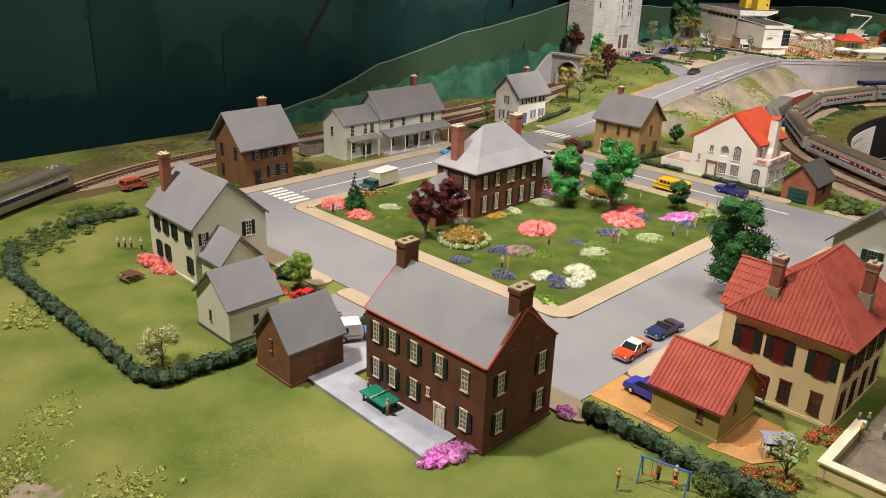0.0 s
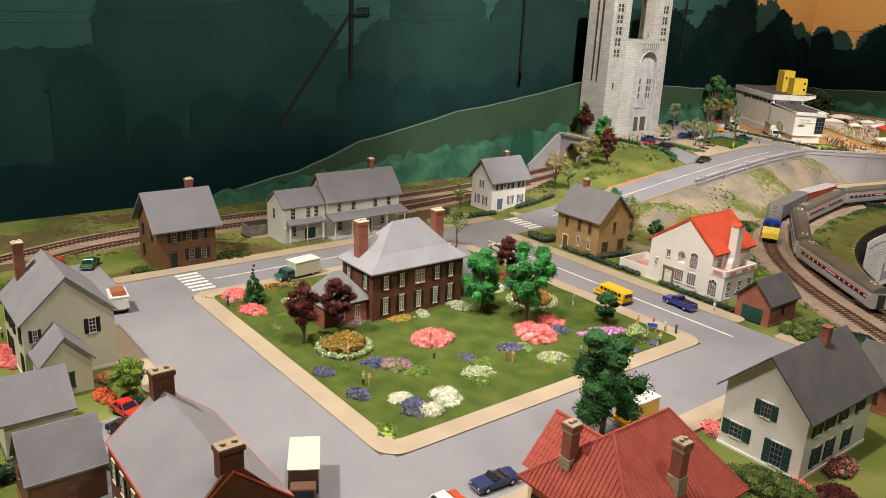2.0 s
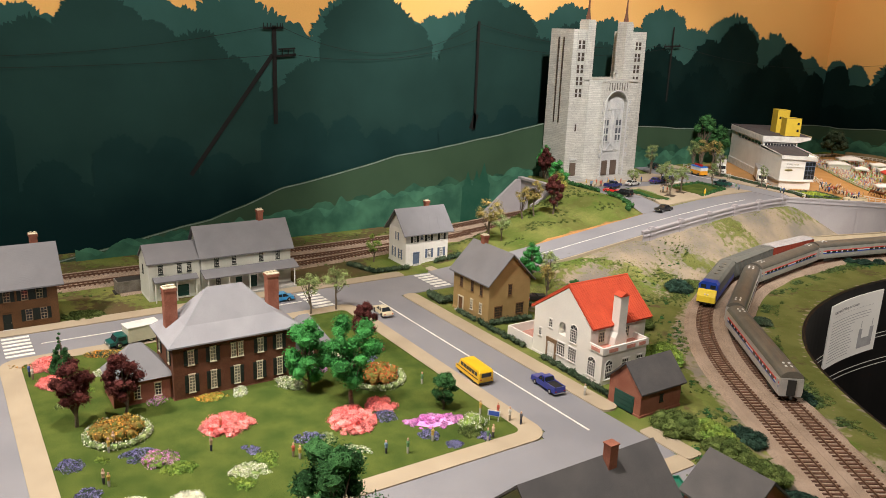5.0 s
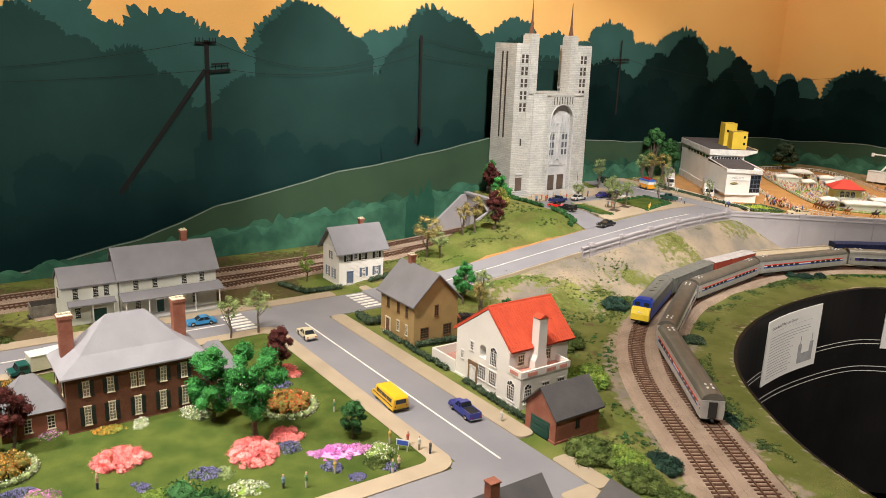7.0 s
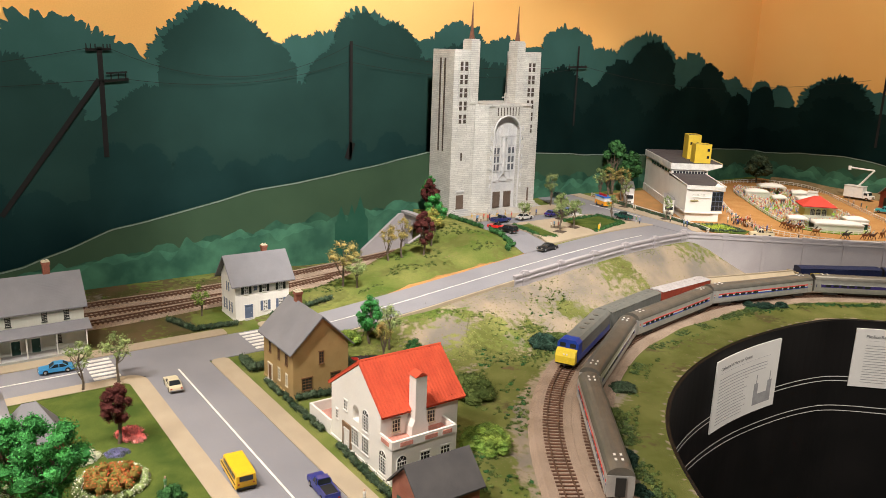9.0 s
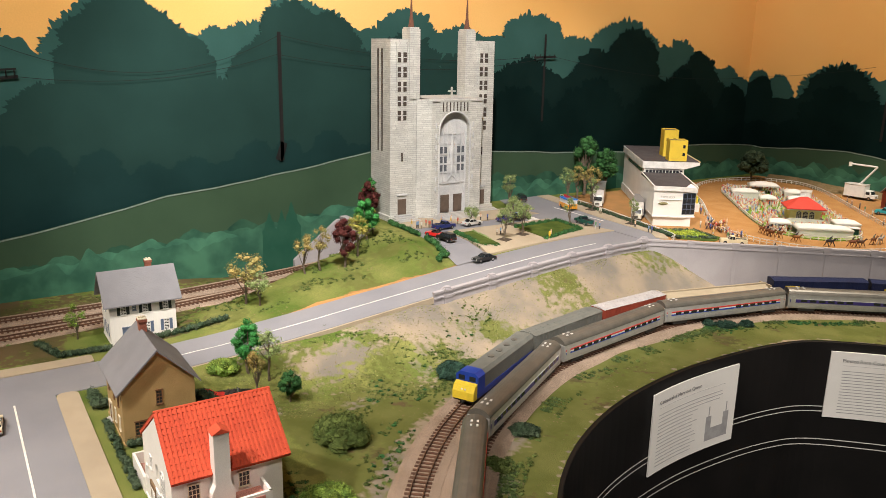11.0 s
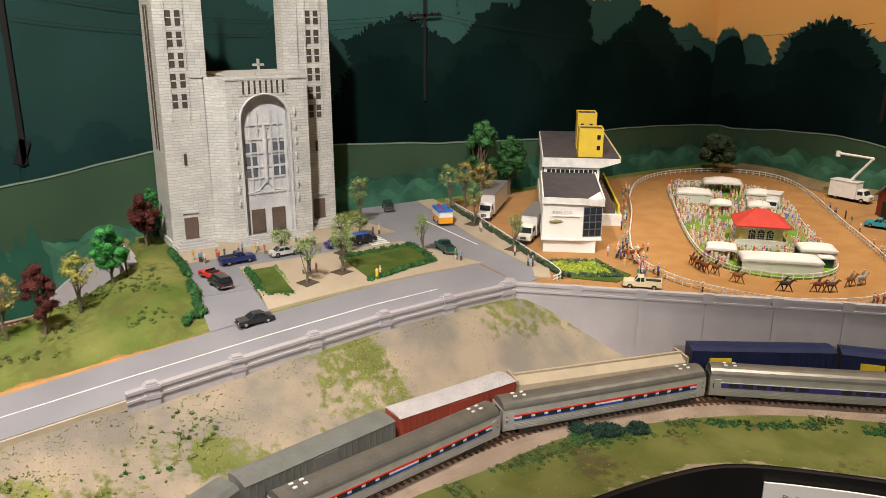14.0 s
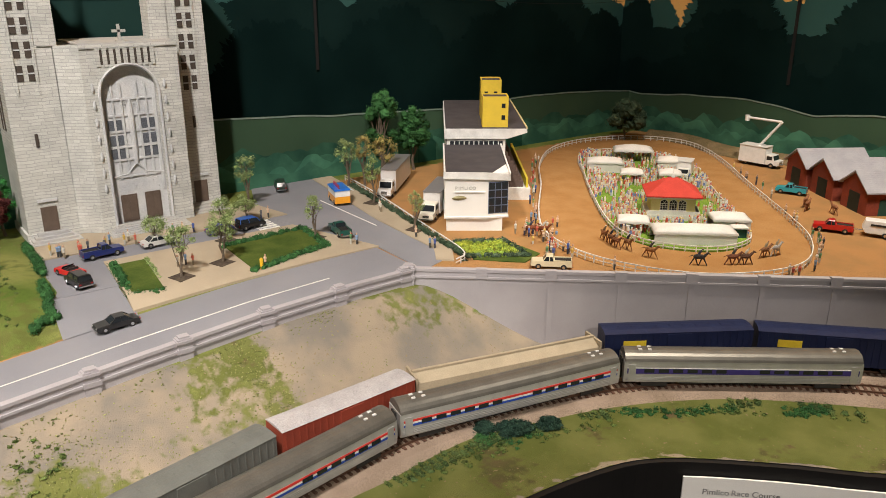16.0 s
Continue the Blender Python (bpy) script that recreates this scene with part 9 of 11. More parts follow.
def on_track(line, s, L):
    a, b = along(line, s - L * 0.35), along(line, s + L * 0.35)
    c = (a + b) / 2
    d = b - a
    return Matrix.Translation((c.x, c.y, c.z + 0.0066)) @ Matrix.Rotation(math.atan2(d.y, d.x), 4, "Z")


def bogies(t, L, W):
    for s in (-1, 1):
        o = part("bogie", MB().box(s * L * 0.36 - 0.016, s * L * 0.36 + 0.016, -W * 0.44, -W * 0.38, 0.002, 0.007).box(s * L * 0.36 - 0.016, s * L * 0.36 + 0.016, W * 0.38, W * 0.44, 0.002, 0.007).box(s * L * 0.36 - 0.004, s * L * 0.36 + 0.004, -W * 0.4, W * 0.4, 0.004, 0.008), M_TRUCKM, t)
        for q in (-0.011, 0.011):
            for k in (-1, 1):
                hang("wheel", shared(("railwheel",), lambda: MB().tube([(0, -0.001, 0), (0, 0.001, 0)], 0.0052, 14), M_RAIL), o, pose(s * L * 0.36 + q, k * 0.0082, 0.0052))
        part("coupler", MB().box(s * L / 2 - 0.004, s * L / 2 + 0.004, -0.0015, 0.0015, 0.006, 0.009), M_TRUCKM, t)


def coach(line, s, scheme, label, L=0.298, W=0.034, rev=False):
    """A silver passenger car with rounded roof, window band and stripes."""
    t = thing("passenger_car", label, "train car", on_track(line, s, L), "passenger train")
    w, h = W / 2, L / 2 - 0.003
    zlo, zsh, ztop = 0.008, 0.036, 0.0470
    prof = [(-w * 0.93, zlo), (-w, 0.016), (-w, 0.028), (-w * 0.97, zsh)]
    arc = [(-w * 0.97 * math.cos(math.pi * k / 10), zsh + (ztop - zsh) * math.sin(math.pi * k / 10)) for k in range(1, 10)]
    part("body", MB().prism(prof + [(w * 0.97, zsh), (w, 0.028), (w, 0.016), (w * 0.93, zlo)], "x", -h, h), M_STEEL, t)
    part("roof", MB().prism([(-w * 0.985, zsh + 0.0002)] + arc + [(w * 0.985, zsh + 0.0002)], "x", -h + 0.001, h - 0.001), M_ROOFGREY, t, smooth=False)
    for k in (-0.42, -0.38, 0.38, 0.42):
        for q in (-0.004, 0.004):
            part("roof_vent", MB().box(k * L - 0.0022, k * L + 0.0022, q - 0.0014, q + 0.0014, ztop - 0.0012, ztop + 0.0006), M_STWHITE, t)
    for sgn in (-1, 1):
        for z in (0.0105, 0.0125, 0.0145, 0.0165):
            part("flute", MB().box(-h + 0.002, h - 0.002, sgn * w - 0.0003, sgn * w + 0.0003, z - 0.0003, z + 0.0003), M_STEEL, t)
    band = {"indigo": [(M_PURPLE, 0.0200, 0.0270), (M_STWHITE, 0.0272, 0.0280)], "tri": [(M_STRED, 0.0258, 0.0285), (M_STWHITE, 0.0234, 0.0256), (M_STBLUE, 0.0205, 0.0232)]}[scheme]
    for sgn in (-1, 1):
        for m_, a, b in band:
            part("stripe", MB().box(-h + 0.004, h - 0.004, sgn * (w + 0.0001) - 0.0004, sgn * (w + 0.0001) + 0.0004, a, b), m_, t)
        for k in range(14):
            x = -0.115 + 0.230 * k / 13
            if 6 <= k <= 7:
                continue
            part("window", MB().box(x - 0.0062, x + 0.0062, sgn * (w + 0.0004) - 0.0004, sgn * (w + 0.0004) + 0.0004, 0.0218, 0.0268), M_CARGLASS, t)
        for k in (-1, 1):
            part("door", MB().box(k * (h - 0.010) - 0.0045, k * (h - 0.010) + 0.0045, sgn * (w + 0.0003) - 0.0004, sgn * (w + 0.0003) + 0.0004, 0.010, 0.032), M_STEEL, t)
    for k in (-1, 1):
        part("vestibule", MB().box(k * h - 0.002, k * h + 0.002, -0.006, 0.006, 0.010, 0.034), M_TRUCKM, t)
    part("underframe", MB().box(-L * 0.25, L * 0.25, -w * 0.7, w * 0.7, 0.004, 0.0078), M_TRUCKM, t)
    bogies(t, L, W)
    return t


LIN, LOUT, LB2 = T_IN[1], T_OUT[1], T_B2[1]
s0 = track_s(LIN, 1.86, 0.3) - 0.305
for k, sc in enumerate(("tri", "indigo", "tri", "tri", "indigo")):
    coach(LIN, s0 + 0.152 + 0.305 * k, sc, {"indigo": "silver passenger car with indigo window stripe", "tri": "silver passenger car with red, white and blue stripes"}[sc])
sb = track_s(LB2, 0.48)
for k in range(3):
    coach(LB2, sb - 0.152 - 0.305 * k, "indigo", "silver passenger car with indigo stripe on the back track")


def boxcar(line, s, L, body_m, label, roof_m=None, H=0.050, W=0.035, door_m=None, open_door=False, letters=None):
    t = thing("boxcar", label, "train car", on_track(line, s, L), "freight train")
    h, w = L / 2 - 0.003, W / 2
    part("body", MB().box(-h, h, -w, w, 0.009, H), body_m, t)
    part("roof", MB().prism([(-w - 0.0006, H), (w + 0.0006, H), (w * 0.5, H + 0.0022), (0, H + 0.0028), (-w * 0.5, H + 0.0022)], "x", -h - 0.0006, h + 0.0006), roof_m or body_m, t)
    rb = MB()
    n = int(L / 0.0085)
    for sgn in (-1, 1):
        for k in range(n):
            x = -h + 0.004 + (2 * h - 0.008) * k / (n - 1)
            if abs(x) < 0.020:
                continue
            rb.box(x - 0.0006, x + 0.0006, sgn * w - 0.0007, sgn * w + 0.0007, 0.011, H - 0.002)
    part("ribs", rb, body_m, t)
    rr_ = MB()
    for k in range(0, n, 2):
        x = -h + 0.004 + (2 * h - 0.008) * k / (n - 1)
        rr_.prism([(-w, H + 0.0006), (0, H + 0.0034), (w, H + 0.0006), (0, H + 0.0020)], "x", x - 0.0007, x + 0.0007)
    part("roof_ribs", rr_, roof_m or body_m, t)
    for sgn in (-1, 1):
        # an open doorway is a dark plate, the shade inside put into its colour
        part("door", MB().box(-0.016 + (0.004 if open_door else 0), 0.016 + (0.004 if open_door else 0), sgn * (w + 0.0006) - 0.0006, sgn * (w + 0.0006) + 0.0006, 0.010, H - 0.002), M_TRUCKM if open_door else (door_m or body_m), t)
        if letters:
            x = sgn * h * 0.60
            part("lettering", MB().box(x - 0.015, x + 0.015, sgn * (w + 0.0008) - 0.0003, sgn * (w + 0.0008) + 0.0003, H * 0.60, H * 0.80), letters, t, "plain yellow lettering bar")
            part("lettering", MB().box(sgn * h * 0.5 - 0.012, sgn * h * 0.5 + 0.012, sgn * (w + 0.0008) - 0.0003, sgn * (w + 0.0008) + 0.0003, H * 0.40, H * 0.43).box(sgn * h * 0.5 - 0.012, sgn * h * 0.5 + 0.006, sgn * (w + 0.0008) - 0.0003, sgn * (w + 0.0008) + 0.0003, H * 0.32, H * 0.35), letters, t)
    bogies(t, L, W)
    return t


def tank_car(line, s, L=0.165):
    t = thing("tank_car", "pale blue tank car with deep blue frame and dome", "train car", on_track(line, s, L), "freight train")
    part("tank", MB().tube([(-L * 0.46, 0, 0.026), (-L * 0.45, 0, 0.026), (-L * 0.43, 0, 0.026), (L * 0.43, 0, 0.026), (L * 0.45, 0, 0.026), (L * 0.46, 0, 0.026)], [0.006, 0.013, 0.0165, 0.0165, 0.013, 0.006], 20), M_TANKW, t)
    part("tank_band", MB().tube([(-0.018, 0, 0.026), (0.018, 0, 0.026)], 0.0169, 20), M_TANKB, t)
    part("dome", MB().cyl(0, 0, 0.041, 0.008, 0.007, 14), M_TANKB, t)
    pl = MB().box(-0.016, 0.016, -0.016, 0.016, 0.0425, 0.0435)
    for x in (-0.015, 0.015):
        for y in (-0.015, 0.015):
            pl.cyl(x, y, 0.0435, 0.0006, 0.010, 6)
    for y in (-0.015, 0.015):
        pl.tube([(-0.015, y, 0.0535), (0.015, y, 0.0535)], 0.0005, 5)
    part("platform", pl, M_TANKB, t)
    part("frame", MB().box(-L / 2 + 0.002, L / 2 - 0.002, -0.014, 0.014, 0.0075, 0.0105), M_TANKB, t)
    bogies(t, L, 0.034)
    return t


def gondola(line, s, L=0.26):
    t = thing("beam_car", "tan covered freight car with a ridged top", "train car", on_track(line, s, L), "freight train")
    h, w = L / 2 - 0.003, 0.0175
    part("body", MB().prism([(-w * 0.9, 0.010), (-w, 0.018), (-w * 0.92, 0.032), (0, 0.040), (w * 0.92, 0.032), (w, 0.018), (w * 0.9, 0.010)], "x", -h, h), M_TANCAR, t)
    part("top_rail", MB().box(-h, h, -0.002, 0.002, 0.0395, 0.042), M_TANCAR, t)
    for q in (-1, 1):
        part("end_cap", MB().box(q * h - 0.0015, q * h + 0.0015, -w, w, 0.009, 0.040), M_TANCAR, t)
    bogies(t, L, 0.034)
    return t


def hopper(line, s, L=0.285):
    t = thing("hopper_car", "long off-white ribbed hopper car", "train car", on_track(line, s, L), "freight train")
    h, w = L / 2 - 0.003, 0.0180
    part("body", MB().box(-h, h, -w, w, 0.012, 0.044), M_HOPW, t)
    rb = MB()
    for sgn in (-1, 1):
        for z in (0.0135, 0.020, 0.026, 0.032, 0.038):
            rb.box(-h, h, sgn * w - 0.0012, sgn * w + 0.0012, z, z + 0.002)
        for k in range(24):
            x = -h + 2 * h * k / 23
            rb.box(x - 0.0005, x + 0.0005, sgn * w - 0.0008, sgn * w + 0.0008, 0.013, 0.044)
    part("ribs", rb, M_HOPW, t)
    part("roof_walk", MB().box(-h, h, -0.006, 0.006, 0.0442, 0.047).box(-h, h, -w, -w + 0.002, 0.044, 0.0465).box(-h, h, w - 0.002, w, 0.044, 0.0465), M_HOPW, t)
    bogies(t, L, 0.034)
    return t


def loco(line, s, L=0.215):
    t = thing("locomotive", "diesel locomotive in blue, grey and yellow", "locomotive", on_track(line, s, L), "freight train")
    h, w = L / 2, 0.0175
    part("hood", MB().prism([(-w, 0.012), (-w, 0.042), (-w * 0.7, 0.047), (w * 0.7, 0.047), (w, 0.042), (w, 0.012)], "x", -h + 0.030, h - 0.003), M_GREYCAR, t)
    part("lower_band", MB().box(-h + 0.030, h - 0.004, -w - 0.0005, w + 0.0005, 0.010, 0.020), M_TANKB, t)
    part("cab", MB().prism([(-w - 0.001, 0.011), (-w - 0.001, 0.043), (-w * 0.7, 0.049), (w * 0.7, 0.049), (w + 0.001, 0.043), (w + 0.001, 0.011)], "x", -h + 0.010, -h + 0.032), M_TANKB, t)
    part("nose", MB().prism([(-h - 0.002, 0.010), (-h + 0.0098, 0.010), (-h + 0.0098, 0.034), (-h + 0.002, 0.031), (-h - 0.002, 0.022)], "y", -w, w), M_YLET, t)
    for y in (-0.009, 0.009):
        part("cab_window", MB().box(-h + 0.0092, -h + 0.0104, y - 0.005, y + 0.005, 0.036, 0.043), M_CARGLASS, t)
        part("headlamp", MB().ball((-h - 0.001, y * 0.3, 0.026), 0.0016, (0.6, 1, 1), rings=4, n=8), M_LAMP, t)
    part("frame", MB().box(-h, h, -w * 0.95, w * 0.95, 0.007, 0.010), M_TRUCKM, t)
    for k in range(4):
        part("roof_fan", MB().cyl(-0.02 + 0.028 * k, 0, 0.047, 0.0050, 0.0012, 12), M_ROOFGREY, t)
    bogies(t, L, 0.034)
    return t


s1 = track_s(LOUT, 1.95, 0.3) + 0.820
s = s1
for nm in ("navy", "navy2", "yellow"):
    Lc = 0.203
    if nm == "yellow":
        boxcar(LOUT, s + Lc / 2, Lc, M_YELCAR, "yellow boxcar with grey roof and open door", M_ROOFGREY, open_door=True, letters=None)
    else:
        boxcar(LOUT, s + Lc / 2, Lc, M_NAVYCAR, "navy blue boxcar with yellow lettering bars", letters=M_YLET)
    s += Lc + 0.004
tank_car(LOUT, s + 0.083)
s += 0.170
hopper(LOUT, s + 0.143)
s = s1 - 0.004
gondola(LOUT, s - 0.130)
s -= 0.264
boxcar(LOUT, s - 0.09, 0.18, M_REDCAR, "rust-red boxcar with pale grey roof", mat("pale_dusty_roof", (0.40, 0.38, 0.38), scale=40), H=0.042)
s -= 0.184
boxcar(LOUT, s - 0.10, 0.20, M_GREYCAR, "grey-green ribbed freight car", M_GREYCAR, H=0.042)
s -= 0.204
loco(LOUT, s - 0.108)
# wagon on the siding beside the farmhouse
M_WAGON = mat("weathered_wagon_paint", (0.26, 0.24, 0.21), (0.16, 0.14, 0.12), rough=0.7, scale=60, speck=0.2)
wg = thing("hopper_wagon", "weathered grey hopper wagon on the siding", "train car", pose(-1.322, 0.955, -0.0095, 0, 0, 90))
part("body", MB().prism([(-0.014, 0.012), (-0.016, 0.034), (0.016, 0.034), (0.014, 0.012)], "x", -0.028, 0.028), M_WAGON, wg)
wr = MB()
for k in range(6):
    for sgn in (-1, 1):
        x = -0.026 + 0.0104 * k
        wr.prism([(x - 0.0007, 0.012), (x + 0.0007, 0.012), (x + 0.0007, 0.034), (x - 0.0007, 0.034)], "y", sgn * 0.0155 - 0.001, sgn * 0.0155 + 0.001)
part("ribs", wr, M_WAGON, wg)
part("load", MB().box(-0.026, 0.026, -0.014, 0.014, 0.030, 0.0345), M_TRUCKM, wg)
part("frame", MB().box(-0.032, 0.032, -0.012, 0.012, 0.007, 0.012), M_TRUCKM, wg)
for x in (-0.02, 0.02):
    for y in (-0.0082, 0.0082):
        hang("wheel", CACHE[("railwheel",)], wg, pose(x, y, 0.0052))


# ---- race course ----
M_FENCE = plain("white_fence_paint", (0.74, 0.73, 0.70), 0.6)
M_TENT = mat("white_tent_cloth", (0.66, 0.64, 0.61), (0.60, 0.585, 0.555), rough=0.8, scale=40, fine=400, bump=0.15, speck=0.05)
OUTER_RAIL = [(-1.15, 2.93), (-1.28, 3.06), (-1.40, 3.17), (-1.50, 3.30), (-1.535, 3.43), (-1.50, 3.56), (-1.39, 3.63), (-1.25, 3.57), (-1.02, 3.37), (-0.87, 3.24), (-0.785, 3.155), (-0.735, 3.06), (-0.738, 2.98), (-0.785, 2.895), (-0.86, 2.845), (-0.95, 2.825), (-1.05, 2.85)]
INNER_RAIL = [(-1.17, 3.085), (-1.30, 3.20), (-1.41, 3.30), (-1.435, 3.37), (-1.39, 3.44), (-1.30, 3.46), (-1.20, 3.43), (-1.03, 3.27), (-0.90, 3.15), (-0.842, 3.085), (-0.842, 3.015), (-0.885, 2.965), (-0.95, 2.945), (-1.03, 2.975)]


def rail_fence(name, label, pts, h, step, closed=True, z=PLATEAU):
    f = thing(name, label, "fence", pose(0, 0, z))
    line = [Vector((p.x, p.y, 0)) for p in smooth_path([(x, y, 0) for x, y in pts], 8, closed)]
    loop = line + [line[0]] if closed else line
    part("top_rail", MB().sweep([(p.x, p.y, h) for p in loop], [(-0.0007, -0.0008), (-0.0007, 0.0008), (0.0007, 0.0008), (0.0007, -0.0008)]), M_FENCE, f)
    part("lower_rail", MB().sweep([(p.x, p.y, h * 0.5) for p in loop], [(-0.0005, -0.0005), (-0.0005, 0.0005), (0.0005, 0.0005), (0.0005, -0.0005)]), M_FENCE, f)
    post = MB().box(-0.0007, 0.0007, -0.0007, 0.0007, -0.002, h + 0.0005).mesh("post", M_FENCE)
    acc = 0.0
    for a, b in zip(loop, loop[1:]):
        d = b - a
        while acc < d.length:
            p = a + d * (acc / d.length)
            hang("post", post, f, Matrix.Translation((p.x, p.y, 0)))
            acc += step
        acc -= d.length
    return f


def oval(name, pts, z, material, label, category):
    line = smooth_path([(x, y) for x, y in pts], 6, True)
    return solo(name, MB().prism([(p.x, p.y) for p in line], "z", z - 0.004, z), material, label, category, kind="structure")


oval("race_track", OUTER_RAIL, PLATEAU + 0.0012, M_DIRT, "brown dirt oval of the race course", "race track")
oval("infield", INNER_RAIL, PLATEAU + 0.0030, mat("infield_turf", (0.19, 0.30, 0.045), (0.13, 0.22, 0.035), rough=0.95, scale=40, fine=900, bump=0.7, speck=0.4, spec=0.05), "bright green turf of the infield", "lawn")
rail_fence("race_fence", "white post-and-rail fence outside the race track", OUTER_RAIL, 0.0115, 0.016)
rail_fence("race_fence", "white post-and-rail fence round the infield", INNER_RAIL, 0.0105, 0.016)
rail_fence("street_fence", "white rail fence along the church road", [(-1.56, 2.785), (-1.40, 2.762), (-1.20, 2.722), (-1.06, 2.692), (-1.035, 2.66)], 0.010, 0.020, False)
fp = thing("flower_plot", "yellow-green flower plot before the grandstand", "flower plot", pose(-1.055, 2.745, PLATEAU))
M_PLOT = leafmat("yellow_green_plot", (0.36, 0.40, 0.05), (0.20, 0.30, 0.05))
for nm_, m_, seed_, k_, hh in (("foliage", M_PLOT, 3, 230, 0.006), ("border", L_DARK, 4, 120, 0.008)):
    pr_, mbp = random.Random(seed_), MB()
    for k in range(k_):
        u, w = pr_.random(), pr_.random()
        if nm_ == "border":
            (u, w) = pr_.choice(((u, 0.98), (0.02, w), (0.98, w)))
        p_ = Vector((-1.118, 2.715)).lerp(Vector((-1.045, 2.70)), u).lerp(Vector((-1.075, 2.785)).lerp(Vector((-1.000, 2.768)), u), w)
        c_ = (p_.x + 1.055, p_.y - 2.745, hh * pr_.uniform(0.3, 0.6))
        mbp.ball(c_, hh * 0.5, (1, 1, 0.8), 0.3, pr_, 4, 6)
        mbp.leaves(c_, hh * 0.75, (1, 1, 0.9), 22, 0.0014, pr_, 0.4)
    part(nm_, mbp, m_, fp)
solo("grass_strip", MB().prism([(-1.04, 2.695), (-0.985, 2.745), (-1.0, 2.79), (-1.04, 2.79)], "z", PLATEAU - 0.002, PLATEAU + 0.0018), M_LAWN, "green grass strip beside the flower plot", "lawn", kind="structure")

# grandstand: a low entrance block before a tall stand
GS = thing("grandstand", "white race course grandstand with dark roofs and yellow penthouses", "grandstand", pose(-1.141, 2.784, PLATEAU, 0, 0, 53.5))
WB = 0.103
M_CHAR = mat("charcoal_roof", (0.045, 0.04, 0.045), (0.06, 0.055, 0.058), scale=40, speck=0.1)
part("entrance_base", MB().box(-WB / 2 + 0.003, WB / 2 - 0.010, 0.005, 0.19, -0.003, 0.024), M_WHITE, GS)
part("entrance_block", MB().prism([(-WB / 2, 0.0), (0.016, 0.0), (WB / 2 - 0.001, 0.008), (WB / 2 - 0.001, 0.19), (-WB / 2, 0.19)], "z", 0.024, 0.096), M_WHITE, GS)
part("base_ledge", MB().prism([(-WB / 2 - 0.001, -0.0015), (0.016, -0.0015), (WB / 2, 0.0065), (WB / 2, 0.19), (-WB / 2 - 0.001, 0.19)], "z", 0.0225, 0.0255), M_WTRIM, GS)
part("entrance_roof", MB().add([(-WB / 2 + 0.001, -0.002, 0.0975), (0.017, -0.002, 0.0965), (WB / 2, 0.006, 0.0925), (WB / 2, 0.195, 0.103), (-WB / 2 + 0.001, 0.195, 0.103), (-WB / 2 + 0.001, -0.002, 0.094), (0.017, -0.002, 0.094), (WB / 2, 0.006, 0.091), (WB / 2, 0.195, 0.094), (-WB / 2 + 0.001, 0.195, 0.094)], [(0, 1, 2, 3, 4), (0, 5, 6, 1), (1, 6, 7, 2), (2, 7, 8, 3), (3, 8, 9, 4), (4, 9, 5, 0)]), M_CHAR, GS)
part("entrance_fascia", MB().add([(-WB / 2 - 0.002, -0.004, 0.088), (0.017, -0.004, 0.087), (WB / 2 + 0.002, 0.005, 0.083), (WB / 2 + 0.002, 0.005, 0.094), (0.017, -0.004, 0.0982), (-WB / 2 - 0.002, -0.004, 0.0992), (-WB / 2 - 0.002, -0.0022, 0.088), (0.017, -0.0022, 0.087), (WB / 2 + 0.002, 0.0068, 0.083), (WB / 2 + 0.002, 0.0068, 0.094), (0.017, -0.0022, 0.0982), (-WB / 2 - 0.002, -0.0022, 0.0992)], [(0, 1, 4, 5), (1, 2, 3, 4), (6, 7, 10, 11), (7, 8, 9, 10), (5, 4, 10, 11), (4, 3, 9, 10), (0, 6, 11, 5), (2, 8, 9, 3), (0, 1, 7, 6), (1, 2, 8, 7)]), M_WTRIM, GS)
for k in (-1, 1):
    part("roof_edge", MB().prism([(-0.002, 0.0955), (0.195, 0.1035), (0.195, 0.1055), (-0.002, 0.0985)], "x", k * WB / 2 - 0.0012, k * WB / 2 + 0.0012), M_WTRIM, GS)
lean = 0.008 / (WB / 2 - 0.017)
part("window_frame", MB().prism([(0.0180, 0.0000), (0.0500, 0.0072), (0.0500, 0.0080), (0.0180, 0.0008)], "z", 0.030, 0.082), M_BSHUT, GS)
for i in range(3):
    for j in range(4):
        x0_ = 0.0190 + 0.0104 * i
        y0_ = (x0_ - 0.0165) * lean
        part("window_pane", MB().prism([(x0_, y0_ - 0.0010), (x0_ + 0.0092, y0_ - 0.0010 + 0.0092 * lean), (x0_ + 0.0092, y0_ + 0.0092 * lean), (x0_, y0_)], "z", 0.0315 + 0.0127 * j, 0.0425 + 0.0127 * j), M_CARGLASS, GS)
part("ledge", MB().box(-0.036, 0.012, -0.0022, 0, 0.0655, 0.0672), M_WTRIM, GS)
part("emblem", MB().ball((-0.030, -0.0012, 0.0565), 0.006, (2.0, 0.3, 0.55), 0.3, random.Random(4), 4, 8), mat("gilded_emblem", (0.25, 0.22, 0.10), rough=0.5, scale=200), GS)
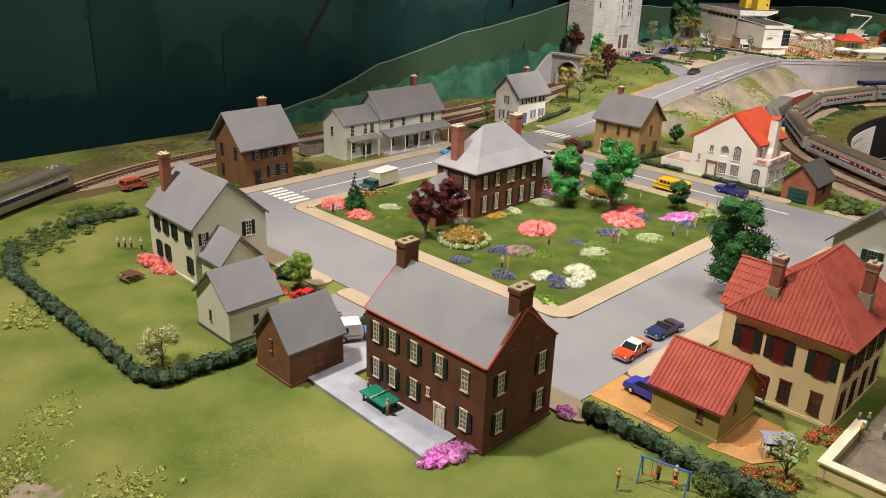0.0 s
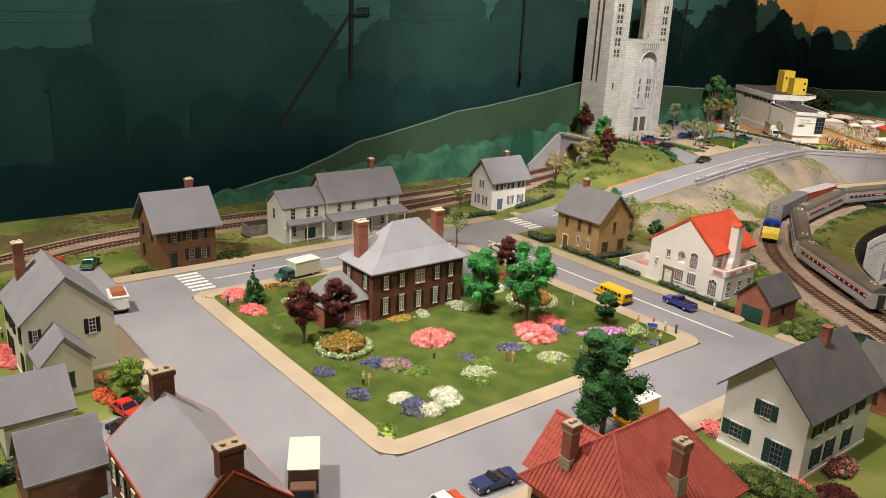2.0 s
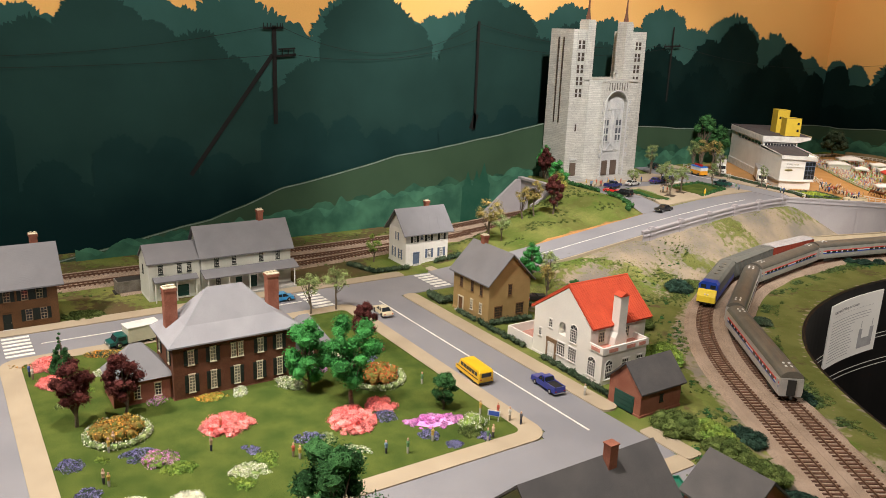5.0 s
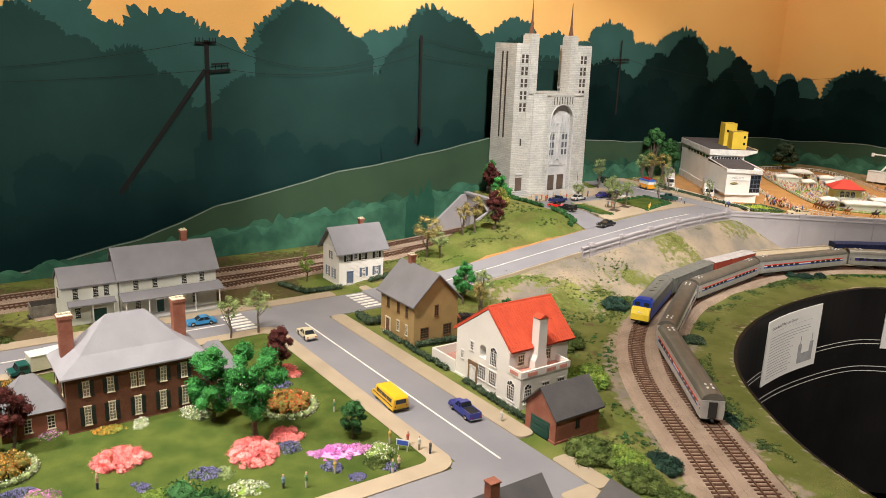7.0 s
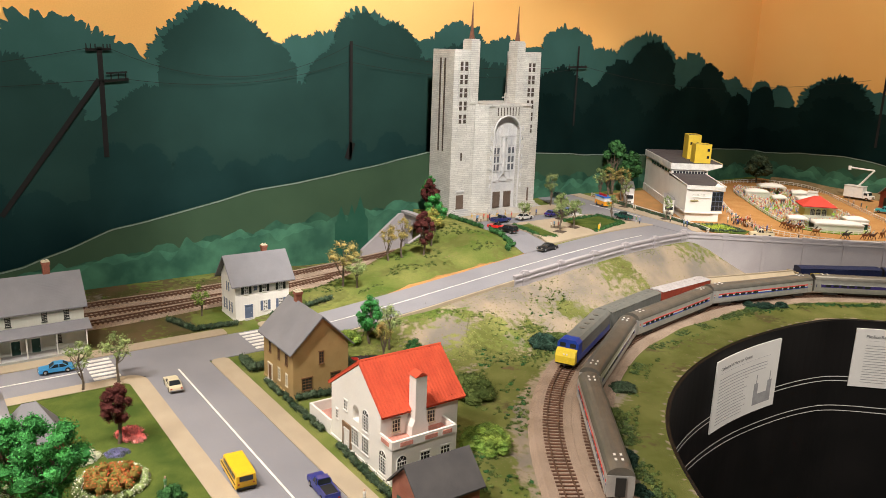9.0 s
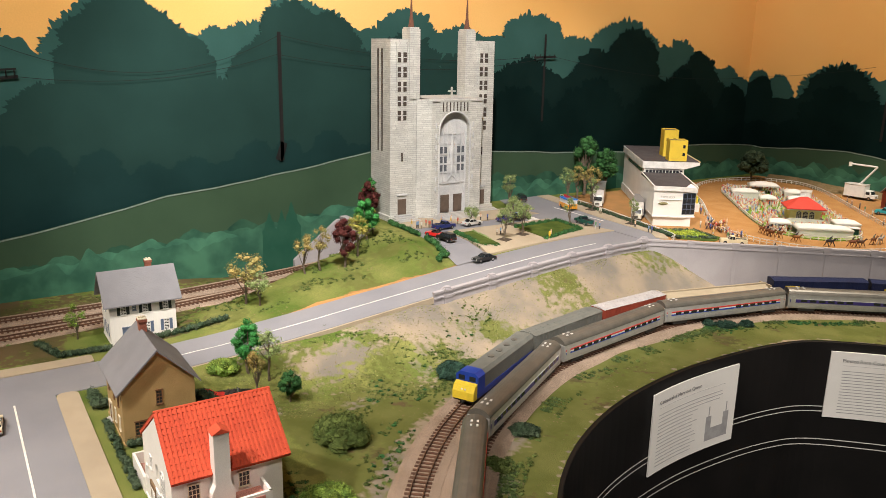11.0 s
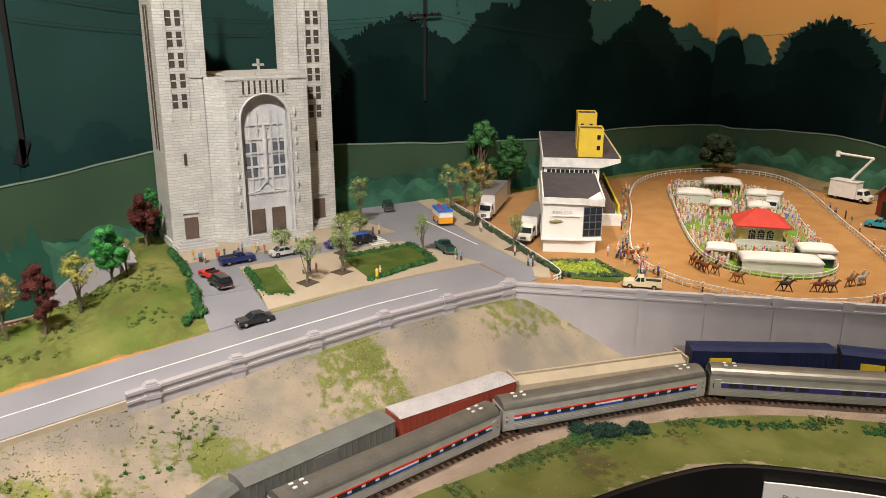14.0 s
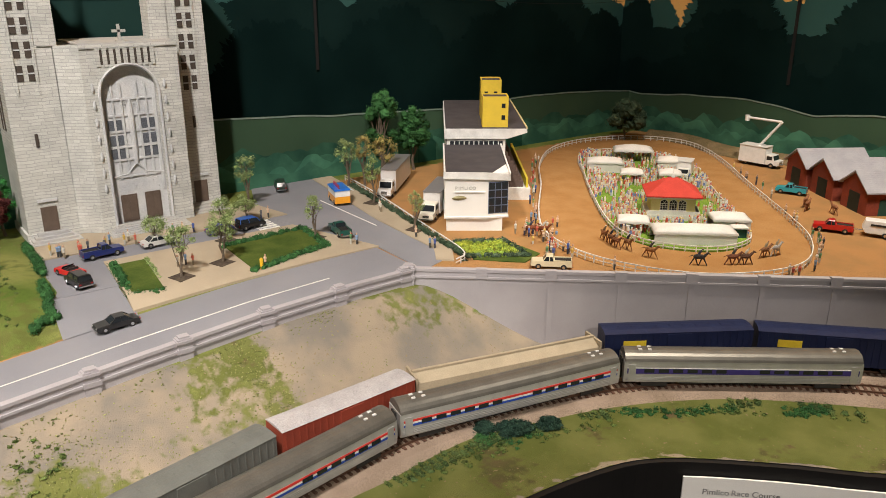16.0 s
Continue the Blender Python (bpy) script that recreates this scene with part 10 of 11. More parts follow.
for k, ch in enumerate("PIMLICO"):
    cu = bpy.data.curves.new("letter", "FONT")
    cu.body, cu.size, cu.extrude = ch, 0.0075, 0.0004
    tmp = bpy.data.objects.new("tmp_letter", cu)
    scene.collection.objects.link(tmp)
    bpy.context.view_layer.update()
    me = bpy.data.meshes.new_from_object(tmp.evaluated_get(bpy.context.evaluated_depsgraph_get()))
    bpy.data.objects.remove(tmp)
    me.materials.clear()
    me.materials.append(M_STONE)
    hang("letter", me, GS, pose((-0.035, -0.0298, -0.0272, -0.0205, -0.0160, -0.0134, -0.0078)[k], -0.0008, 0.070, 90, 0, 0))
# the tall stand
part("stand_wall", MB().box(-0.046, 0.060, 0.192, 0.52, -0.003, 0.114), M_WHITE, GS)
part("stand_base", MB().box(-0.049, 0.108, 0.190, 0.52, -0.003, 0.022), M_WTRIM, GS)
part("stand_fascia", MB().prism([(-0.050, 0.114), (0.062, 0.114), (0.098, 0.125), (0.098, 0.132), (-0.050, 0.132)], "y", 0.188, 0.525), M_WTRIM, GS)
part("stand_roof", MB().box(-0.048, 0.096, 0.190, 0.525, 0.1322, 0.1336), M_CHAR, GS)
part("roof_edge", MB().box(0.0962, 0.0988, 0.188, 0.525, 0.1322, 0.1350), plain("yellow_edge", (0.62, 0.56, 0.28), 0.6), GS)
for k in range(11):
    part("window_pane", MB().box(-0.040 + 0.0088 * k, -0.0330 + 0.0088 * k, 0.1912, 0.1926, 0.1015, 0.1095), M_CARGLASS, GS)
for k in range(7):
    part("window_pane", MB().box(-0.0472, -0.0458, 0.21 + 0.034 * k, 0.234 + 0.034 * k, 0.100, 0.109), M_CARGLASS, GS)
    part("window_pane", MB().box(-0.040, -0.0335, 0.1912, 0.1926, 0.030 + 0.0098 * k, 0.0375 + 0.0098 * k), M_CARGLASS, GS)
M_SEAT = mat("dark_seating", (0.10, 0.07, 0.06), scale=200)
for k in range(7):
    part("tier", MB().box(0.060 + 0.005 * (6 - k), 0.0655 + 0.005 * (6 - k), 0.20, 0.51, 0.022, 0.034 + 0.009 * k), M_SEAT, GS)
part("yellow_barrier", MB().box(0.100, 0.104, 0.195, 0.515, 0.020, 0.040), plain("yellow_paint", (0.62, 0.50, 0.05), 0.5), GS)
M_PENT = mat("penthouse_yellow", (0.70, 0.50, 0.05), (0.64, 0.46, 0.05), scale=60, speck=0.06)
for x0_, x1_, y0_, y1_, h_, panes in ((0.018, 0.064, 0.196, 0.240, 0.052, ((0.034, 0.66), (0.034, 0.26))), (0.020, 0.058, 0.285, 0.335, 0.070, ((0.006, 0.62), (0.024, 0.62)))):
    p_ = part("penthouse", MB().box(x0_, x1_, y0_, y1_, 0.1336, 0.1336 + h_), M_PENT, GS)
    part("penthouse_roof", MB().box(x0_ + 0.002, x1_ - 0.002, y0_ + 0.002, y1_ - 0.002, 0.1336 + h_, 0.1340 + h_), M_CHAR, p_)
    for k in (0, 1):
        part("parapet", MB().box(x0_, x1_, (y0_, y1_ - 0.0015)[k], (y0_ + 0.0015, y1_)[k], 0.1336 + h_, 0.1362 + h_), M_PENT, p_)
        part("parapet", MB().box((x0_, x1_ - 0.0015)[k], (x0_ + 0.0015, x1_)[k], y0_ + 0.0015, y1_ - 0.0015, 0.1336 + h_, 0.1362 + h_), M_PENT, p_)
    for u, q in panes:
        part("window_pane", MB().box(x0_ + u, x0_ + u + 0.0065, y0_ - 0.0006, y0_, 0.1336 + h_ * q, 0.1336 + h_ * q + 0.008), M_CARGLASS, p_)


def marquee(label, x, y, turn, L, W, h, walls=True, sag=0.25, name="tent"):
    """A cloth pavilion: hipped, sagging roof with a scalloped valance, poles or walls."""
    t = thing(name, label, "tent", pose(x, y, PLATEAU + 0.002, 0, 0, turn))
    mb = MB()
    nx, ny = 14, 8
    for j in range(ny + 1):
        for i in range(nx + 1):
            u, w = i / nx * 2 - 1, j / ny * 2 - 1
            e = max(abs(u) ** 1.5, abs(w)) if L > W * 1.3 else max(abs(u), abs(w))
            z = h + h * 0.42 * (1 - e) ** (1 - sag) + 0.0006 * noise.noise(Vector((x * 50 + u * 4, y * 50 + w * 4, 0)))
            mb.v.append((u * L / 2, w * W / 2, z))
    for j in range(ny):
        for i in range(nx):
            a = j * (nx + 1) + i
            mb.f.append((a, a + 1, a + nx + 2, a + nx + 1))
    roof = part("canopy", mb, M_TENT, t, smooth=True)
    md_ = roof.modifiers.new("cloth", "SOLIDIFY")
    md_.thickness = 0.0006
    vb = MB()
    for x0_, y0_, x1_, y1_ in ((-L / 2, -W / 2, L / 2, -W / 2), (L / 2, -W / 2, L / 2, W / 2), (L / 2, W / 2, -L / 2, W / 2), (-L / 2, W / 2, -L / 2, -W / 2)):
        k = max(4, int(math.hypot(x1_ - x0_, y1_ - y0_) / 0.004))
        vs = []
        for i in range(k + 1):
            q = i / k
            px, py = x0_ + (x1_ - x0_) * q, y0_ + (y1_ - y0_) * q
            vs += [(px, py, h + 0.0004), (px * 1.01, py * 1.01, h - 0.0028 - 0.0008 * math.sin(q * k * 1.2))]
        vb.add(vs, [(2 * i, 2 * i + 1, 2 * i + 3, 2 * i + 2) for i in range(k)])
    part("valance", vb, M_TENT, roof)
    if walls:
        part("side_wall", MB().box(-L / 2 + 0.001, L / 2 - 0.001, W / 2 - 0.0018, W / 2 - 0.001, 0, h).box(-L / 2 + 0.001, L / 2 - 0.001, -W / 2 + 0.001, -W / 2 + 0.0018, 0, h).box(L / 2 - 0.0018, L / 2 - 0.001, -W / 2 + 0.0018, W / 2 - 0.0018, 0, h), M_TENT, t)
    for sx in (-1, 1):
        for sy in (-1, 1):
            part("pole", MB().cyl(sx * (L / 2 - 0.002), sy * (W / 2 - 0.002), -0.002, 0.0007, h + 0.002, 6), M_FENCE, t)
    return t


TENTS = "tents of the infield"
for a in (("white pavilion tent with walls", -1.300, 3.262, 45, 0.075, 0.045, 0.022, True), ("long white open pavilion", -1.330, 3.388, 45, 0.085, 0.050, 0.026, False), ("white pavilion tent with walls", -1.222, 3.380, 40, 0.055, 0.045, 0.022, True),
          ("small open white canopy", -1.200, 3.230, 42, 0.045, 0.038, 0.022, False), ("small open white canopy", -1.150, 3.285, 42, 0.045, 0.038, 0.022, False), ("small open white canopy", -0.990, 2.985, 42, 0.050, 0.040, 0.020, False),
          ("long white walled pavilion", -0.900, 3.018, 48, 0.125, 0.048, 0.020, True), ("white canopy beside the booth", -0.905, 3.120, 48, 0.060, 0.046, 0.020, True)):
    tagged(marquee(*a), group=TENTS)
bo = thing("booth", "small green booth in the infield", "booth", pose(-0.868, 3.092, PLATEAU + 0.002, 0, 0, 48))
part("body", MB().box(-0.010, 0.010, -0.008, 0.008, 0, 0.016), M_GSHUT, bo)
part("roof", MB().box(-0.012, 0.012, -0.010, 0.010, 0.016, 0.018), M_TENT, bo)

# yellow clubhouse with a red roof
GZ = thing("clubhouse", "pale yellow clubhouse with red hip roof and arched windows", "pavilion", pose(-1.012, 3.108, PLATEAU + 0.002, 0, 0, 45))
GZ["W"], GZ["D"] = 0.072, 0.060
M_PALEY = mat("pale_yellow_paint", (0.72, 0.66, 0.30), (0.66, 0.60, 0.27), scale=60, speck=0.06)
part("wall", MB().box(-0.036, 0.036, -0.030, 0.030, -0.002, 0.042), M_PALEY, GZ)
part("platform", MB().box(-0.044, 0.044, -0.040, 0.036, -0.002, 0.010), M_WTRIM, GZ)
hip_roof(GZ, 0.072, 0.060, 0.042, 0.066, "x", mat("red_clubhouse_roof", (0.50, 0.05, 0.035), (0.44, 0.045, 0.03), scale=60, speck=0.08), 0.016, 0.010)
part("cornice", MB().box(-0.045, 0.045, -0.039, 0.039, 0.0375, 0.0397), M_WTRIM, GZ)
for k in range(3):
    window(GZ, "S", 0.021 + 0.015 * k, 0.016, w=0.013, h=0.012, cols=3, rows=3, arch=True, frame=M_WTRIM, pane=M_PANE, lintel=False)
window(GZ, "E", 0.030, 0.016, w=0.013, h=0.012, cols=3, rows=3, arch=True, frame=M_WTRIM, pane=M_PANE, lintel=False)
part("railing", MB().box(-0.043, 0.043, -0.0395, -0.0385, 0.010, 0.017).box(0.0425, 0.0435, -0.0385, 0.035, 0.010, 0.017), M_WTRIM, GZ)
part("cupola", MB().cyl(0, 0, 0.066, 0.003, 0.006, 8, 0.001).cyl(0, 0, 0.072, 0.0005, 0.010, 6), M_WTRIM, GZ)

# three red barns
M_BARN = mat("barn_red", (0.26, 0.055, 0.03), (0.20, 0.045, 0.028), scale=60, fine=700, speck=0.2)
M_TIN = mat("barn_tin_roof", (0.34, 0.34, 0.37), (0.29, 0.29, 0.32), rough=0.5, scale=50, speck=0.08)
for i, (x, y, L_) in enumerate(((-0.966, 3.537, 0.125), (-0.890, 3.495, 0.125), (-0.806, 3.447, 0.125))):
    b = thing("barn", "red model barn with grey metal roof", "barn", pose(x, y, PLATEAU, 0, 0, 57), "barns of the race course")
    b["W"], b["D"] = L_, 0.078
    part("wall", MB().prism([(-0.039, -0.003), (0.039, -0.003), (0.039, 0.044), (0, 0.070), (-0.039, 0.044)], "x", -L_ / 2, L_ / 2), M_BARN, b)
    gable_roof(b, L_, 0.078, 0.044, 0.070, "x", M_TIN, 0.006, tiles="shingle", n=8)
    part("barn_door", MB().box(-L_ / 2 - 0.0008, -L_ / 2 + 0.001, -0.016, 0.016, 0, 0.034), M_SHUT, b)
    for k in range(3):
        part("stall_door", MB().box(-0.04 + 0.034 * k, -0.02 + 0.034 * k, -0.0398, -0.0382, 0, 0.028), M_SHUT if k % 2 else M_GSHUT, b)
bank = [(-1.50 + 0.05 * k, 3.655 + 0.020 * math.sin(k * 0.9) - 0.004 * max(0, k - 6), PLATEAU) for k in range(14)]
solo("earth_bank", MB().sweep(smooth_path(bank, 4), [(-0.045, -0.004), (-0.030, 0.006), (-0.010, 0.016), (0.008, 0.017), (0.028, 0.006), (0.045, -0.004)]), mat("grey_brown_earth", (0.22, 0.16, 0.09), (0.15, 0.12, 0.06), rough=0.95, scale=30, fine=700, bump=0.8, speck=0.35, spec=0.05), "low grey-brown earth bank behind the race track", "earth bank", smooth=True, kind="structure")


# ---- figurines: plain painted pegs ----
def two_tone(col, k):
    """Figure paint: a dark lower part, a coloured upper part, a pale top."""
    m = mat("figure_paint_%d" % k, col, scale=300, speck=0.15, rough=0.6)
    nt = m.node_tree
    N, L = nt.nodes, nt.links
    b = N["Principled BSDF"]
    src = b.inputs["Base Color"].links[0].from_socket
    sep = N.new("ShaderNodeSeparateXYZ")
    L.new(N["Texture Coordinate"].outputs["Object"], sep.inputs[0])
    low = [(0.03, 0.035, 0.06), (0.22, 0.18, 0.12), (0.05, 0.05, 0.05), (0.45, 0.43, 0.38)][k % 4]
    for edge, colr in ((0.0082, low), (0.0160, (0.50, 0.32, 0.22))):
        mr = N.new("ShaderNodeMapRange")
        mr.inputs["From Min"].default_value, mr.inputs["From Max"].default_value = edge - 0.0002, edge + 0.0002
        L.new(sep.outputs["Z"], mr.inputs["Value"])
        mx = N.new("ShaderNodeMix")
        mx.data_type = "RGBA"
        L.new(mr.outputs["Result"], mx.inputs["Factor"])
        if edge < 0.01:
            mx.inputs["A"].default_value = (*colr, 1)
            L.new(src, mx.inputs["B"])
        else:
            L.new(src, mx.inputs["A"])
            mx.inputs["B"].default_value = (*colr, 1)
        src = mx.outputs["Result"]
    L.new(src, b.inputs["Base Color"])
    return m


def peg(col, name="figure_paint"):
    key = ("peg",) + tuple(col)
    return shared(key, lambda: MB().tube([(0, 0, 0), (0, 0, 0.0082), (0, 0, 0.0105), (0, 0, 0.0140), (0, 0, 0.0156), (0, 0, 0.0163)], [0.0013, 0.0017, 0.0016, 0.0023, 0.0015, 0.0007], 8).ball((0, 0, 0.0178), 0.0014, (1, 1, 1.2), rings=5, n=8), FIG.setdefault(tuple(col), two_tone(col, len(FIG))))


FIG = {}
COLS = [(0.55, 0.12, 0.08), (0.65, 0.62, 0.55), (0.08, 0.12, 0.35), (0.60, 0.40, 0.10), (0.10, 0.10, 0.11), (0.20, 0.30, 0.45), (0.45, 0.30, 0.20), (0.70, 0.50, 0.35), (0.12, 0.25, 0.12)]


def figures(spots, label, group, seed, cols=COLS):
    r = random.Random(seed)
    for x, y in spots:
        z = max(land(x, y), 0.0) + 0.003
        o = new("figurine", peg(r.choice(cols)))
        o.matrix_basis = Matrix.Translation((x, y, z)) @ Matrix.Rotation(r.uniform(0, 6), 4, "Z") @ Matrix.Diagonal((1, 1, r.uniform(0.9, 1.08), 1))
        tagged(o, label, "figurine", group)


figures([(-0.985, 0.745), (-0.975, 0.748), (-0.648, 0.782), (-0.640, 0.786), (-0.660, 0.905), (-0.600, 0.985), (-0.592, 0.99), (-0.553, 1.085), (-0.540, 1.108), (-0.550, 1.15), (-0.515, 1.21), (-0.52, 1.222), (-0.580, 1.245), (-0.563, 1.262), (-0.545, 1.268), (-0.530, 1.275), (-0.698, 1.225), (-0.715, 0.80), (-0.728, 0.808), (-0.702, 0.93)], "small painted standing figurine in the park", "figurines in the park", 1)
figures([(-0.521, 0.432), (-0.478, 0.420)], "small painted figurine by the table", "figurines on the patio", 2, [(0.6, 0.42, 0.28)])
figures([(-1.060, 0.418), (-1.052, 0.424), (-1.045, 0.430), (-1.030, 0.438)], "small white figurine on the lawn", "figurines on the lawn", 3, [(0.72, 0.68, 0.58)])
figures([(-0.268, 0.492), (-0.238, 0.535), (-0.25, 0.528)], "small painted figurine on the lawn", "figurines on the lawn", 4)
figures([(-0.158, 0.735), (-0.152, 0.745), (-0.150, 0.72), (-0.135, 0.74), (-0.128, 0.752), (-0.145, 0.79), (-0.12, 0.77)], "small painted figurine by the villa", "figurines by the villa", 5)
figures([(-0.553, 1.410)], "small white figurine on the pavement", "figurines by the street", 6, [(0.7, 0.68, 0.62)])
figures([(-1.405 + 0.012 * math.sin(k * 2.1), 2.215 + 0.034 * (k % 4) + 0.008 * math.sin(k * 3.7)) for k in range(14)] + [(-1.41, 2.385), (-1.41, 2.40), (-1.402, 2.415), (-1.40, 2.53), (-1.405, 2.545), (-1.26, 2.34), (-1.262, 2.352), (-1.255, 2.36), (-1.20, 2.585), (-1.194, 2.592), (-1.19, 2.44), (-1.33, 2.72), (-1.32, 2.716), (-1.17, 2.685), (-1.115, 2.672), (-1.108, 2.676)], "small painted figurine near the church", "figurines near the church", 7)
rr = random.Random(21)
rail_line = smooth_path([(x, y, 0) for x, y in OUTER_RAIL], 8, True)
spots = []
for i in range(110):
    p = rail_line[rr.randrange(0, len(rail_line))]
    c = Vector((-1.13, 3.2, 0))
    d = (p - c).normalized()
    if p.y > 3.5 or (p.x < -1.45):
        continue
    q = p + d * rr.uniform(0.006, 0.020)
    if beyond_wall(q.x, q.y) > 0.02:
        spots.append((q.x, q.y))
figures(spots, "small painted spectator figurine at the fence", "spectators at the fence", 8)
figures([(-1.07 + rr.gauss(0, 0.015), 2.86 + rr.gauss(0, 0.03)) for k in range(16)] + [(-0.985 + rr.gauss(0, 0.012), 2.795 + rr.gauss(0, 0.01)) for k in range(9)], "small painted spectator figurine by the grandstand", "spectators at the fence", 9)
# the infield crowd, past counting
cm = bpy.data.materials.new("crowd_paint")
cm.use_nodes = True
N, Lk = cm.node_tree.nodes, cm.node_tree.links
gi, rp = N.new("ShaderNodeNewGeometry"), N.new("ShaderNodeValToRGB")
rp.color_ramp.interpolation = "CONSTANT"
for k, c in enumerate([(0.62, 0.10, 0.06), (0.74, 0.70, 0.60), (0.16, 0.22, 0.46), (0.66, 0.42, 0.26), (0.66, 0.52, 0.20), (0.74, 0.72, 0.68), (0.42, 0.48, 0.58), (0.68, 0.48, 0.36), (0.76, 0.70, 0.58), (0.70, 0.66, 0.6), (0.60, 0.22, 0.20)]):
    e = rp.color_ramp.elements[0] if k == 0 else rp.color_ramp.elements.new(k / 11)
    e.position, e.color = k / 11, (*c, 1)
Lk.new(gi.outputs["Random Per Island"], rp.inputs["Fac"])
Lk.new(rp.outputs["Color"], N["Principled BSDF"].inputs["Base Color"])
N["Principled BSDF"].inputs["Roughness"].default_value = 0.6
inl = [(p.x, p.y) for p in smooth_path([(x, y) for x, y in INNER_RAIL], 6, True)]


def inside(poly, x, y):
    r = False
    for (ax, ay), (bx, by) in zip(poly, poly[1:] + poly[:1]):
        if (ay > y) != (by > y) and x < (bx - ax) * (y - ay) / (by - ay) + ax:
            r = not r
    return r


crowd = MB()
n = 0
while n < 1150:
    x, y = rr.uniform(-1.45, -0.83), rr.uniform(2.94, 3.47)
    if not inside(inl, x, y) or (Vector((x + 1.012, y - 3.108)).length < 0.058) or (Vector((x + 0.90, y - 3.03)).length < 0.05):
        continue
    if noise.noise(Vector((x * 18, y * 18, 6))) < -0.12:
        continue
    z = PLATEAU + 0.003
    g = rr.uniform(0.72, 0.88)
    crowd.tube([(x, y, z), (x, y, z + 0.008 * g)], [0.0018 * g, 0.0020 * g], 6)
    crowd.tube([(x, y, z + 0.0081 * g), (x, y, z + 0.0150 * g)], [0.0025 * g, 0.0020 * g], 6)
    crowd.ball((x, y, z + 0.0172 * g), 0.0018 * g, rings=4, n=6)
    n += 1
for k in range(150):
    u, w, q = rr.uniform(0.10, 0.39), rr.randrange(7), rr.uniform(0, 1)
    p = GS.matrix_basis @ Vector((0.031 + 0.004 * (6 - w), u, 0.034 + 0.009 * w))
    crowd.tube([(p.x, p.y, p.z), (p.x, p.y, p.z + 0.007)], [0.002, 0.0022], 6)
    crowd.ball((p.x, p.y, p.z + 0.009), 0.0016, rings=4, n=6)
o = new("crowd_figurines", crowd.mesh("crowd_figurines", cm))
tagged(o, "dense crowd of tiny coloured figurines on the infield", "figurines", kind="stuff")


# running horse figurines as plain shapes with a rider peg
def mount(x, y, turn, col, rider):
    h = mat("horse_figure_%d" % len(bpy.data.materials), col, scale=200, speck=0.15)
    mb = MB().ball((0, 0, 0.0135), 0.0042, (2.1, 0.9, 0.9), rings=6, n=10)
    mb.tube([(0.007, 0, 0.0150), (0.0115, 0, 0.0195)], [0.0022, 0.0014], 7).tube([(0.0105, 0, 0.0200), (0.0150, 0, 0.0178)], [0.0014, 0.0008], 7)
    for a, b in ((0.006, 0.012), (0.004, 0.000), (-0.006, -0.012), (-0.005, -0.001)):
        mb.tube([(a, 0, 0.012), ((a + b) / 2, 0, 0.006), (b, 0, 0.0)], [0.0014, 0.0009, 0.0006], 5)
    mb.tube([(-0.0085, 0, 0.0150), (-0.0140, 0, 0.0125)], [0.0008, 0.0004], 5)
    solo("horse_figurine", mb, h, "small brown galloping figurine on the race track", "figurine", "race figurines", m=pose(x, y, PLATEAU + 0.0012, 0, 0, turn))
    if rider:
        rb = MB().tube([(-0.001, 0, 0), (0.001, 0, 0.004), (0.003, 0, 0.006)], [0.0018, 0.0020, 0.0012], 7).ball((0.0038, 0, 0.0076), 0.0014, rings=4, n=7)
        solo("rider_figurine", rb, FIG[COLS[rider % len(COLS)]], "tiny coloured rider peg", "figurine", "race figurines", m=pose(x, y, PLATEAU + 0.0182, 0, 0, turn))


for i, (x, y, tn, c) in enumerate(((-0.985, 2.912, -20, (0.20, 0.08, 0.03)), (-0.965, 2.905, -15, (0.14, 0.06, 0.025)), (-0.950, 2.900, -10, (0.18, 0.07, 0.03)), (-0.935, 2.908, -12, (0.22, 0.10, 0.04)), (-0.890, 2.905, 20, (0.24, 0.11, 0.04)), (-0.828, 2.935, 40, (0.035, 0.03, 0.03)), (-0.800, 2.975, 55, (0.16, 0.06, 0.03)), (-0.790, 2.990, 60, (0.10, 0.05, 0.03)), (-0.790, 3.04, 80, (0.2, 0.09, 0.04)), (-0.785, 3.06, 85, (0.35, 0.33, 0.31)), (-1.072, 2.838, 50, (0.20, 0.06, 0.025)), (-1.058, 2.852, 50, (0.18, 0.055, 0.02)))):
    mount(x, y, tn, c, i + 1)
for x, y, tn in ((-0.90, 3.345, 100), (-0.885, 3.325, 100), (-0.845, 3.34, 150)):
    mount(x, y, tn, (0.24, 0.10, 0.045), 0)

# ---- information signs on the black edge panel ----
M_SIGN = mat("sign_paper", (0.86, 0.85, 0.82), (0.82, 0.81, 0.78), rough=0.6, scale=20, bump=0.02, speck=0.03)
M_INK = plain("grey_ink", (0.22, 0.22, 0.23), 0.7)
M_INKL = plain("pale_grey_ink", (0.40, 0.40, 0.41), 0.7)


def letters(body, size, parent, m, material):
    cu = bpy.data.curves.new("writing", "FONT")
    cu.body, cu.size, cu.extrude = body, size, 0.0001
    tmp = bpy.data.objects.new("tmp_writing", cu)
    scene.collection.objects.link(tmp)
    bpy.context.view_layer.update()
    me = bpy.data.meshes.new_from_object(tmp.evaluated_get(bpy.context.evaluated_depsgraph_get()))
    bpy.data.objects.remove(tmp)
    me.materials.clear()
    me.materials.append(material)
    return hang("title", me, parent, m)


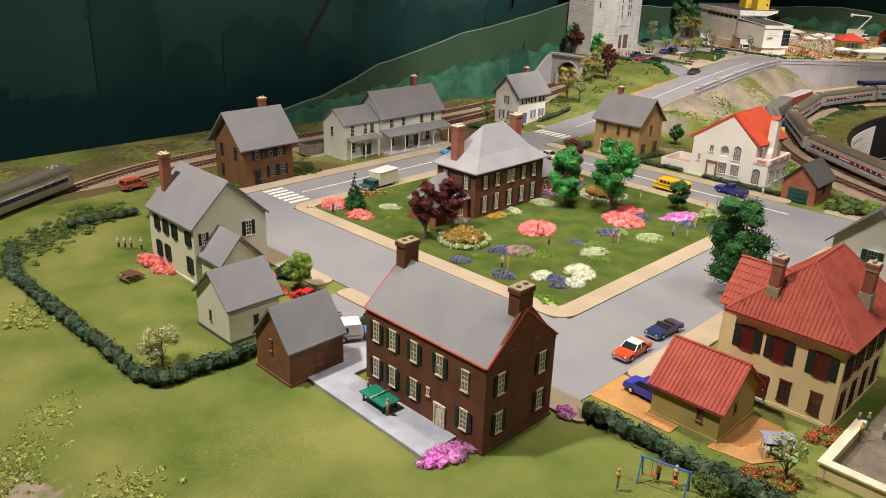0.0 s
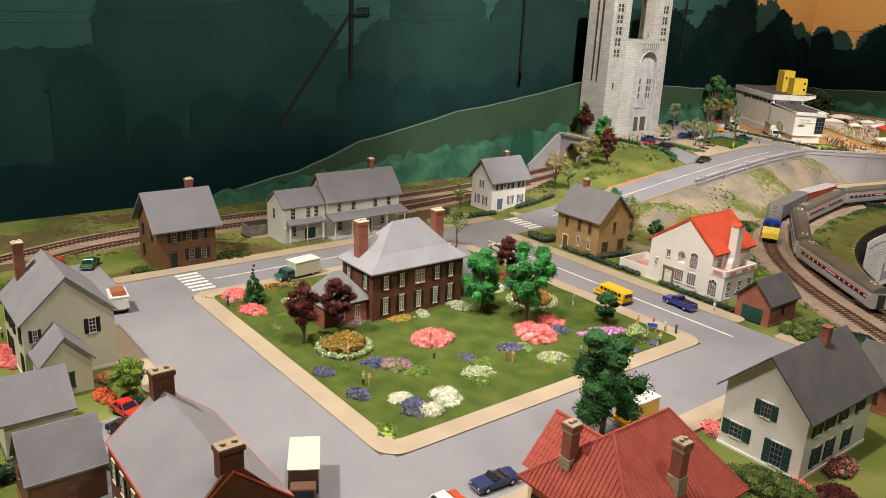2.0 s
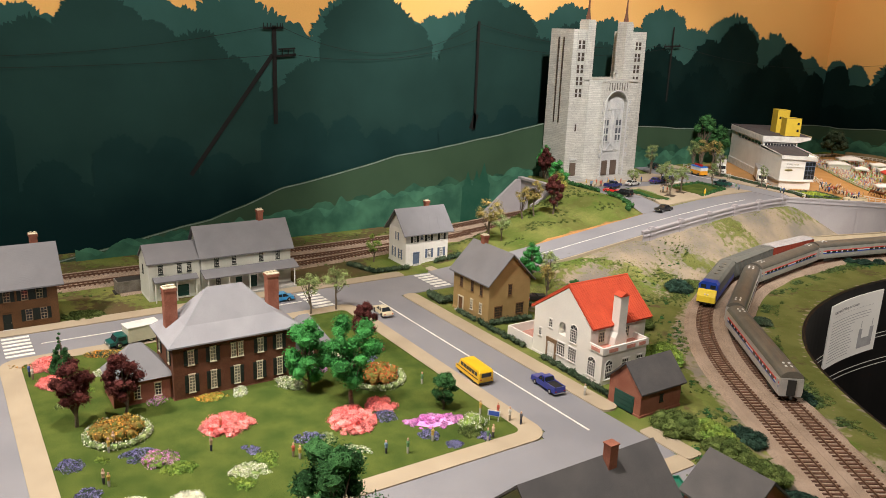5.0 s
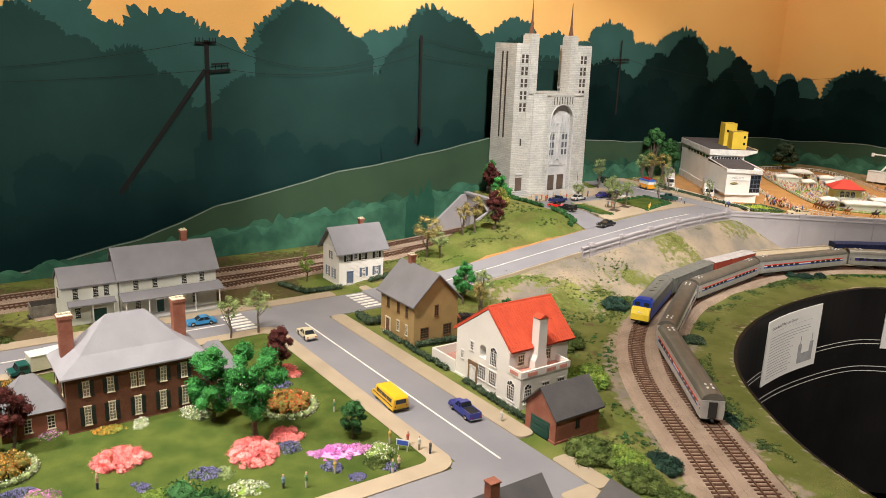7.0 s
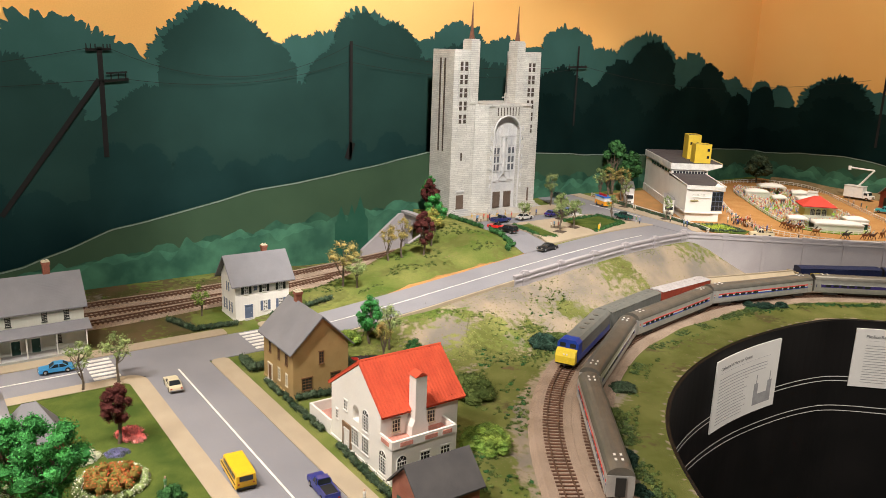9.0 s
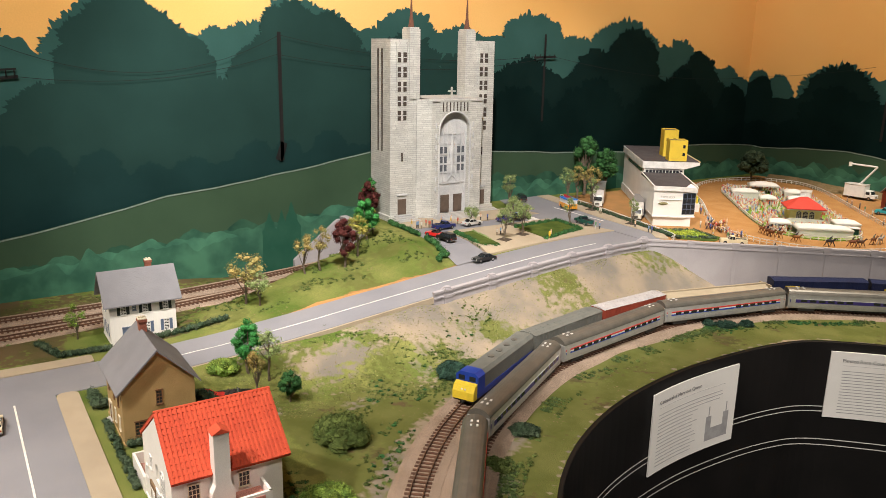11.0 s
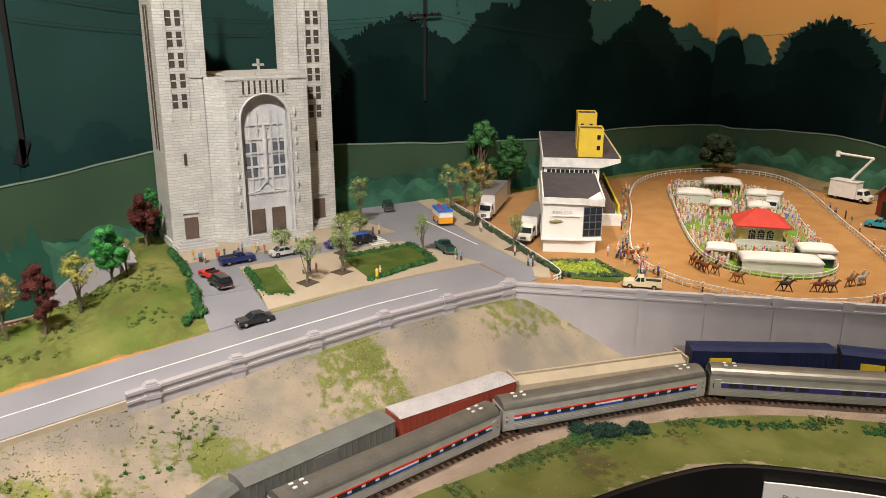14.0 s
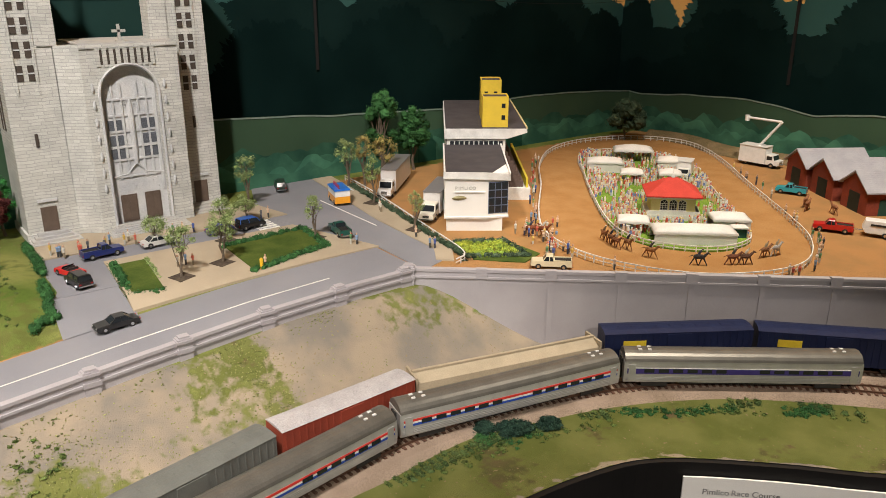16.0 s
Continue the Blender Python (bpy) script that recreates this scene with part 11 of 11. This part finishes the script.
def bay_sign(title, y0, y1, z0, z1, label, picture=False):
    """A sheet bent along the curved panel; its writing lies on it row by row."""
    edge = [p for p in PIT_EDGE]

    def at(y):
        for a, b in zip(edge, edge[1:]):
            if a.x < -0.2 and a.y <= y <= b.y:
                q = a.lerp(b, (y - a.y) / (b.y - a.y))
                d = (b - a).normalized()
                return q, Vector((d.y, -d.x))
        return edge[-1], Vector((1, 0))

    q0, n0 = at((y0 + y1) / 2)
    t = thing("information_sign", label, "sign", pose(q0.x, q0.y, 0))
    o = Vector((q0.x, q0.y, 0))

    def strip(ya, yb, za, zb, off, th):
        mb = MB()
        k = 10
        vs = []
        for i in range(k + 1):
            y = ya + (yb - ya) * i / k
            q, nn = at(y)
            for f in (off, off + th):
                for z in (za, zb):
                    vs.append((q.x + nn.x * f - o.x, q.y + nn.y * f - o.y, z))
        fs = []
        for i in range(k):
            a = 4 * i
            fs += [(a + 2, a + 6, a + 7, a + 3), (a, a + 1, a + 5, a + 4), (a + 1, a + 3, a + 7, a + 5), (a, a + 4, a + 6, a + 2)]
        fs += [(0, 2, 3, 1), (4 * k, 4 * k + 1, 4 * k + 3, 4 * k + 2)]
        return mb.add(vs, fs)

    part("sheet", strip(y0, y1, z0, z1, 0.008, 0.0025), M_SIGN, t)
    W = y1 - y0
    H = z1 - z0
    r = random.Random(int(y0 * 1000))
    for k in range(15):
        z = z1 - H * (0.285 + 0.045 * k)
        e = (0.93 if k % 5 != 4 else 0.66) if not picture or k < 3 else 0.56
        e *= r.uniform(0.86, 1.0)
        part("text_line", strip(y0 + W * 0.08, y0 + W * e, z - 0.0006, z + 0.0006, 0.0106, 0.0003), M_INKL, t)
    part("rule", strip(y0 + W * 0.08, y0 + W * 0.86, z1 - H * 0.203, z1 - H * 0.200, 0.0106, 0.0003), M_INKL, t)
    if picture:
        c = y0 + W * 0.80
        pic = [(c - 0.030, c - 0.016, 0.10, 0.42), (c + 0.016, c + 0.030, 0.10, 0.42), (c - 0.016, c + 0.016, 0.10, 0.26), (c - 0.024, c - 0.022, 0.42, 0.55), (c + 0.022, c + 0.024, 0.42, 0.55)]
        for a, b, u, w in pic:
            part("printed_silhouette", strip(a, b, z0 + H * u, z0 + H * w, 0.0106, 0.0003), M_INKL, t)
    y = y0 + W * 0.07
    for word in title.split():
        q, nn = at(y)
        q2, n2 = at(y + 0.0050 * len(word))
        d = q2 - q
        w_ = letters(word, 0.0098, t, Matrix.Translation((q.x + nn.x * 0.0116 - o.x, q.y + nn.y * 0.0116 - o.y, z1 - H * 0.15)) @ Matrix.Rotation(math.atan2(d.y, d.x), 4, "Z") @ Matrix.Rotation(radians(90), 4, "X"), M_INK)
        y += (max(v.co.x for v in w_.data.vertices) + 0.0030) * d.y / d.length
    return t


bay_sign("Cathedral of Mary our Queen", 2.222, 2.458, -0.178, -0.031, "white information sheet with printed church picture on the black panel", True)
bay_sign("Pimlico Race Course", 2.662, 2.90, -0.162, -0.029, "white information sheet on the black panel")
# thin white route lines printed round the panel
for z, a, b in ((-0.142, 2.02, 3.0), (-0.152, 2.0, 3.0), (-0.210, 1.95, 3.0), (-0.222, 1.93, 3.0)):
    pts = [p for p in PIT_EDGE if a - 0.2 < p.y < b and p.x < -0.2]
    vs = []
    for i, p in enumerate(pts):
        d = (pts[min(i + 1, len(pts) - 1)] - pts[max(i - 1, 0)]).normalized()
        for zz in (z - 0.0009, z + 0.0009):
            vs.append((p.x + d.y * 0.0072, p.y - d.x * 0.0072, zz))
    solo("route_line", MB().add(vs, [(2 * i, 2 * i + 2, 2 * i + 3, 2 * i + 1) for i in range(len(pts) - 1)]), M_LINE, "thin white line printed round the black panel", "printed line", kind="structure")

# ---- garden things ----
tt = thing("table_tennis_table", "small green table tennis table on the patio", "table", pose(-0.498, 0.427, 0.004, 0, 0, -2))
part("tabletop", MB().box(-0.019, 0.019, -0.0105, 0.0105, 0.0088, 0.0100), plain("table_green", (0.01, 0.20, 0.13), 0.5), tt)
part("net", MB().box(-0.0003, 0.0003, -0.0115, 0.0115, 0.0100, 0.0122), M_LINE, tt)
for x in (-0.015, 0.015):
    for y in (-0.008, 0.008):
        part("leg", MB().box(x - 0.0007, x + 0.0007, y - 0.0007, y + 0.0007, 0, 0.0088), M_SHUT, tt)
pt_ = thing("picnic_table", "dark wooden picnic table on the lawn", "table", pose(-0.947, 0.384, 0.0, 0, 0, 8))
M_DWOOD = mat("dark_wood", (0.09, 0.04, 0.025), (0.13, 0.06, 0.04), scale=200, speck=0.25)
for y in (-0.006, -0.002, 0.002, 0.006):
    part("plank", MB().box(-0.012, 0.012, y - 0.0017, y + 0.0017, 0.0085, 0.0095), M_DWOOD, pt_)
for y in (-0.012, 0.012):
    part("bench", MB().box(-0.012, 0.012, y - 0.002, y + 0.002, 0.0050, 0.0058), M_DWOOD, pt_)
for x in (-0.009, 0.009):
    part("trestle", MB().box(x - 0.0006, x + 0.0006, -0.013, 0.013, 0.0042, 0.0050).tube([(x, -0.009, 0), (x, -0.003, 0.0085)], 0.0007, 5).tube([(x, 0.009, 0), (x, 0.003, 0.0085)], 0.0007, 5), M_DWOOD, pt_)
sg = thing("swing_set", "blue model swing set on the lawn", "swing set", pose(-0.244, 0.526, 0.001, 0, 0, 15))
sb_ = MB()
for x in (-0.020, 0.020):
    sb_.tube([(x, -0.008, 0), (x, 0, 0.022), (x, 0.008, 0)], 0.0009, 6)
sb_.tube([(-0.022, 0, 0.022), (0.022, 0, 0.022)], 0.0009, 6)
part("frame", sb_, paint((0.06, 0.16, 0.45)), sg)
for x in (-0.009, 0.009):
    part("swing", MB().tube([(x - 0.002, 0, 0.022), (x - 0.002, 0.002, 0.007)], 0.0003, 4).tube([(x + 0.002, 0, 0.022), (x + 0.002, 0.002, 0.007)], 0.0003, 4).box(x - 0.003, x + 0.003, 0, 0.004, 0.006, 0.007), paint((0.5, 0.1, 0.06)), sg)
hy = thing("hydrant_post", "small yellow figurine-sized post by the kerb", "post", pose(-1.185, 2.432, PLATEAU + 0.003))
part("post", MB().tube([(0, 0, 0), (0, 0, 0.010), (0, 0, 0.013), (0, 0, 0.015)], [0.0026, 0.0024, 0.0026, 0.0010], 10), paint(YEL), hy)
part("base", MB().cyl(0, 0, -0.001, 0.0034, 0.002, 10), paint(YEL), hy)
tw_ = thing("terrace_wall", "ivory low garden wall round an earthy terrace", "garden wall", pose(0, 0, 0))
part("wall", MB().box(-0.158, -0.153, 0.640, 0.735, -0.003, 0.014), M_IVORY, tw_)
part("wall", MB().box(-0.1525, 0.03, 0.640, 0.645, -0.003, 0.014), M_IVORY, tw_)
part("coping", MB().box(-0.160, -0.151, 0.6375, 0.737, 0.0142, 0.016).box(-0.151, 0.03, 0.6375, 0.6475, 0.0142, 0.016), M_TRIM, tw_)
solo("terrace", MB().prism(rect(-0.153, 0.03, 0.645, 0.90), "z", -0.003, 0.0025), mat("dark_terrace_paving", (0.12, 0.10, 0.08), (0.19, 0.16, 0.12), scale=40, fine=900, bump=0.2), "dark earthy terrace beside the villa", "terrace", kind="structure")
M_CANVAS = mat("lilac_grey_canvas", (0.20, 0.20, 0.27), (0.26, 0.26, 0.33), rough=0.8, scale=90)
gs_ = thing("garden_swing", "white garden swing bench with a lilac-grey canopy", "garden swing", pose(-0.197, 0.642, 0.0, 0, 0, 40))
for x in (-0.011, 0.011):
    for y in (-0.006, 0.006):
        part("leg", MB().tube([(x, y * 1.4, 0), (x, y * 0.4, 0.0195)], 0.0006, 6), M_FENCE, gs_)
part("canopy", MB().prism([(-0.0105, 0.0178), (0.0, 0.0212), (0.0105, 0.0178), (0.0105, 0.0186), (0.0, 0.0221), (-0.0105, 0.0186)], "x", -0.0145, 0.0145), M_CANVAS, gs_)
part("seat", MB().box(-0.0095, 0.0095, -0.004, 0.0035, 0.0058, 0.0068), M_FENCE, gs_)
part("backrest", MB().prism([(0.0030, 0.0068), (0.0042, 0.0068), (0.0062, 0.0135), (0.0052, 0.0135)], "x", -0.0095, 0.0095), M_SHUT, gs_)
for x in (-0.009, 0.009):
    part("hanger", MB().tube([(x, 0, 0.0065), (x, 0, 0.0185)], 0.0003, 4), M_FENCE, gs_)
tree("pale_tree", "bare-limbed olive model tree beside the garden swing", -0.176, 0.612, 0.045, 0.022, L_PALE, "open", 91, 0.5, dens=0.35)
solo("bare_earth", MB().prism([(x, y) for x, y in ((-0.245, 0.606), (-0.205, 0.612), (-0.186, 0.640), (-0.190, 0.678), (-0.212, 0.690), (-0.238, 0.690))], "z", -0.004, 0.0011), M_ORANGE, "worn patch of bare brown earth beside the garage", "bare earth", kind="structure")

# boat-like garden trailer on the drive behind the pale house
gt = thing("utility_trailer", "small green utility trailer with white drawbar", "trailer", pose(-0.318, 1.334, 0.0015, 0, 0, -25))
part("bed", MB().box(-0.017, 0.017, -0.009, 0.009, 0.0050, 0.0062), paint((0.02, 0.15, 0.10)), gt)
for y in (-0.0087, 0.0087):
    part("side", MB().box(-0.017, 0.017, y - 0.0005, y + 0.0005, 0.0063, 0.0100), paint((0.02, 0.15, 0.10)), gt)
for x in (-0.0166, 0.0166):
    part("end_board", MB().box(x - 0.0005, x + 0.0005, -0.0081, 0.0081, 0.0063, 0.0100), paint((0.02, 0.15, 0.10)), gt)
part("drawbar", MB().tube([(-0.017, 0, 0.0055), (-0.033, 0, 0.0050)], 0.0009, 6), M_FENCE, gt)
for y in (-0.0102, 0.0102):
    wheel(gt, 0.002, y, 0.0040, 0.0022)

# information board on the park corner
ib = thing("notice_board", "small white and blue notice board on two legs", "notice board", pose(-0.556, 1.250, 0.0022, 0, 0, 40))
for x in (-0.006, 0.006):
    part("leg", MB().box(x - 0.0005, x + 0.0005, -0.0005, 0.0005, 0, 0.0155), M_FENCE, ib)
part("board", MB().box(-0.0085, 0.0085, -0.0012, -0.0005, 0.0075, 0.0160), M_FENCE, ib)
part("panel", MB().box(-0.0072, 0.0072, -0.0017, -0.0012, 0.0088, 0.0148), paint((0.05, 0.10, 0.42)), ib)

# square tree pits of dark soil in the church pavements
for x, y, z in ((-1.217, 2.330, PLATEAU), (-1.238, 2.396, PLATEAU), (-1.330, 2.440, PLATEAU), (-1.261, 2.556, PLATEAU), (-1.376, 2.735, PLATEAU), (-1.200, 2.706, PLATEAU)):
    solo("tree_pit", MB().box(-0.013, 0.013, -0.013, 0.013, -0.004, SW + 0.0007), M_SOIL, "square of dark soil round a street tree", "tree pit", "tree pits of the church square", kind="structure", m=pose(x, y, z, 0, 0, 20))


# ---- ties of the tracks, single where the walk passes nearest ----
for T, lo, hi in ((T_IN, 1.55, 2.95), (T_OUT, 1.55, 2.95)):
    lay_ties(T[0], T[2], {i for i, (p, a) in enumerate(T[2]) if lo < p.y < hi and p.x < -0.2})
for T in (T_B1, T_B2, T_B3):
    lay_ties(T[0], T[2], set())
